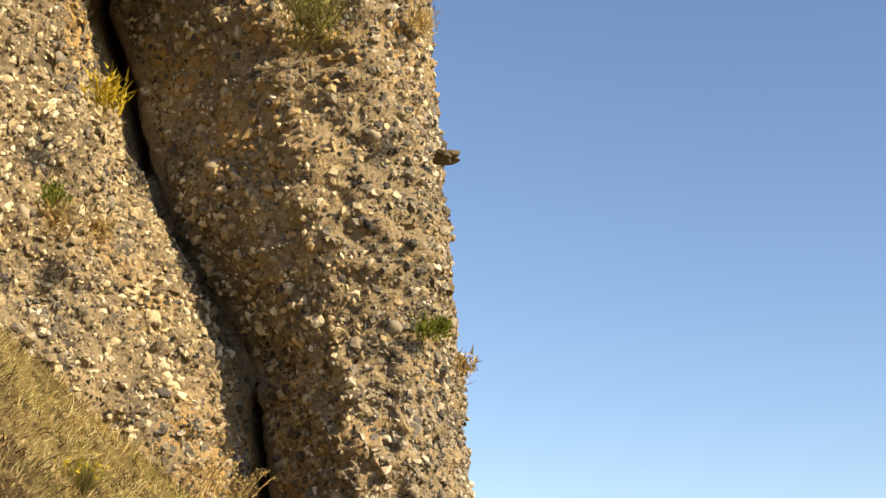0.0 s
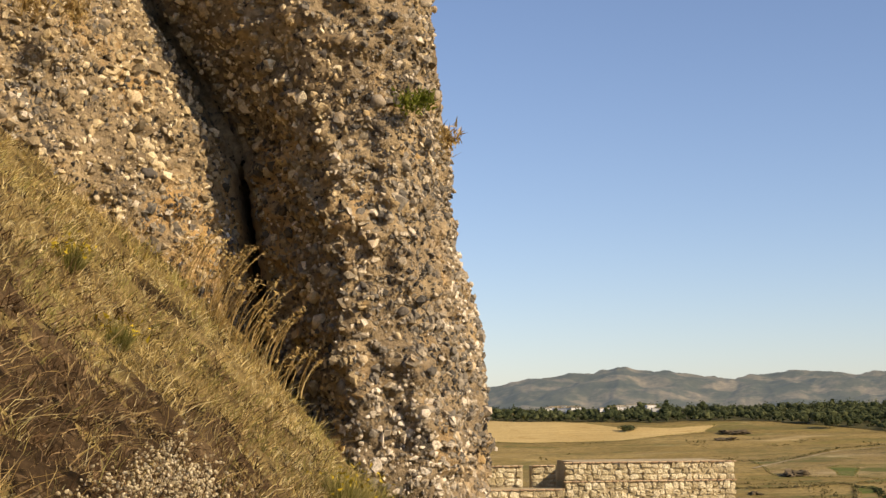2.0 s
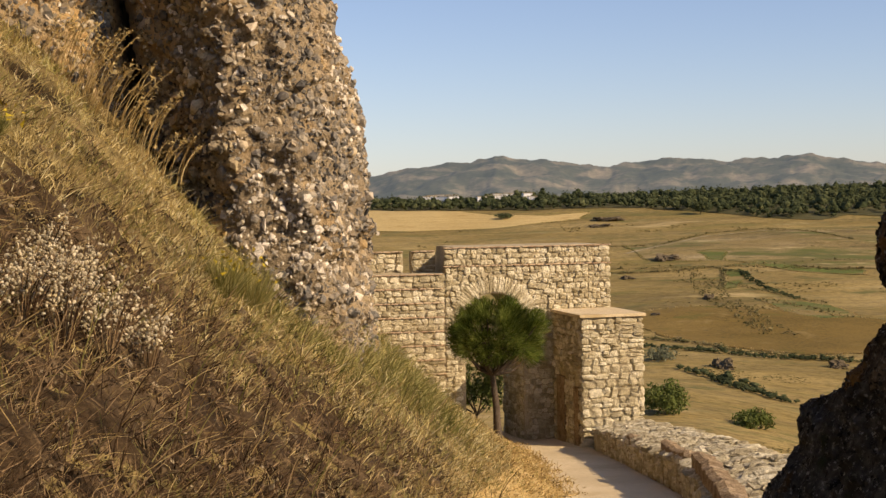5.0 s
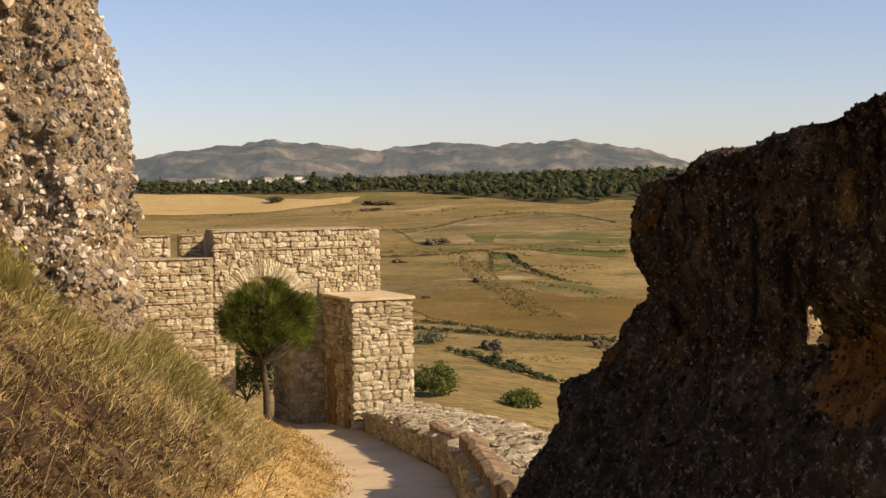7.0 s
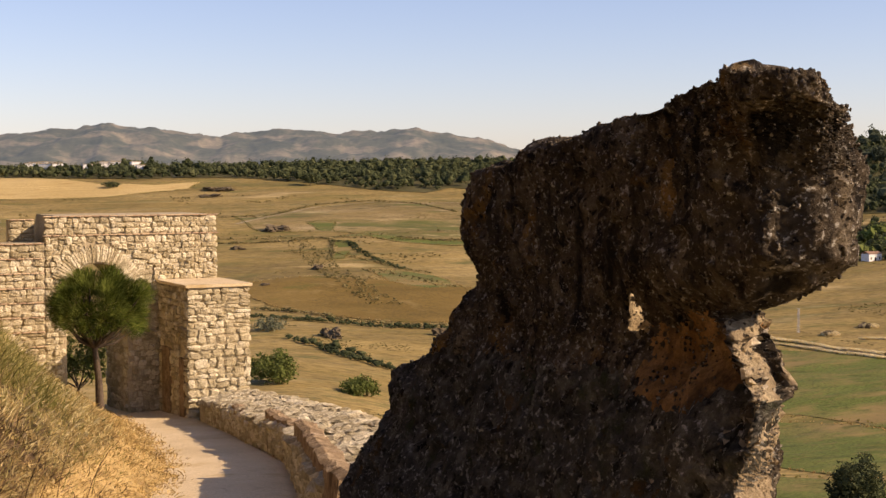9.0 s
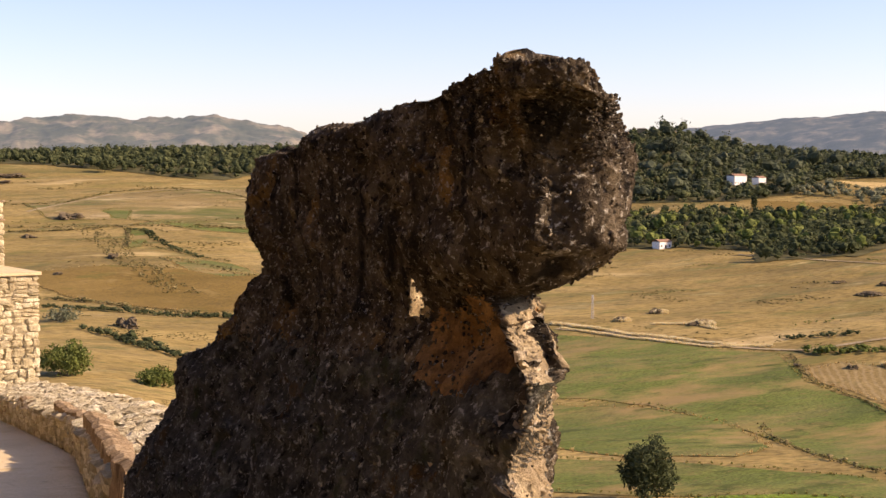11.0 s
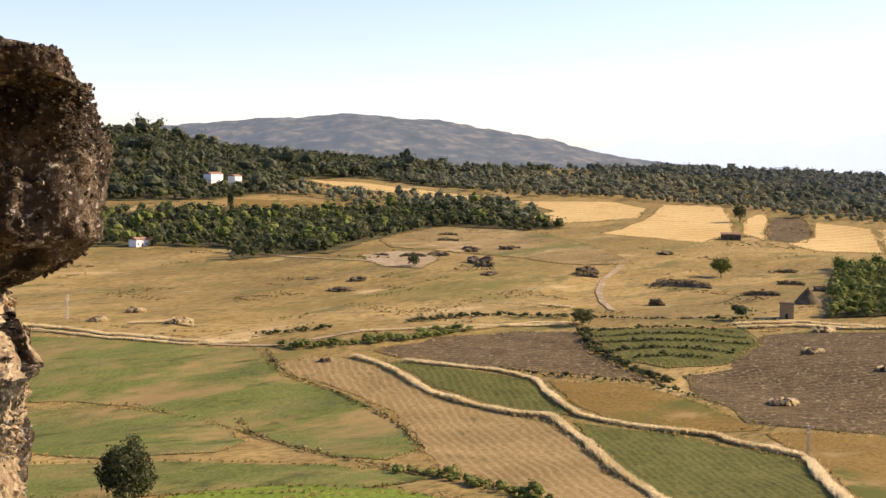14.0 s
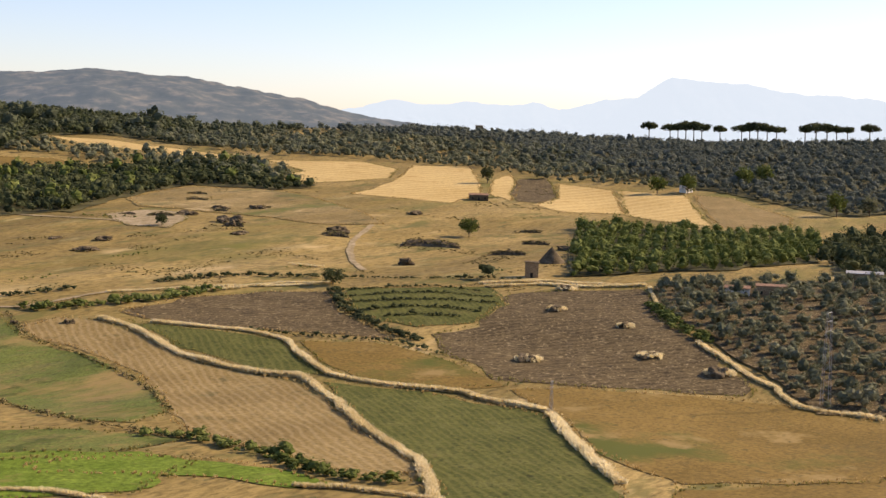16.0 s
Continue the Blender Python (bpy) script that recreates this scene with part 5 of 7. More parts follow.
for key in GROVES:
    keep &= ~in_polygon(x, y, GROVES[key])
x, y = x[keep], y[keep]
s = rng.uniform(0.25, 0.7, len(x)) * np.hypot(x, y) / 500
v, f = strewn(TUFTS, rng, np.stack([x, y, land(x, y)], 1), turns(rng, len(x), True), np.stack([s * 1.8, s * 1.8, s * 0.6], 1))
solid("pasture_scrub", v, f, MAT["scrub"], label="low olive scrub in lines over the pasture", category="scrub", kind="stuff")

# ---- woods, groves and hedges ----
for k, key in enumerate(("right_hillside", "ridge", "upper_left", "belt", "dark_corner", "hill", "mixed_belt", "north_wood", "wood_behind", "olive_grove", "orchard")):
    floor_ = field(GROVES[key], MAT["brown" if key == "olive_grove" else "litter"], "dark leaf-strewn woodland floor", 0.4 + 0.01 * k, 40.0 + k)
    floor_.name = "woodland_floor"



def crown_shape(seed, leaves, flat=0.8, core=0.5, lobes=2, leaf=0.12):
    """A tree crown: a small uneven heart under loose leaf sprays gathered in clumps."""
    r = np.random.RandomState(seed)
    cv, cf = ball(1)
    v, f, base = [], [], 0
    for k in range(lobes):
        c = r.randn(3)
        c *= (0.0 if k == 0 else 0.45) / np.linalg.norm(c)
        d = (core if k == 0 else core * 0.75) * (1 + 0.6 * fractal(cv[:, 0] * 1.5 + seed * 3 + k, cv[:, 1] * 1.5, cv[:, 2] * 1.5, 2))
        v.append(cv * d[:, None] + c)
        f.append(cf + base)
        base += len(cv)
    hub = r.randn(11, 3)
    hub *= 0.62 / np.linalg.norm(hub, axis=1)[:, None]
    d = r.randn(leaves, 3)
    d /= np.linalg.norm(d, axis=1)[:, None]
    p = hub[r.randint(11, size=leaves)] + 0.33 * d * r.rand(leaves, 1) ** 0.4
    for q in p:
        out = q / (np.linalg.norm(q) + 1e-6)
        a = np.cross(out, r.randn(3))
        a *= leaf / np.linalg.norm(a)
        b = np.cross(out, a) + out * leaf * r.uniform(-0.4, 0.9)
        v.append(np.array([q - a, q + a, q + b * r.uniform(0.8, 1.6)]))
        f.append(np.array([[base, base + 1, base + 2]]))
        base += 3
    v = np.concatenate(v)
    v[:, 2] = v[:, 2] * flat + 0.75
    v[:, 2] = np.maximum(v[:, 2], 0.1)
    return v, np.concatenate(f)


CROWNS = [crown_shape(k, 46, 0.78) for k in range(9)]
LEAFY = [crown_shape(40 + k, 130, 0.85, 0.42, 3, 0.085) for k in range(7)]


CLEARINGS = ((806, 988, 13), (798, 972, 14), (790, 958, 14), (820, 972, 10), (812, 958, 12), (517, 701, 8), (510, 690, 9))


def grove(poly, spacing, size, vary, material, label, name="wood", jitter=0.5, thin=0.0, shapes=None, angle=0.0):
    xs, ys = np.array(poly).T
    gx, gy = np.meshgrid(np.arange(-1, 1, spacing / 600) * 600, np.arange(-1, 1, spacing / 600) * 600)
    c, s = math.cos(angle), math.sin(angle)
    gx, gy = gx * c - gy * s + xs.mean(), gx * s + gy * c + ys.mean()
    gx, gy = gx + jitter * spacing * rng.uniform(-1, 1, gx.shape), gy + jitter * spacing * rng.uniform(-1, 1, gx.shape)
    keep = in_polygon(gx, gy, ragged(poly, 30, 9.0, 4.4)) & (rng.rand(*gx.shape) > thin) & (value_noise(gx / 70, gy / 70, 2.0) > thin * 0.6)
    for hx, hy, hr in CLEARINGS:
        keep &= np.hypot(gx - hx, gy - hy) > hr
    x, y = gx[keep], gy[keep]
    sz = size * np.exp(vary * np.clip(rng.randn(len(x)), -1.6, 1.3))
    v, f = strewn(shapes or CROWNS, rng, np.stack([x, y, land(x, y)], 1), turns(rng, len(x), True), np.stack([sz, sz, sz * rng.uniform(0.8, 1.25, len(x))], 1))
    solid(name, v, f, material, label=label, category="trees", kind="stuff")
    return len(x)


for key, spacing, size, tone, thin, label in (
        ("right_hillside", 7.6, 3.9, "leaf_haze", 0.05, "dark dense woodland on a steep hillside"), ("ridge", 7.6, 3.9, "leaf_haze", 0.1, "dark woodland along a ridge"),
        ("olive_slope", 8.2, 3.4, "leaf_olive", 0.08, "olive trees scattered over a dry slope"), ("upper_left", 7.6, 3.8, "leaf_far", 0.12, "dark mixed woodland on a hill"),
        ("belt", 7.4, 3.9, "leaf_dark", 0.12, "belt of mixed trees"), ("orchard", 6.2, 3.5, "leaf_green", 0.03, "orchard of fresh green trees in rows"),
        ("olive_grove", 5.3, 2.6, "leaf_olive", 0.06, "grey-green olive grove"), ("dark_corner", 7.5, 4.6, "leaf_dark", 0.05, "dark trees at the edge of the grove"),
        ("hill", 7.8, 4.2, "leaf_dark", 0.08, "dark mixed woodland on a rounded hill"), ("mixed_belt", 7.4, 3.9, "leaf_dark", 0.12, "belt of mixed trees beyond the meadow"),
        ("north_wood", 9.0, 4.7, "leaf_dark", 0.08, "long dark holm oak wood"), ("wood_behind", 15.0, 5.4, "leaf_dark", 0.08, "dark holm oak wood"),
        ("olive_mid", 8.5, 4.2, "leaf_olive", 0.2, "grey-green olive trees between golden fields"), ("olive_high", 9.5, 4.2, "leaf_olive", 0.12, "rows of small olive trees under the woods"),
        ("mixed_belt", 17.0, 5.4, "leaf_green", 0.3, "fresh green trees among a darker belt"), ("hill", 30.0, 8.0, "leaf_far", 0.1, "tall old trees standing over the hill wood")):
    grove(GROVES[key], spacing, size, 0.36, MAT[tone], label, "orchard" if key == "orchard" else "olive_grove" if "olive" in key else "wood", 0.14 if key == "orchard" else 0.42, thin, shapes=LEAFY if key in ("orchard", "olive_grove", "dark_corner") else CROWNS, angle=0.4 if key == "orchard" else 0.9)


def hedge(points, width, size, density, tone, label):
    x, y = along(points, 1.0 / density)
    x, y = x + rng.uniform(-1, 1, len(x)) * width, y + rng.uniform(-1, 1, len(x)) * width
    s = size * np.exp(0.35 * rng.randn(len(x)))
    v, f = strewn(CROWNS, rng, np.stack([x, y, land(x, y) + 0.1], 1), turns(rng, len(x), True), np.stack([s, s, s * 0.8], 1))
    solid("hedge", v, f, MAT[tone], label=label, category="hedge", kind="stuff")


for key, wide, size, density in (("a", 3.4, 1.6, 2.2), ("b", 2.6, 1.3, 2.4), ("c", 2.0, 1.2, 2.2), ("d", 1.2, 0.8, 1.2), ("e", 2.0, 1.1, 1.8), ("f", 0.8, 0.5, 1.6), ("g", 1.4, 0.6, 1.6),
                                 ("h", 2.6, 1.1, 2.2), ("i", 3.0, 1.6, 0.7), ("j", 1.2, 1.0, 0.9), ("k", 2.6, 1.4, 2.0), ("l", 2.0, 1.0, 1.6), ("m", 1.4, 0.6, 1.3), ("n", 2.4, 0.7, 1.2), ("o", 8.0, 0.75, 2.0), ("p", 4.0, 0.6, 0.8), ("q", 6.0, 0.6, 1.6),
                                 ("r", 1.6, 0.8, 2.4), ("s", 1.6, 0.9, 2.0), ("t", 1.6, 0.7, 1.8), ("u", 2.6, 0.9, 2.2), ("v", 2.0, 0.9, 2.6), ("w", 2.2, 1.1, 2.2), ("x", 2.0, 0.8, 2.2)):
    hedge(HEDGES[key], wide, size, density, "leaf_green" if key in "abk" else "scrub" if key in "fgmnopqrstvx" else "leaf_dark", "ragged green hedge of brambles along a field edge")

for row in ([(450, 329), (466, 319), (481, 303), (481, 284)],
            [(441, 320), (457, 308), (469, 293), (472, 274)],
            [(434, 311), (447, 299), (458, 284), (462, 266)],
            [(424, 300), (438, 290), (445, 278), (446, 263)],
            [(420, 288), (431, 279), (435, 265)]):
    hedge(row, 0.9, 0.75, 1.6, "leaf_dark", "row of dark green vegetables in a plot")

for k, row in enumerate(([(474, 529), (491, 523)],
                        [(385, 436), (405, 436)],
                        [(403, 607), (425, 613)],
                        [(472, 618), (489, 614)],
                        [(544, 488), (570, 481)],
                        [(494, 387), (499, 369)],
                        [(529, 421), (522, 394)],
                        [(464, 459), (482, 458)],
                        [(495, 365), (500, 346)],
                        [(550, 572), (567, 546)],
                        [(508, 686), (552, 654), (561, 597)],
                        [(423, 662), (452, 671)])):
    hedge(row, 3.2, 0.55, 1.3, ("scrub", "leaf_green")[k % 2], "ragged patch of low green scrub in dry pasture")

# ---- single trees, rocks and buildings of the valley ----


def limb(points, radii, sides=7):
    """A tapered, bent tube through the points."""
    p = np.array(points, float)
    rows = []
    for k, q in enumerate(p):
        d = p[min(k + 1, len(p) - 1)] - p[max(k - 1, 0)]
        d /= np.linalg.norm(d) + 1e-9
        a = np.cross(d, (0.3, 1, 0.1))
        a /= np.linalg.norm(a)
        b = np.cross(d, a)
        t = np.linspace(0, 2 * np.pi, sides, endpoint=False)
        rows.append(q + radii[k] * (np.cos(t)[:, None] * a + np.sin(t)[:, None] * b))
    return np.concatenate(rows), grid_faces(len(p), sides, True)


def joined(pieces):
    vs, fs, base = [], [], 0
    for v, f in pieces:
        vs.append(v)
        fs.append(f + base)
        base += len(v)
    return np.concatenate(vs), np.concatenate(fs)


def tree(name, x, y, tall, wide, crown_low, leaves, leaf, material, label, seed, clumps=14, flat=1.0, z=None, lean=0.05, spray=0.42):
    """A tree: tapered trunk and limbs, and a crown of loose leaf clumps with gaps."""
    r = np.random.RandomState(seed)
    root = tagged(new(name), label, "tree")
    root.location = (x, y, float(land(x, y)) - 0.05 if z is None else z)
    mid, rad, half = (tall + crown_low) / 2, wide / 2, (tall - crown_low) / 2
    fork = crown_low + 0.25 * half
    pieces = [limb([(0, 0, -0.3), (lean * tall * 0.3, 0, fork * 0.5), (lean * tall, 0.02 * tall, fork)], [0.032 * tall, 0.024 * tall, 0.019 * tall])]
    hubs = []
    for k in range(clumps):
        a, e = 2 * np.pi * (k * 0.618 + 0.1 * r.rand()), np.arcsin(np.clip(-0.55 + 1.5 * (k + 0.5) / clumps, -1, 1))
        d = r.uniform(0.55, 0.8)
        hub = np.array([rad * d * np.cos(a) * np.cos(e), rad * d * np.sin(a) * np.cos(e), mid + half * d * np.sin(e)])
        hubs.append(hub)
        if k % 2 == 0:
            s = np.array([lean * tall, 0.02 * tall, fork])
            pieces.append(limb([s, (s + hub) / 2 + (0, 0, -0.04 * tall), hub], [0.014 * tall, 0.009 * tall, 0.004 * tall], 5))
    hubs.append(np.array([0, 0, mid]))
    hubs = np.array(hubs)
    if name == "pine_tree":
        stem = solid("trunk", *pieces[0], MAT["bark"], root, flat=False)
        for v, f in pieces[1:]:
            solid("limb", v, f, MAT["bark"], stem, flat=False)
    else:
        v, f = joined(pieces)
        solid("trunk", v, f, MAT["bark"], root, flat=False)
    q = hubs[r.randint(len(hubs), size=leaves)]
    dirs = r.randn(leaves, 3)
    dirs /= np.linalg.norm(dirs, axis=1)[:, None]
    q = q + dirs * (r.rand(leaves) ** 0.45)[:, None] * np.array([rad, rad, half * flat]) * spray
    t = r.randn(leaves, 3, 3) * leaf
    if name == "pine_tree":
        # needles: thin slivers that stand out and up
        out = q - np.array([0, 0, mid])
        out = 0.7 * out / np.linalg.norm(out, axis=1)[:, None] + 0.7 * dirs + np.array([0, 0, 0.25])
        w = np.cross(out, dirs) * 0.016
        t = np.stack([-w, w, out * r.uniform(0.08, 0.16, (leaves, 1))], 1)
    v = (q[:, None, :] + t).reshape(-1, 3)
    solid("crown", v, np.arange(3 * leaves).reshape(-1, 3), material, root)
    return root


tree("field_tree", 656, 396, 10.5, 10.5, 1.0, 900, 0.5, MAT["leaf_green"], "single round green tree beside a rocky hollow", 1)
tree("field_tree", 550, 513, 6.5, 6.0, 0.3, 500, 0.4, MAT["leaf_dark"], "single dark bushy tree by a dirt track", 2)
tree("field_tree", 906, 533, 13.0, 9.0, 1.0, 700, 0.6, MAT["leaf_dark"], "dark tree between golden fields", 3)
tree("field_tree", 463, 341, 7.0, 9.0, 0.2, 800, 0.4, MAT["leaf_dark"], "dark bushy tree at a lane corner", 4)
tree("ash_tree", 180, 248, 13.5, 12.5, -1.0, 5500, 0.32, MAT["leaf_dark"], "dense dark green tree on the near valley floor", 5)
tree("field_tree", 83, 346, 8.0, 12.5, -1.5, 3600, 0.3, MAT["leaf_green"], "leafy green bush below the wall", 6)
tree("field_tree", 104, 343, 4.6, 10.0, -1.0, 2000, 0.28, MAT["leaf_green"], "small thin green bush below the wall", 7)
tree("field_tree", 118, 498, 5.0, 12.0, -1.0, 900, 0.35, MAT["leaf_olive"], "low grey-green bush in dry grass", 8)
tree("field_tree", 335, 1254, 12.0, 15.0, 0.5, 700, 0.8, MAT["leaf_dark"], "dark round oak at the edge of the wood", 9)
tree("field_tree", 166, 1273, 5.0, 16.0, 0.2, 500, 0.7, MAT["leaf_dark"], "dark thicket in a yellow field", 10)
tree("field_tree", 894, 276, 16.0, 11.0, 1.0, 600, 0.7, MAT["leaf_green"], "pale green poplar at a field corner", 11)
tree("field_tree", 916, 262, 13.0, 12.0, 1.0, 600, 0.7, MAT["leaf_olive"], "grey-green tree at a field corner", 12)
for k, (x, y) in enumerate(((930, 412), (945, 396), (1010, 380), (1030, 372))):
    tree("field_tree", x, y, 13.0 + k, 13.0, 1.0, 500, 0.8, MAT["leaf_green"], "light green tree below the dark wood", 30 + k)

for k, turn in enumerate((65.7, 66.5, 66.8, 67.1, 67.4, 67.7, 68.39, 69.2, 69.5, 69.8, 70.15, 70.5, 71.55, 71.95, 72.35, 72.7, 73.1, 73.9, 75.0)):
    x, y = 1640 * math.sin(radians(turn)), 1640 * math.cos(radians(turn))
    tree("umbrella_pine", x, y, 24.5 + 2.6 * math.sin(5 * k), 19.0 + 4.5 * math.sin(3 * k), 14.0, 1500, 0.75, MAT["leaf_dark"], "flat-crowned umbrella pine standing on the ridge", 50 + k, 14, 0.9, spray=0.36)
tree("hilltop_tree", 1420 * math.sin(radians(36.75)), 1420 * math.cos(radians(36.75)), 19.0, 22.0, 2.0, 2400, 0.8, MAT["leaf_far"], "broad old tree crowning the wooded hill", 49, 16)

for k, (x, y, s) in enumerate(((774, 1000, 13), (787, 1004, 12), (545, 735, 9), (700, 838, 11))):
    solid_tree = tree("poplar", x, y, s * 1.3, s * 0.4, 0.5, 400, 0.6, MAT["leaf_dark"], "slim dark poplar among the woods", 90 + k, 10)

BOULDERS = lumps(4, 6, 40, 0.7, 1.3)


def boulder(x, y, wide, tall, label, seed, name="boulder", material="boulder"):
    v, f = BOULDERS[seed % len(BOULDERS)]
    r = np.random.RandomState(seed)
    a = r.rand() * 6.28
    w = v * np.array([wide / 2, wide / 2 * r.uniform(0.6, 0.9), tall])
    w = w * (1 + 0.35 * fractal(v[:, 0] * 4 + seed, v[:, 1] * 4, v[:, 2] * 4, 4, 0.65))[:, None]
    w = np.stack([w[:, 0] * math.cos(a) - w[:, 1] * math.sin(a), w[:, 0] * math.sin(a) + w[:, 1] * math.cos(a), w[:, 2]], 1)
    root = tagged(new(name), label, "rock", "rocks in the fields")
    root.location = (x, y, float(land(x, y)))
    solid("rock_mass", w + np.array([0, 0, 0.1 * tall]), f, MAT[material], root)
    n = int(4 + wide)
    b, d = r.rand(n) * 6.28, np.sqrt(r.rand(n)) * wide * 0.62
    qx, qy = d * np.cos(b), d * np.sin(b)
    q = np.stack([qx, qy, land(x + qx, y + qy) - float(land(x, y)) + 0.5 * tall * np.maximum(0, 1 - d / (0.45 * wide))], 1)
    sc = r.uniform(0.35, 0.95, n) * (0.6 + 0.03 * wide)
    gv, gf = strewn(CROWNS, r, q, turns(r, n, True), np.stack([sc * 1.3, sc * 1.3, sc], 1))
    solid("scrub", gv, gf, MAT["scrub"], root, kind="stuff")
    return root


for k, (x, y, wide, tall) in enumerate((
        (589, 501, 17, 4.5), (639, 551, 11, 3.2), (604, 443, 15, 4.0), (538, 356, 9, 3.6), (469, 483, 13, 2.0), (654, 537, 10, 2.4), (468, 482, 11, 2.0), (487, 521, 8, 1.6),
        (495, 498, 10, 2.2), (581, 491, 9, 3.8), (136, 483, 11, 4.0), (202, 740, 9.5, 3.0), (227, 933, 20, 4.5), (183, 852, 13, 3.0), (182, 500, 8, 3.0), (158, 672, 5.5, 1.6), (119, 504, 8, 2.4), (251, 1242, 32, 3.0), (235, 1195, 24, 2.5),
        (560, 470, 12, 2.0), (700, 420, 9, 2.0), (716, 470, 12, 2.2), (342, 359, 5, 1.6), (330, 372, 4, 1.2), (600, 540, 14, 2.4), (575, 560, 10, 2.0), (640, 330, 12, 2.2))):
    boulder(x, y, wide * 0.75, tall * 0.7, "dark weathered rock heap in dry grass", k)

def earth_bank(x, y, wide, tall, seed):
    """A hollow in the pasture: a curved broken bank of bare earth with scrub on its brow."""
    r = np.random.RandomState(seed)
    root = tagged(new("earth_bank"), "dark curved bank of bare earth with scrub above", "bank", "hollows in the pasture")
    base = float(land(x, y))
    root.matrix_world = pose(x, y, base, 0, 0, -math.degrees(math.atan2(x, y)))
    m = root.matrix_world
    uu, tt = np.meshgrid(np.linspace(-1, 1, 44), np.linspace(0, 1, 12), indexing="ij")
    arch = np.sqrt(np.clip(1 - np.abs(uu) ** 2.4, 0, 1))
    rise = np.interp(tt, [0, 0.1, 0.4, 0.5, 0.62, 1], [-0.4, 0.0, 0.75, 1.0, 0.95, -0.05])
    away = np.interp(tt, [0, 0.4, 0.5, 1], [0.0, 0.07, 0.12, 0.5])
    px = uu * wide / 2 * (1 + 0.06 * fractal(uu * 3 + seed, tt * 2, 1.0, 2))
    py = 0.22 * wide * arch + wide * away + 0.05 * wide * fractal(uu * 5 + seed, tt * 3, 2.0, 3)
    wx, wy = x + px * m[0][0] + py * m[0][1], y + px * m[1][0] + py * m[1][1]
    pz = land(wx, wy) - base + tall * rise * arch * (0.85 + 0.3 * fractal(uu * 4 + seed, tt * 2, 5.0, 3)) - 0.15
    solid("bank_face", np.stack([px, py, pz], -1).reshape(-1, 3), grid_faces(44, 12)[:, ::-1], MAT["boulder"], root, flat=False)
    n = int(wide * 5)
    a, b = r.randint(2, 42, n), r.randint(3, 9, n)
    q = np.stack([px[a, b] + 0.4 * r.randn(n), py[a, b], pz[a, b]], 1)
    sc = r.uniform(0.25, 0.8, n)
    gv, gf = strewn(CROWNS, r, q, turns(r, n, True), np.stack([sc * 1.3, sc * 1.3, sc * 0.8], 1))
    solid("scrub", gv, gf, MAT["scrub"], root, kind="stuff")


for k, (x, y, wide, tall) in enumerate(((599, 383, 30, 3.6), (596, 338, 17, 2.6), (652, 354, 14, 2.2), (703, 385, 12, 1.8), (591, 433, 12, 2.2), (690, 614, 13, 2.0), (658, 536, 10, 1.8), (664, 591, 14, 2.0), (628, 541, 8, 1.8), (576, 488, 11, 3.0), (651, 534, 10, 1.6), (579, 540, 15, 2.2), (593, 437, 12, 2.4))):
    earth_bank(x, y, wide, tall, 400 + k)

for k, (x, y, s) in enumerate(((393, 215, 5.0), (419, 186, 5.0), (450, 209, 3.6), (462, 242, 4.4), (502, 259, 5.0), (409, 159, 6.0), (361, 492, 4.5), (352, 452, 6.0), (333, 478, 4.0))):
    clump = tagged(new("stone_heap"), "heap of field stones overgrown with bleached grass", "rock heap", "stone heaps")
    clump.location = (x, y, float(land(x, y)))
    v, f = BOULDERS[k % 6]
    solid("stone_core", v * np.array([s * 0.6, s * 0.42, s * 0.34]) + np.array([0, 0, 0.3]), f, MAT["boulder"], clump)
    n = 60
    a, d = rng.rand(n) * 6.28, s * rng.uniform(0.45, 0.85, n)
    p = np.stack([d * np.cos(a) + s * 0.25, d * np.sin(a), 0.25 * s * (1 - (d / s) ** 2) - 0.2], 1)
    v, f = strewn(TUFTS, rng, p, turns(rng, n, True), np.full((n, 3), 1.3))
    solid("dry_grass", v, f, MAT["verge"], clump, kind="stuff")


def house(name, x, y, turn, long, deep, tall, rise, label, walls="white", windows=3, roof="roof"):
    """A small building: walls, a pitched roof with eaves, a door and windows."""
    root = tagged(new(name), label, "house")
    root.matrix_world = pose(x, y, float(land(x, y)) - 0.2, 0, 0, turn)
    block("wall", -long / 2, long / 2, -deep / 2, deep / 2, -1.5, tall, MAT[walls], root)
    bm = bmesh.new()
    e = 0.35
    ring = [[bm.verts.new((sx * (long / 2 + e), yy, zz)) for yy, zz in ((-deep / 2 - e, tall), (0, tall + rise), (deep / 2 + e, tall), (deep / 2 + e, tall + 0.25), (0, tall + rise + 0.25), (-deep / 2 - e, tall + 0.25))] for sx in (-1, 1)]
    for k in range(6):
        bm.faces.new((ring[0][k], ring[0][(k + 1) % 6], ring[1][(k + 1) % 6], ring[1][k]))
    for side in ring:
        bm.faces.new((side[0], side[1], side[4], side[5]))
        bm.faces.new((side[1], side[2], side[3], side[4]))
    bmesh.ops.recalc_face_normals(bm, faces=bm.faces[:])
    part("roof", bm, MAT[roof], root)
    for k in range(windows):
        wx = -long / 2 + long * (k + 0.5) / windows
        low = 0.0 if k == windows // 2 else 1.0
        block("door" if k == windows // 2 else "window", wx - 0.5, wx + 0.5, -deep / 2 - 0.06, -deep / 2 + 0.05, low, low + (2.1 if k == windows // 2 else 1.2), MAT["dark"], root)
    return root


house("farmhouse", 806, 988, 8, 15, 9, 7.5, 1.6, "white two-storey farmhouse with a tiled roof among trees", windows=5)
house("farmhouse", 820, 976, 8, 9, 8, 6.0, 1.4, "lower wing of a white farmhouse with tiled roof", windows=3)
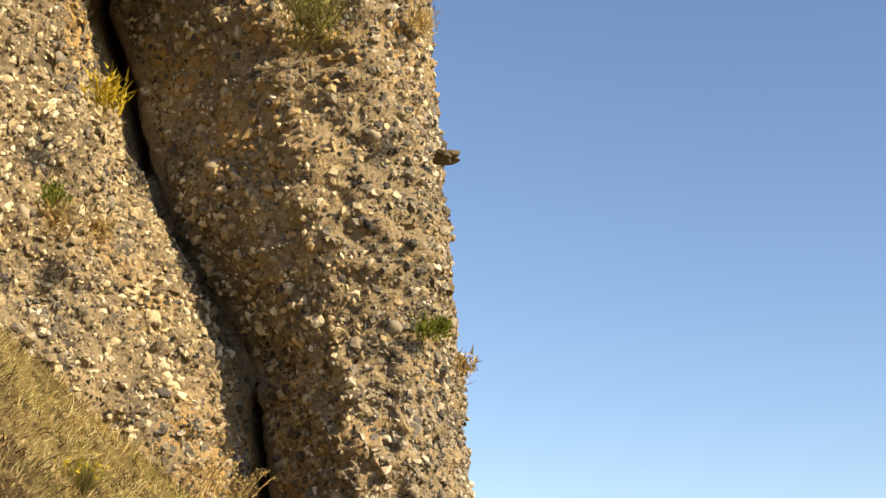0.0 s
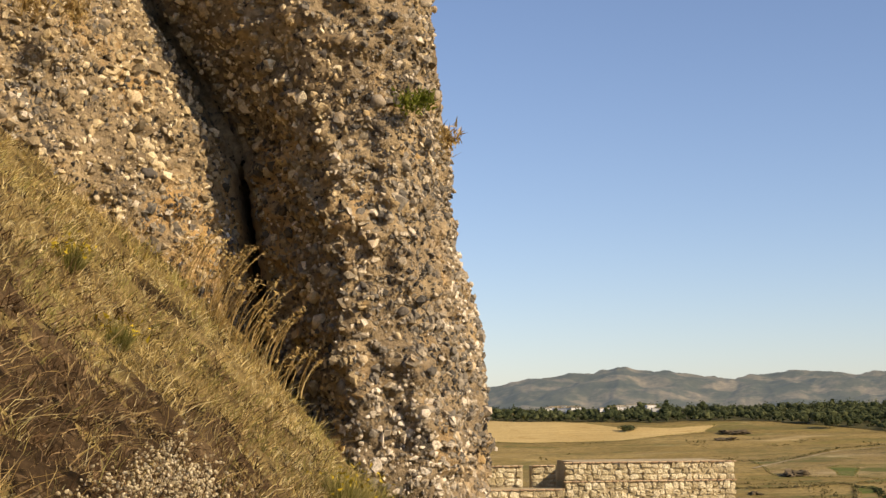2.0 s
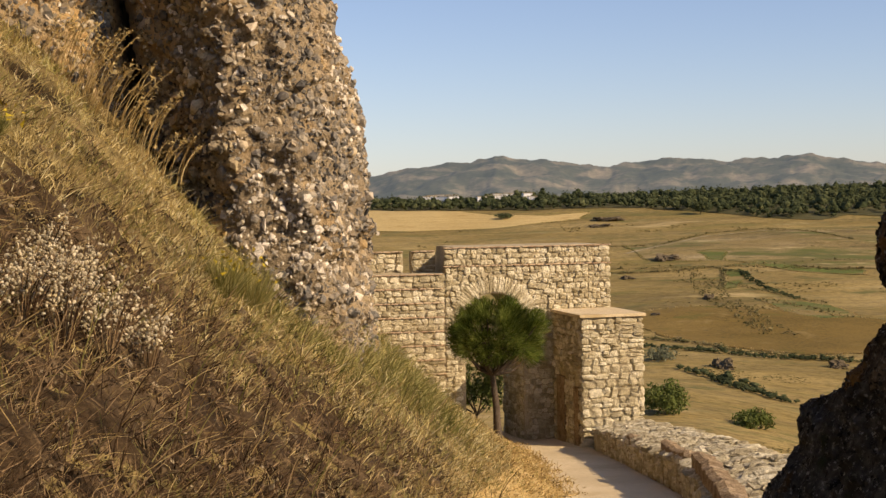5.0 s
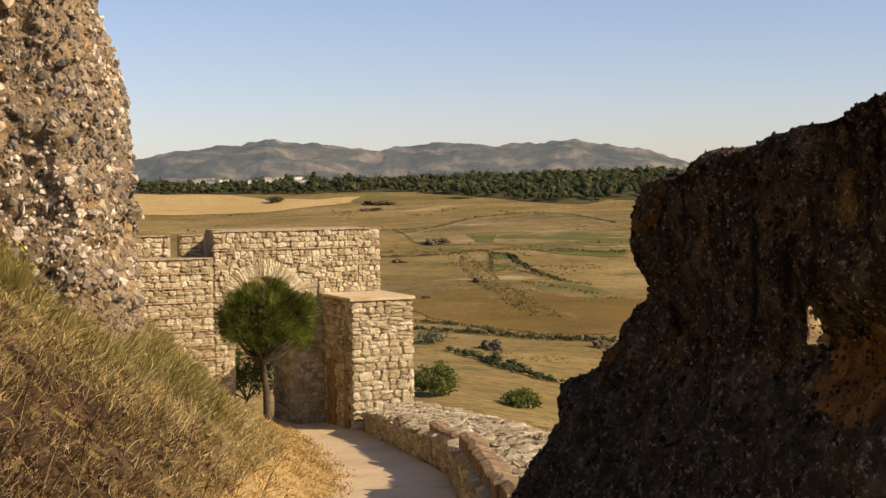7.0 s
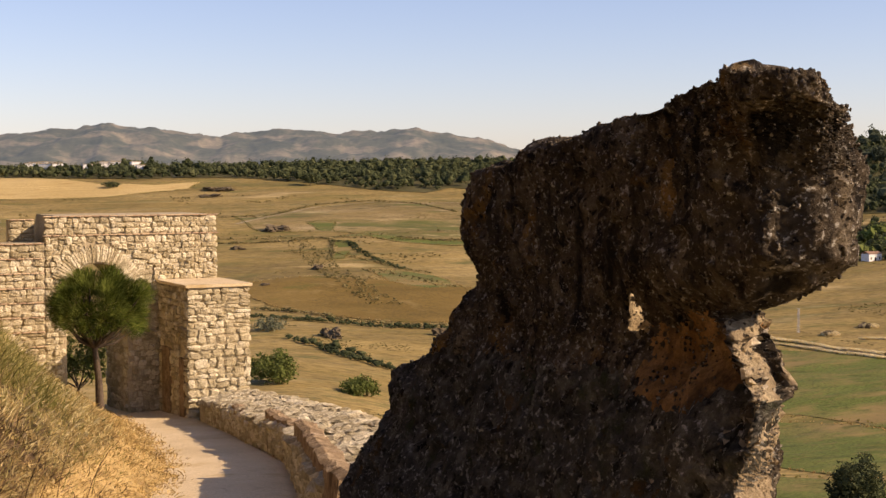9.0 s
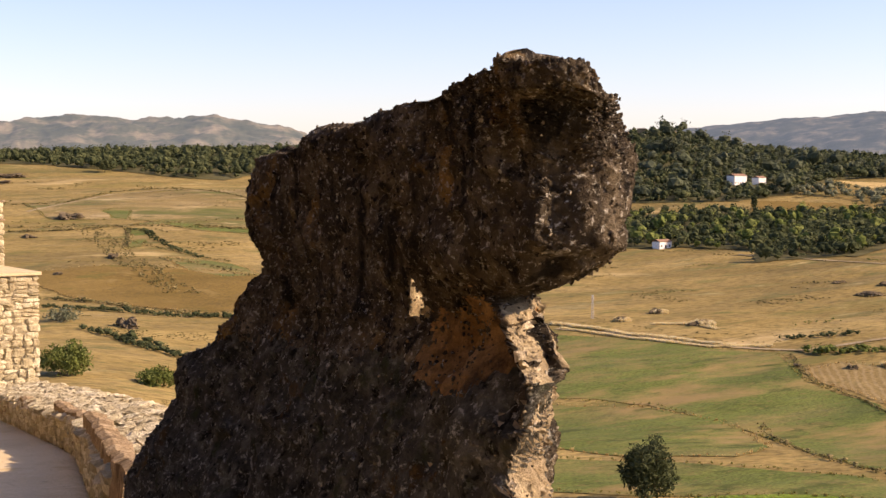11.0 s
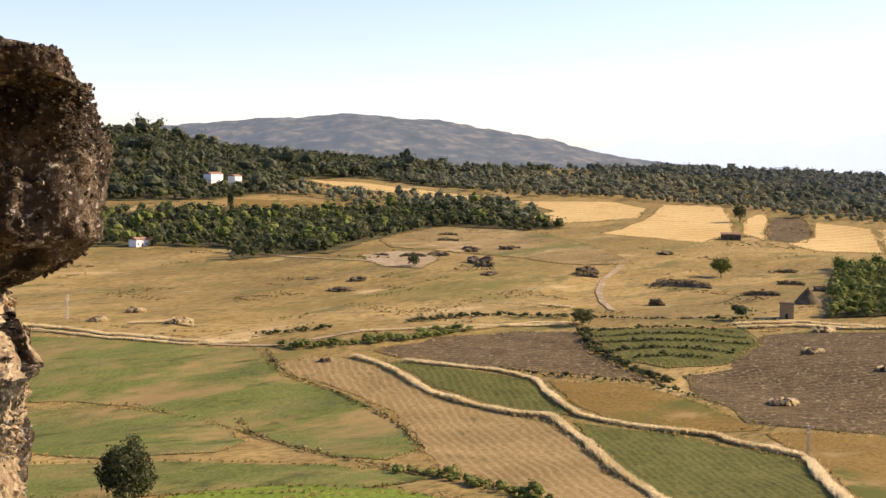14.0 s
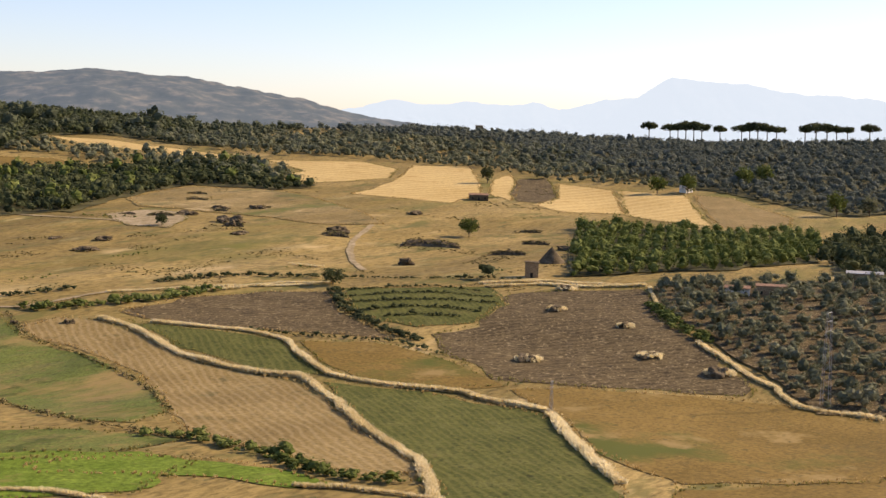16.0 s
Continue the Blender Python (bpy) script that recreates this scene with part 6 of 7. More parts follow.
house("barn", 517, 701, 10, 10, 6, 4.0, 1.2, "small white barn at the edge of the trees")
house("hut", 528, 288, -62, 5.5, 5.0, 6.2, 0.3, "small square grey stone hut beside the lane", "rubble", 1, "boulder")
house("barn", 814, 485, -55, 12, 6, 3.5, 1.0, "low dark barn below golden fields", "boulder", 3)
house("farmhouse", 954, 401, -15, 7, 6, 5.0, 1.2, "small white house under the woods", windows=2)
house("barn", 522, 197, -70, 9, 6, 3.2, 0.8, "half-hidden white shed in the olive grove")
house("ruin", 528, 186, -70, 11, 6, 4.0, 0.6, "stone ruin in the olive grove", "rubble", 3)
house("barn", 592, 170, -70, 14, 7, 3.8, 0.8, "long low shed above the olive grove", "rubble", 4, "metal")
house("watchtower", 922, 1289, -35, 9, 9, 10, 0.5, "ruined square stone tower on a hill", "rubble", 1, "boulder")
house("watchtower", 1361, 813, -60, 8, 8, 10, 0.5, "ruined square stone tower on the ridge", "rubble", 2, "boulder")
town = random.Random(3)
for k in range(17):
    turn = town.choice((town.uniform(3.9, 5.6), town.uniform(6.4, 8.6)))
    rad = town.uniform(1470, 1500)
    house("town_house", rad * math.sin(radians(turn)), rad * math.cos(radians(turn)), town.uniform(-25, 15), town.uniform(7, 13), 8, town.uniform(6.5, 9.5), 0.5, "white town house at the foot of the mountains", windows=3, roof="lane")

cone = tagged(new("conical_hut"), "dark conical thatched hut roof beside the stone hut", "hut")
cone.location = (579, 306, float(land(579, 306)))
ca, ch = np.meshgrid(np.linspace(0, 2 * np.pi, 28, endpoint=False), np.linspace(0, 1, 10), indexing="ij")
cr_ = 6.4 * (1.02 - ch) * (1 + 0.08 * fractal(np.cos(ca) * 3, np.sin(ca) * 3, ch * 4, 3))
solid("thatch", np.stack([cr_ * np.cos(ca), cr_ * np.sin(ca), 7.4 * ch - 0.3], -1).transpose(1, 0, 2).reshape(-1, 3), grid_faces(10, 28, True), MAT["boulder"], cone)


def pylon(x, y, tall, label):
    """A slender lattice pole with crossarms."""
    root = tagged(new("pylon"), label, "pylon")
    root.location = (x, y, float(land(x, y)))
    w = tall * 0.045
    for sx in (-1, 1):
        for sy in (-1, 1):
            v, f = limb([(sx * w, sy * w, -0.5), (sx * w * 0.5, sy * w * 0.5, tall)], [0.07, 0.05], 4)
            solid("leg", v, f, MAT["metal"], root)
    n = 9
    pieces = []
    for k in range(n):
        z0, z1 = tall * k / n, tall * (k + 1) / n
        a, b = w * (1 - 0.5 * k / n), w * (1 - 0.5 * (k + 1) / n)
        s = 1 if k % 2 else -1
        pieces += [limb([(-s * a, -a, z0), (s * b, -b, z1)], [0.04, 0.04], 4), limb([(-a, s * a, z0), (-b, -s * b, z1)], [0.04, 0.04], 4)]
    v, f = joined(pieces)
    solid("bracing", v, f, MAT["metal"], root)
    for z in (0.8, 0.9, 0.99):
        v, f = limb([(-tall * 0.09, 0, tall * z), (tall * 0.09, 0, tall * z)], [0.07, 0.07], 4)
        solid("crossarm", v, f, MAT["metal"], root)


pylon(332, 174, 9.0, "slender steel lattice power pole in the fields")
pylon(394, 122, 26.0, "tall steel lattice pylon in the olive grove")
pylon(327, 489, 9.5, "steel power pole beside the farm track")

# ---- masonry of the gate ----
STONES = [cut_stone(k) for k in range(14)]
for me in STONES:
    me.materials.append(MAT["stone"])
BRICK = cut_stone(77)
BRICK.materials.append(MAT["brick"])
mason = random.Random(5)


def piece(name, me, parent, m):
    ob = new(name, me)
    ob.parent = parent
    ob.matrix_local = m
    return ob


def masonry(parent, spot, length, low, top, deep, skip=None, rows=(0.17, 0.29), sizes=(0.2, 0.45)):
    """Courses of rough stones on an upright face. spot(u, z, out): a pose on the face."""
    z = low
    while z < top - 0.08:
        h = min(mason.uniform(*rows), top - z)
        if top - z - h < 0.12:
            h = top - z
        u = 0.0
        while u < length - 0.05:
            w = mason.uniform(*sizes)
            if length - u - w < 0.16:
                w = length - u
            if not (skip and skip(u + w / 2, z + h / 2)):
                split = mason.uniform(0.35, 0.65) if h > 0.19 and mason.random() < 0.4 else 1.0
                for low_, part_h in ((0.0, split), (split, 1.0 - split)):
                    if part_h > 0.05:
                        m = spot(u + w / 2, z + h * (low_ + part_h / 2) + mason.uniform(-0.03, 0.03), mason.uniform(-0.03, 0.04))
                        piece("stone", mason.choice(STONES), parent, m @ pose(0, 0, 0, 0, mason.uniform(-11, 11), 0) @ Matrix.Diagonal((w * mason.uniform(0.86, 1.06), deep, h * part_h * mason.uniform(0.86, 1.06), 1)))
            u += w
        z += h


def in_arch(u, z):
    x = u - 3.6
    return math.hypot(x - ARCH_X, z - ARCH_Z) < ARCH_R + (0.58 if z > ARCH_Z + 0.5 else 0.16) if z > ARCH_Z else abs(x - ARCH_X) < ARCH_R + 0.1


masonry(gate, lambda u, z, o: pose(u - 3.6, 3.06 - o, z), 5.64, -6.2, -0.16, 0.11, lambda u, z: in_arch(u, z) or (u > 3.8 and z < -1.9), (0.13, 0.22), (0.13, 0.3))
masonry(gate, lambda u, z, o: pose(u - 3.6, 3.06 - o, z), 5.64, -0.08, 0.44, 0.1, None, (0.13, 0.19), (0.13, 0.3))
masonry(gate, lambda u, z, o: pose(ARCH_X + ARCH_R + o, 3.1 + u, z, 0, 0, 90), 2.4, -6.2, -1.8, 0.12)
for k in range(12):
    masonry(gate, lambda u, z, o: pose(u - 8.6, 3.06 - o, z), 4.98, -5.9 + 0.46 * k + 0.05, -5.9 + 0.46 * (k + 1), 0.1, None, (0.17, 0.2), (0.18, 0.42))
masonry(gate, lambda u, z, o: pose(u - 8.6, 4.4 - o, z), 3.9, -0.3, 0.3, 0.14)
masonry(gate, lambda u, z, o: pose(u - 4.4, 4.4 - o, z), 0.78, -0.3, 0.3, 0.14)


def brick_course(x0, x1, y, z, parent):
    """A projecting course of thin bricks."""
    x = x0
    while x < x1 - 0.05:
        w = min(mason.uniform(0.24, 0.3), x1 - x)
        piece("brick", BRICK, parent, pose(x + w / 2, y + mason.uniform(-0.01, 0.01), z) @ Matrix.Diagonal((w * 0.98, 0.15, 0.045, 1)))
        x += w


brick_course(-3.65, 2.08, 3.05, 0.48, gate)
brick_course(-3.65, 2.08, 3.05, -0.12, gate)
for k in range(5, 13):
    brick_course(-8.6, -3.62, 3.05, -5.9 + 0.46 * k + 0.02, gate)
brick_course(-8.6, -4.7, 4.38, 0.36, gate)
brick_course(-4.4, -3.62, 4.38, 0.36, gate)
for k in range(36):
    a = radians(22 + 136 * (k + 0.5) / 36)
    rad = ARCH_R + 0.31
    piece("voussoir", mason.choice(STONES), gate, pose(ARCH_X + rad * math.cos(a), 3.03, ARCH_Z + rad * math.sin(a), 0, 90 - math.degrees(a), 0) @ Matrix.Diagonal((mason.uniform(0.1, 0.125), 0.13, mason.uniform(0.46, 0.55), 1)))

# ---- the bastion's faces, niches and flat top ----
masonry(bastion, lambda u, z, o: pose(u, 0.06 - o, z), 2.05, -6.3, -1.72, 0.13, None, (0.19, 0.33), (0.2, 0.48))
masonry(bastion, lambda u, z, o: pose(0.06 - o, u + 0.1, z, 0, 0, 90), 2.9, -6.3, -1.72, 0.14, lambda u, z: z < -3.6 and (0.25 < u < 0.75 or 1.7 < u < 2.5), (0.18, 0.3), (0.2, 0.4))
block("top_slab", -0.06, 2.1, -0.06, 3.04, -1.69, -1.6, MAT["path"], bastion, label="pale worn mortar top")
block("niche", -0.02, 0.07, 0.36, 0.84, -6.2, -3.9, MAT["rubble"], bastion, label="dark narrow niche")
block("niche", -0.02, 0.07, 1.82, 2.58, -6.2, -3.7, MAT["rubble"], bastion, label="dark narrow niche")

# ---- the low wall down the slope ----
low_wall = tagged(new("boundary_wall"), "broad low stone wall stepping down beside the footpath", "wall")
ys = np.arange(15.0, 44.6, 0.12)
w0 = wall_x(ys)
zt = path_z(ys)
bump_l, bump_r = 0.08 * fractal(ys / 0.5, ys * 0 + 1, 0, 3), 0.1 * fractal(ys / 0.5, ys * 0 + 5, 0, 3)
rows = np.stack([np.stack([w0 + bump_l, ys, zt - 0.8], 1), np.stack([w0 + bump_l * 0.6, ys, zt + 0.68 + 0.4 * bump_r], 1), np.stack([w0 + 0.8, ys, zt + 0.8 + 0.3 * bump_l], 1),
                 np.stack([w0 + 1.6 + bump_r, ys, zt + 0.92 + 0.4 * bump_l], 1), np.stack([w0 + 1.75 + bump_r, ys, zt - 2.2], 1)], 1)
solid("body", rows.reshape(-1, 3), grid_faces(len(ys), 5)[:, ::-1], MAT["mortar"], low_wall, flat=False)
for k in range(620):
    y = 15.5 + 28.6 * ((k * 0.618034) % 1.0)
    u = 0.02 + 1.5 * mason.random() ** 1.4
    s = mason.uniform(0.22, 0.55)
    piece("cap_stone", mason.choice(STONES), low_wall, pose(float(wall_x(y)) + u, y, float(path_z(y)) + 0.7 + 0.14 * u, mason.uniform(-7, 7) - 5, mason.uniform(-8, 8), mason.uniform(0, 180)) @ Matrix.Diagonal((s, s * mason.uniform(0.6, 0.9), 0.16, 1)))
for near_y, far_y, low, peak in ((13.5, 24.4, 0.9, 1.08), (24.5, 31.3, 0.66, 0.96), (31.4, 37.1, 0.6, 0.86), (37.2, 42.2, 0.5, 0.7)):
    # a length of parapet that climbs to a broken end
    bm = bmesh.new()
    pts = []
    steps = int((far_y - near_y) / 0.13)
    for k in range(steps + 1):
        t = k / steps
        y = near_y + (far_y - near_y) * t
        base, x = float(path_z(y)), float(wall_x(y))
        ztop = base + low + (peak - low) * t + 0.07 * float(fractal(y / 0.35, near_y, 0.0, 3)) + mason.uniform(-0.025, 0.025)
        pts.append([bm.verts.new((x + dx + 0.05 * float(fractal(y / 0.3, zz, 4.0, 3)), y + (0.12 * mason.random() if k == steps else 0), zz)) for dx, zz in
                    ((-0.06, base - 0.2), (-0.08, base + 0.25), (-0.06, base + 0.55), (-0.03, ztop - 0.04), (0.08, ztop), (0.3, ztop - 0.06 + mason.uniform(-0.03, 0.03)), (0.4, base + 0.4))])
    for a, b in zip(pts, pts[1:]):
        for k in range(6):
            bm.faces.new((a[k], b[k], b[k + 1], a[k + 1]))
    bm.faces.new(pts[0][::-1])
    bm.faces.new(pts[-1])
    bmesh.ops.recalc_face_normals(bm, faces=bm.faces[:])
    part("parapet", bm, MAT["rubble"], low_wall, "sloping rubble parapet with a broken end")

for k in range(290):
    # rubble on the face towards the path
    y = 16.0 + 26.0 * ((k * 0.618034) % 1.0)
    z = float(path_z(y)) + 0.06 + 0.6 * ((k * 0.7548777) % 1.0)
    piece("stone", mason.choice(STONES), low_wall, pose(float(wall_x(y)) - 0.05 + mason.uniform(-0.02, 0.02), y, z, mason.uniform(-12, 4), 0, 90 + mason.uniform(-12, 12)) @ Matrix.Diagonal((mason.uniform(0.18, 0.42), 0.14, mason.uniform(0.11, 0.22), 1)))

# ---- the pine before the gate ----
tree("pine_tree", 5.2, 42.6, 4.3, 3.5, 1.45, 36000, 0.034, MAT["needles"], "small round-crowned green pine before the arch", 14, 40, 1.0, float(land(4.95, 42.6)), -0.03, 0.23)
tree("bush", 5.6, 53.0, 2.6, 3.2, 0.1, 2500, 0.06, MAT["leaf_green"], "green bush seen through the arch", 15)

# ---- grass and weeds on the slope ----


def bank_places(n, near, far, t0, t1):
    """Places evenly spread over the slope as one looks up it."""
    a, r = np.radians(rng.uniform(t0, t1, n)), near * (far / near) ** rng.rand(n)
    x, y = r * np.sin(a), r * np.cos(a)
    left = path_x(y) - 1.0 - x
    return x, y, left, r


def blades(name, x, y, tall, wide, upright, material, label, category="grass", parent=None, lift=0.0):
    """Thin bent blades that point all ways; upright: how far they stand."""
    n = len(x)
    z = land(x, y) - 0.01 + lift
    d = rng.randn(n, 3)
    d /= np.linalg.norm(d, axis=1)[:, None]
    d[:, 2] = np.abs(d[:, 2]) * 0.6 + upright
    d[:, 0] += 0.12
    d /= np.linalg.norm(d, axis=1)[:, None]
    side = np.cross(d, rng.randn(n, 3))
    side *= (wide / (np.linalg.norm(side, axis=1) + 1e-9))[:, None]
    root = np.stack([x, y, z], 1)
    mid = root + d * (0.55 * tall)[:, None]
    tip = root + d * tall[:, None] + np.stack([0.2 * tall * rng.randn(n), 0.2 * tall * rng.randn(n), -0.25 * tall * rng.rand(n)], 1)
    v = np.stack([root - side, root + side, mid + 0.7 * side, mid - 0.7 * side, tip], 1).reshape(-1, 3)
    k = np.arange(n)[:, None] * 5
    f = np.concatenate([k + np.array([[0, 1, 2]]), k + np.array([[0, 2, 3]]), k + np.array([[3, 2, 4]])])
    return solid(name, v, f, material, parent, label=label, category=category, kind="stuff")


def tufted(x, y, r, count, wide):
    """Blades gathered in tufts: places round each middle, and a size for each tuft."""
    k = np.repeat(np.arange(len(x)), count)
    d, a = wide * np.sqrt(rng.rand(len(k))), rng.rand(len(k)) * 6.283
    return x[k] + d * np.cos(a), y[k] + d * np.sin(a), r[k], k


x, y, left, r = bank_places(36000, 4.2, 46, -24, 12)
patch = value_noise(x / 1.1, y / 1.1, 5.0)
bare = (1 - smooth(16.5, 20.5, y + 6.0 * fractal(x / 1.3, y / 1.3, 12.0, 3) + 1.6 * np.clip(left - 2.8, 0, 6))) * smooth(0.2, 0.8, left)
keep = (left > -0.1) & (y < 44) & (patch > 0.3 + 0.2 * bare) & (value_noise(x / 0.3, y / 0.3, 8.0) > 0.3) & (rng.rand(len(x)) < (smooth(0.0, 1.2, left) * 0.8 + 0.2) * (1 - 0.9 * bare))
x, y, left, r, patch, bare = x[keep], y[keep], left[keep], r[keep], patch[keep], bare[keep]
size = 0.135 * np.exp(0.5 * np.clip(rng.randn(len(x)), -1.5, 2.2)) * (0.5 + 0.9 * patch) * (0.55 + 0.45 * smooth(0.0, 1.5, left)) + 0.03
x, y, r, k = tufted(x, y, r, 10, 0.075)
blades("slope_grass", x, y, size[k] * rng.uniform(0.5, 1.15, len(x)), np.maximum(0.003, 0.00034 * r), 0.6, MAT["grass"], "dense dry straw-coloured grass in tufts on a steep slope")
# a close turf of fine short blades
x, y, left, r = bank_places(420000, 4.2, 46, -24, 12)
keep = (left > 0.0) & (y < 44.5) & (value_noise(x / 0.22, y / 0.22, 61.0) > 0.32) & (rng.rand(len(x)) < 0.35 + 0.65 * smooth(0.3, 0.6, value_noise(x / 0.9, y / 0.9, 62.0)))
x, y, r = x[keep], y[keep], r[keep]
n = len(x)
root_ = np.stack([x, y, land(x, y) + 0.03], 1)
lean_ = rng.randn(n, 3) * 0.55 + np.array([0.1, 0, 0.6])
tip_ = root_ + lean_ / np.linalg.norm(lean_, axis=1)[:, None] * (rng.uniform(0.05, 0.2, n) * (0.6 + 0.02 * r))[:, None]
wide_ = rng.randn(n, 3) * (np.maximum(0.0022, 0.00026 * r))[:, None]
high_ = grassed(x, y, 2.0 * rng.randn(n))
for some, tone, label in ((high_, "turf", "fine mixed dry turf, straw and olive, on a steep slope"), (~high_, "twig", "brown withered stubble and stems on a bank")):
    v = np.stack([root_ - wide_, root_ + wide_, tip_], 1)[some & (high_ | (rng.rand(n) < 0.26))].reshape(-1, 3)
    solid("turf", v, np.arange(len(v)).reshape(-1, 3), MAT[tone], label=label, category="grass", kind="stuff")
x, y, left, r = bank_places(9000, 9, 42, -20, 8)
keep = (left > 0.6) & (y < 44) & (rng.rand(len(x)) < 0.06 + 0.94 * smooth(17, 20.5, y + 1.6 * np.clip(left - 2.8, 0, 6)))
x, y, r = x[keep], y[keep], r[keep]
blades("tall_straw", x, y, rng.uniform(0.2, 0.5, len(x)), np.maximum(0.0025, 0.0003 * r), 0.9, MAT["straw"], "taller straw stalks standing over the grass")
x, y, left, r = bank_places(30000, 9, 42, -16, 8)
keep = (left > 0.4) & (y < 44) & (value_noise(x / 1.6, y / 1.6, 9.0) > 0.66) & (rng.rand(len(x)) < 0.08 + smooth(17, 20.5, y + 1.6 * np.clip(left - 2.8, 0, 6)))
x, y, r = x[keep], y[keep], r[keep]
blades("green_grass", x, y, rng.uniform(0.15, 0.4, len(x)), np.maximum(0.004, 0.0004 * r), 0.7, MAT["grass_green"], "clumps of taller green grass on the slope")
x, y, left, r = bank_places(9000, 4.2, 22, -22, 10)
keep = (left > 0.1) & (value_noise(x / 0.7, y / 0.7, 15.0) > 0.36)
x, y, r, k = tufted(x[keep], y[keep], r[keep], 7, 0.12)
blades("dead_weeds", x, y, rng.uniform(0.08, 0.42, len(x)), np.maximum(0.003, 0.0004 * r), 0.3, MAT["twig"], "tangle of dead brown weed stalks", "weeds")
x, y, left, r = bank_places(2600, 4.2, 20, -22, 10)
keep = (left > 0.1) & (value_noise(x / 0.9, y / 0.9, 35.0) > 0.5)
x, y, r, k = tufted(x[keep], y[keep], r[keep], 5, 0.2)
blades("fallen_stalks", x, y, rng.uniform(0.15, 0.5, len(x)), np.maximum(0.0022, 0.0003 * r), 0.02, MAT["straw"], "pale fallen stalks lying over bare earth", "weeds")
n = 36000
y = 3.5 * (46 / 3.5) ** rng.rand(n)
left = rng.uniform(-0.75, 1.1, n) + 0.35 * fractal(y / 1.3, y * 0 + 2.0, 0.0, 3)
x = path_x(y) - 1.0 - left
keep = rng.rand(n) < smooth(-0.75, -0.1, left) * (0.25 + 0.9 * value_noise(x / 0.5, y / 0.5, 21.0))
x, y = x[keep], y[keep]
blades("path_grass", x, y, rng.uniform(0.05, 0.16, len(x)), np.maximum(0.003, 0.0004 * y), 0.2, MAT["straw"], "short golden trampled grass beside the footpath", lift=0.12)
x, y, left, r = bank_places(9000, 4.2, 22, -22, 12)
keep = (left > 0.05) & (rng.rand(len(x)) < 1 - smooth(13.5, 18.5, y + 0.9 * np.clip(left - 3.2, 0, 6)) * 0.9)
x, y, r = x[keep], y[keep], r[keep]
s = 0.0011 * r * np.exp(0.5 * np.clip(rng.randn(len(x)), -1.5, 2.0))
v, f = strewn(shards(8, 90), rng, np.stack([x, y, land(x, y) + 0.05], 1), turns(rng, len(x)), s[:, None] * rng.uniform(0.6, 1.4, (len(x), 3)))
solid("clods", v, f, MAT["clod"], label="dark crumbled clods and small stones on the bank", category="earth", kind="stuff")
# reedy green grass at the cliff foot and above the path
for spots, name_, label in ((((0.2, 22.4), (0.9, 24.2), (1.3, 25.4), (1.9, 27.0), (-0.4, 21.5), (1.6, 24.6)), "reed_grass", "soft clump of long green grass at the cliff foot"),
                            (((2.0, 34.7), (1.3, 33.8), (1.8, 27.2)), "reed_grass", "soft clump of tall green shoots above the path")):
    for cx_, cy_ in spots:
        n = 420
        x, y = cx_ + 0.42 * rng.randn(n), cy_ + 0.55 * rng.randn(n)
        blades(name_, x, y, rng.uniform(0.2, 0.75, n), np.full(n, 0.008), 0.7, MAT["grass_green"], label)

# ---- single weeds on the slope and plants on the cliff ----


def plume_grass(x, y, stalks, tall, lean, label, seed):
    """A clump of tall grass with feathery heads that bend over."""
    r = np.random.RandomState(seed)
    root = tagged(new("plume_grass"), label, "grass")
    root.location = (x, y, float(land(x, y)))
    stems, heads = [], []
    for k in range(stalks):
        a, h, l = lean + r.uniform(-0.7, 0.7), tall * r.uniform(0.6, 1.05), r.uniform(0.25, 0.6)
        bx, by = r.uniform(-0.35, 0.35, 2)
        c = [np.array([bx + math.cos(a) * l * h * t ** 1.7, by + math.sin(a) * l * h * t ** 1.7, h * (t - 0.1 * t ** 3)]) for t in np.linspace(0, 1, 6)]
        stems.append(limb(c, [0.006] * 5 + [0.003], 4))
        d = c[-1] - c[-2]
        for j in range(10):
            q = c[-1] + d * (j / 9 - 0.6) * 1.3
            w = 0.02 * math.sin(math.pi * (j + 1) / 11)
            heads.append((q + r.randn(3, 3) * (w + 0.008), np.array([[0, 1, 2]])))
    v, f = joined(stems)
    solid("stem", v, f, MAT["straw"], root, kind="stuff")
    v, f = joined(heads)
    solid("seed_head", v, f, MAT["straw"], root, kind="stuff")


for k, (x, y, n, tall) in enumerate(((-3.6, 23.3, 30, 1.15), (-3.2, 23.0, 30, 1.1), (-2.8, 23.0, 26, 1.0), (-2.4, 23.1, 22, 0.9), (-4.0, 23.4, 20, 1.0))):
    plume_grass(x, y, n, tall, -0.3, "tall feathery dry grass bending at the cliff foot", 60 + k)


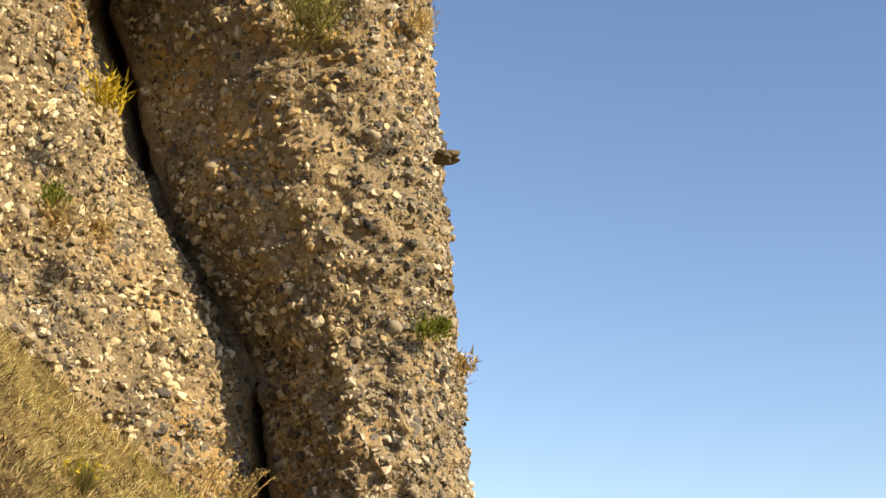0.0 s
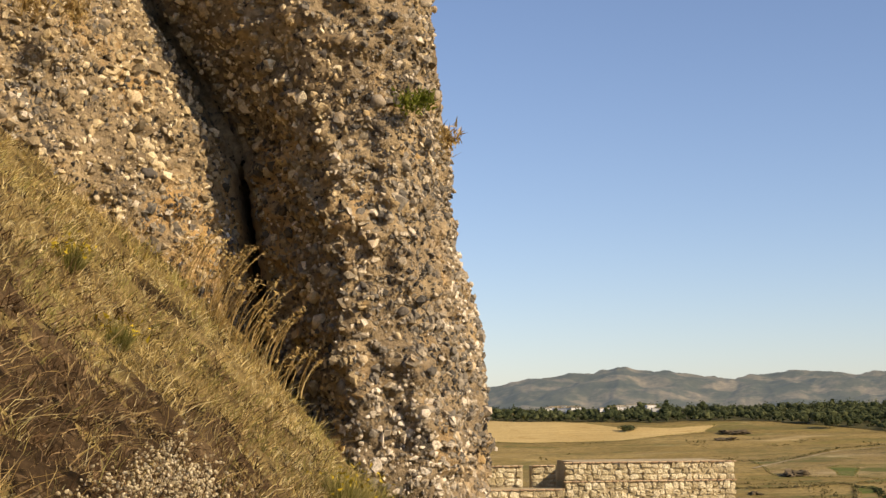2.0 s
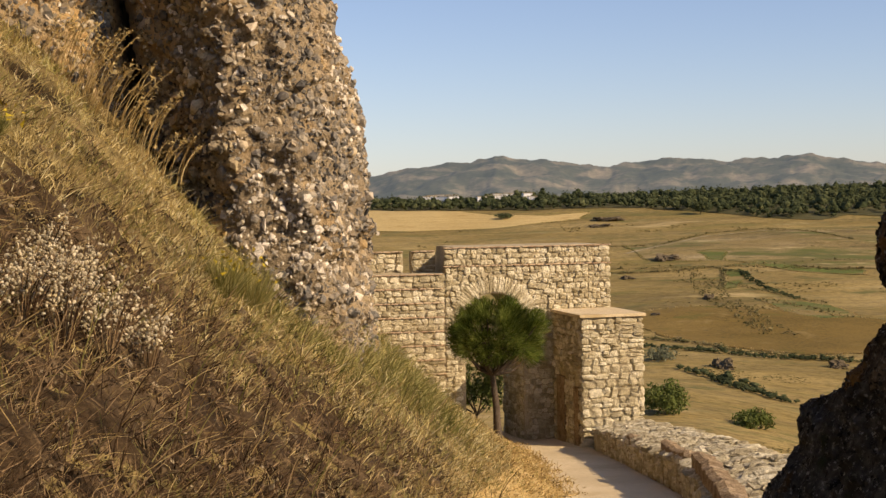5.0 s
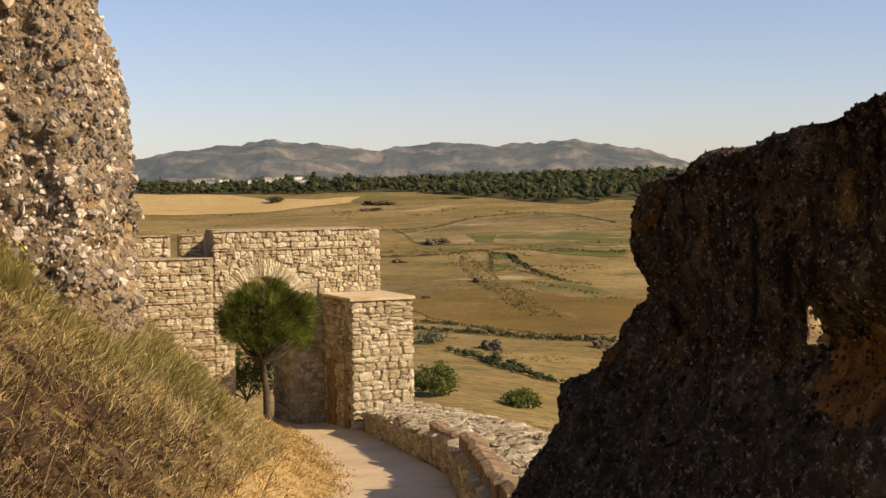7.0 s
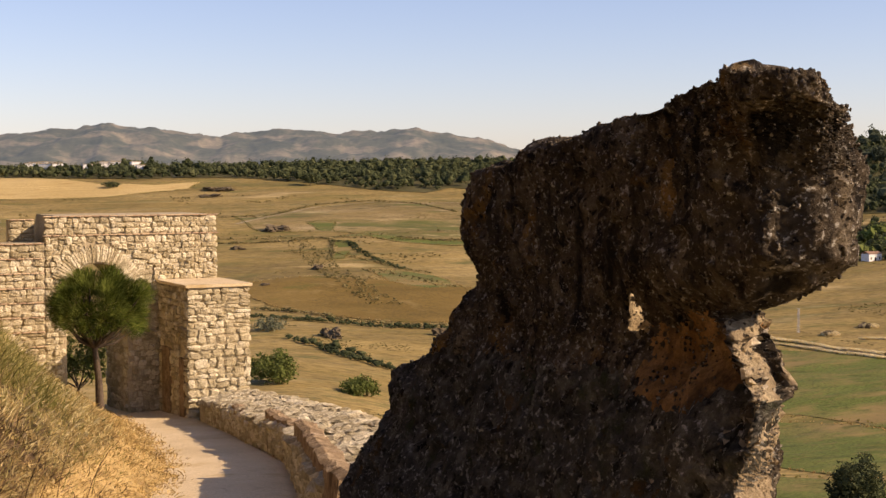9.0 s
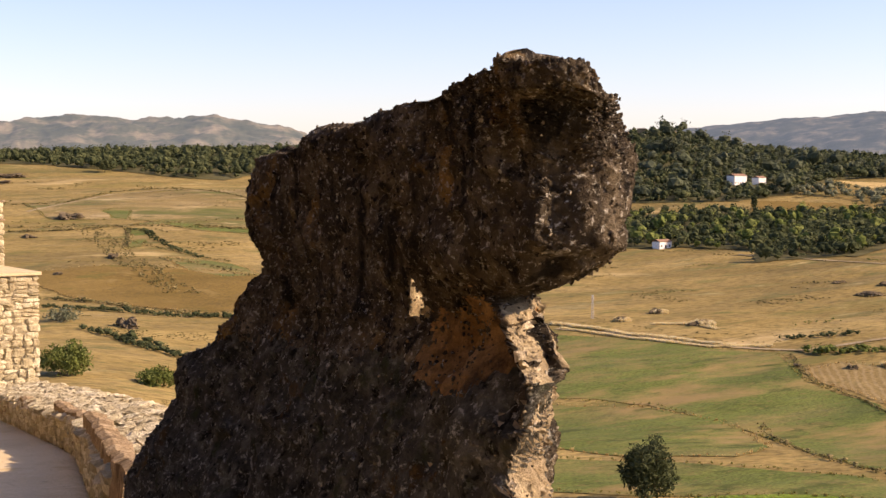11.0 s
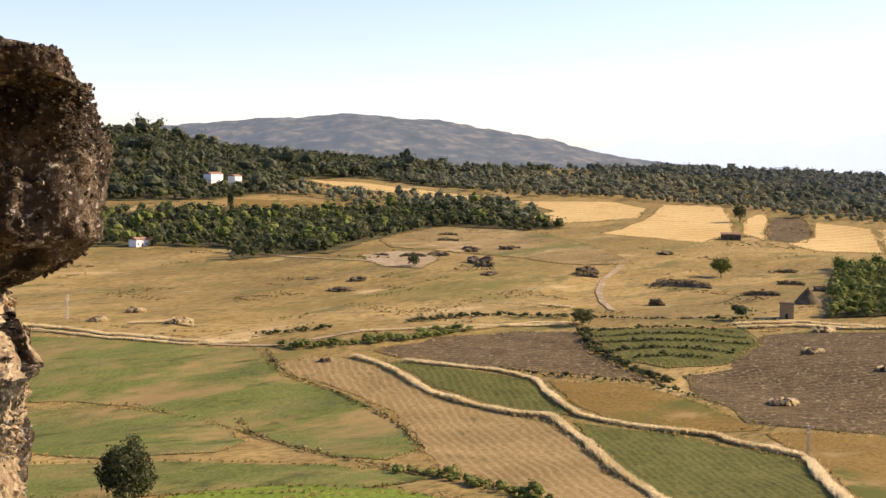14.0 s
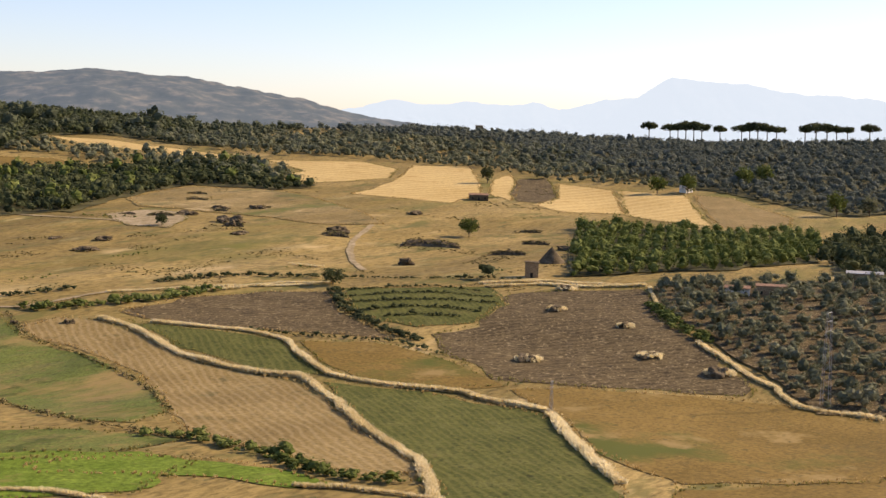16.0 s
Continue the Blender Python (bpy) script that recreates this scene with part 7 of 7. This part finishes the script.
def broom(x, y, tall, count, material, label, seed, name="bush", flowers=0):
    """An open bush of thin upright shoots, some with flowers."""
    r = np.random.RandomState(seed)
    root = tagged(new(name), label, "bush")
    root.location = (x, y, float(land(x, y)))
    v, f = [], []
    count = int(count * 3.4)
    for k in range(count):
        a, s, h = r.rand() * 6.28, r.rand() ** 0.6, tall * r.uniform(0.5, 1.05)
        b = np.array([0.2 * tall * s * math.cos(a), 0.2 * tall * s * math.sin(a), 0])
        t = b + np.array([0.4 * tall * s * math.cos(a) + 0.12 * tall * r.randn(), 0.4 * tall * s * math.sin(a) + 0.12 * tall * r.randn(), h * (1 - 0.35 * s)])
        w = r.randn(3) * 0.0035
        v += [b - w, b + w, t]
        f.append((3 * k, 3 * k + 1, 3 * k + 2))
    solid("foliage", np.array(v), np.array(f), material, root, kind="stuff")
    if flowers:
        tips = np.array(v)[2::3][r.randint(count, size=flowers)]
        t = tips[:, None, :] + r.randn(flowers, 3, 3) * (0.025 if material is not MAT["twig"] else 0.014)
        solid("blossom", t.reshape(-1, 3), np.arange(3 * flowers).reshape(-1, 3), MAT["flower" if material is not MAT["twig"] else "seed"], root, kind="stuff")
    return root


def seed_weed(x, y, tall, stems, heads, label, seed):
    """A branching dry weed: thin brown stems that fork, with a pale cluster of seed on each tip."""
    r = np.random.RandomState(seed)
    root = tagged(new("seed_weed"), label, "weed")
    root.location = (x, y, float(land(x, y)))
    pieces, tips = [], []
    for k in range(stems):
        a, s_ = r.rand() * 6.28, r.uniform(0.15, 0.7)
        top = np.array([s_ * tall * math.cos(a), s_ * tall * math.sin(a), tall * r.uniform(0.55, 1.0)])
        mid = top * 0.55 + np.array([0, 0, 0.06 * tall])
        pieces.append(limb([(0.03 * math.cos(a), 0.03 * math.sin(a), -0.05), mid, top], [0.005, 0.004, 0.002], 4))
        for j in range(heads):
            f_ = r.uniform(0.45, 1.0)
            p = mid + (top - mid) * (f_ - 0.45) / 0.55
            q = p + r.randn(3) * 0.09 * tall + np.array([0, 0, 0.05 * tall])
            if j % 2 == 0:
                pieces.append(limb([p, q], [0.002, 0.0015], 3))
            tips.append(q)
    v, f = joined([(a, np.vstack([b[:, [0, 1, 2]], b[:, [0, 2, 3]]])) for a, b in pieces])
    solid("stem", v, f, MAT["twig"], root, kind="stuff")
    tips = np.array(tips)
    v, f = strewn(lumps(1, 4, seed, 0.9, 1.5), r, tips, turns(r, len(tips)), r.uniform(0.006, 0.016, (len(tips), 1)) * np.ones((1, 3)))
    solid("seed_head", v, f, MAT["seed"], root, kind="stuff")


for k, (x, y, tall, stems, heads) in enumerate(((-1.98, 11.3, 0.75, 46, 12), (-2.2, 10.9, 0.6, 30, 10), (-1.75, 12.0, 0.65, 34, 11), (-2.25, 9.9, 0.5, 18, 8), (-2.15, 12.5, 0.6, 34, 11), (-1.5, 12.6, 0.5, 24, 9), (-2.5, 13.4, 0.5, 20, 8))):
    seed_weed(x, y, tall, stems, heads, "dry branching weed with many cream seed heads", 500 + k)

for k, (x, y, tall, n, tone, fl, label) in enumerate((
        (-1.3, 19.9, 0.8, 260, "grass_green", 70, "green bush with yellow flowers at the cliff foot"), (-1.0, 20.6, 0.9, 260, "grass_green", 50, "green bush with yellow flowers at the cliff foot"),
        (-4.4, 17.6, 0.5, 240, "grass_green", 120, "low bush with orange-yellow flowers"), (-3.6, 16.6, 0.5, 200, "grass_green", 60, "low bush with yellow flowers"))):
    broom(x, y, tall, n, MAT[tone], label, 200 + k, flowers=fl)


def cliff_tuft(turn, up, dist, size, material, label, seed):
    """A small plant rooted in the cliff's face, at a bearing and elevation in degrees."""
    d = dist
    root = tagged(new("cliff_plant"), label, "plant")
    root.location = (d * math.sin(radians(turn)), d * math.cos(radians(turn)), 1.7 + d * math.tan(radians(up)))
    r = np.random.RandomState(seed)
    n = 260
    b = r.randn(n, 3) * 0.2 * size
    t = b + np.array([0.05, -0.12, 0.12]) * size + r.randn(n, 3) * 0.13 * size
    w = r.randn(n, 3) * 0.012
    solid("foliage", np.stack([b - w, b + w, t], 1).reshape(-1, 3), np.arange(3 * n).reshape(-1, 3), material, root, kind="stuff")


for k, (turn, up, d, size, tone, label) in enumerate((
        (-6.4, 24.3, 23.0, 1.3, "grass_green", "green bush hanging from the cliff"), (-5.6, 24.6, 22.6, 1.2, "grass_green", "green bush hanging from the cliff"), (-14.2, 20.8, 22.0, 0.7, "flower", "yellow dry tuft in the cliff face"),
        (-1.04, 12.5, 23.1, 0.45, "lush_leaf", "small green tuft in the cliff face"), (-0.37, 12.65, 23.2, 0.4, "lush_leaf", "small green tuft in the cliff face"), (0.55, 11.1, 23.8, 0.45, "straw", "dry grass tuft on the cliff edge"),
        (-15.9, 16.8, 21.6, 0.5, "lush_leaf", "small green tuft in the cliff face"), (-15.7, 16.0, 21.6, 0.7, "straw", "dry grass tuft in the cliff face"), (-14.0, 15.7, 22.2, 0.5, "straw", "dry grass tuft in the cliff face"), (-1.5, 24.4, 23.6, 0.6, "straw", "dry grass tuft on the cliff edge"))):
    cliff_tuft(turn, up, d, size, MAT[tone], label, 300 + k)
v, f = BOULDERS[2]
solid("projecting_stone", v * np.array([0.22, 0.3, 0.1]) + np.array([-0.12, 23.9, 1.77 + 24.1 * math.tan(radians(19.0))]), f, MAT["boulder"], cliff, label="dark stone jutting from the edge")

# ---- tall bent stalks on the bare bank ----
rng = np.random.RandomState(91)
bent = []
thicket = {False: [], True: []}
for k in range(620):
    y = 5.0 + 10.5 * rng.rand()
    x = float(path_x(y)) - 1.0 - rng.uniform(0.2, 3.4)
    z, tall, a = float(land(x, y)), rng.uniform(0.2, 0.6), rng.rand() * 6.28
    out_ = rng.uniform(0.4, 1.3)
    bend_ = rng.uniform(-0.12, 0.12)
    c = [np.array([x + out_ * tall * math.cos(a + bend_ * t) * t, y + out_ * tall * math.sin(a + bend_ * t) * t, z + tall * (t - 0.35 * t ** 2)]) for t in np.linspace(0, 1, 4)]
    thicket[k % 3 == 0].append(limb(c, [0.005, 0.004, 0.003, 0.002], 3))
for pale_, tone in ((False, "twig"), (True, "straw")):
    v, f = joined(thicket[pale_])
    solid("thicket", v, f, MAT[tone], label="tangle of bent dead stems over the bare bank", category="weeds", kind="stuff")
for k in range(46):
    y = 7.5 + 12.5 * rng.rand() ** 0.8
    x = float(path_x(y)) - 1.0 - rng.uniform(0.3, 3.6)
    z, tall, a = float(land(x, y)), rng.uniform(0.45, 1.15), rng.uniform(-0.8, 0.9)
    c = [np.array([x + 0.4 * tall * math.cos(a) * t ** 1.6, y + 0.4 * tall * math.sin(a) * t ** 1.6, z + tall * (t - 0.15 * t ** 3)]) for t in np.linspace(0, 1, 6)]
    bent.append(limb(c, [0.006, 0.005, 0.005, 0.004, 0.004, 0.003], 4))
    for j in range(rng.randint(0, 4)):
        p = c[2 + j % 3]
        q = p + np.array([rng.uniform(-0.2, 0.2), rng.uniform(-0.1, 0.1), rng.uniform(0.1, 0.25)]) * tall
        bent.append(limb([p, (p + q) / 2 + (0, 0, 0.02), q], [0.0035, 0.003, 0.002], 4))
v, f = joined(bent[:70])
solid("tall_stalks", v, f, MAT["twig"], label="tall bent brown stalks standing over the bank", category="weeds", kind="stuff")
v, f = joined(bent[70:])
solid("green_stalks", v, f, MAT["grass_green"], label="tall thin green stalks standing over the bank", category="weeds", kind="stuff")
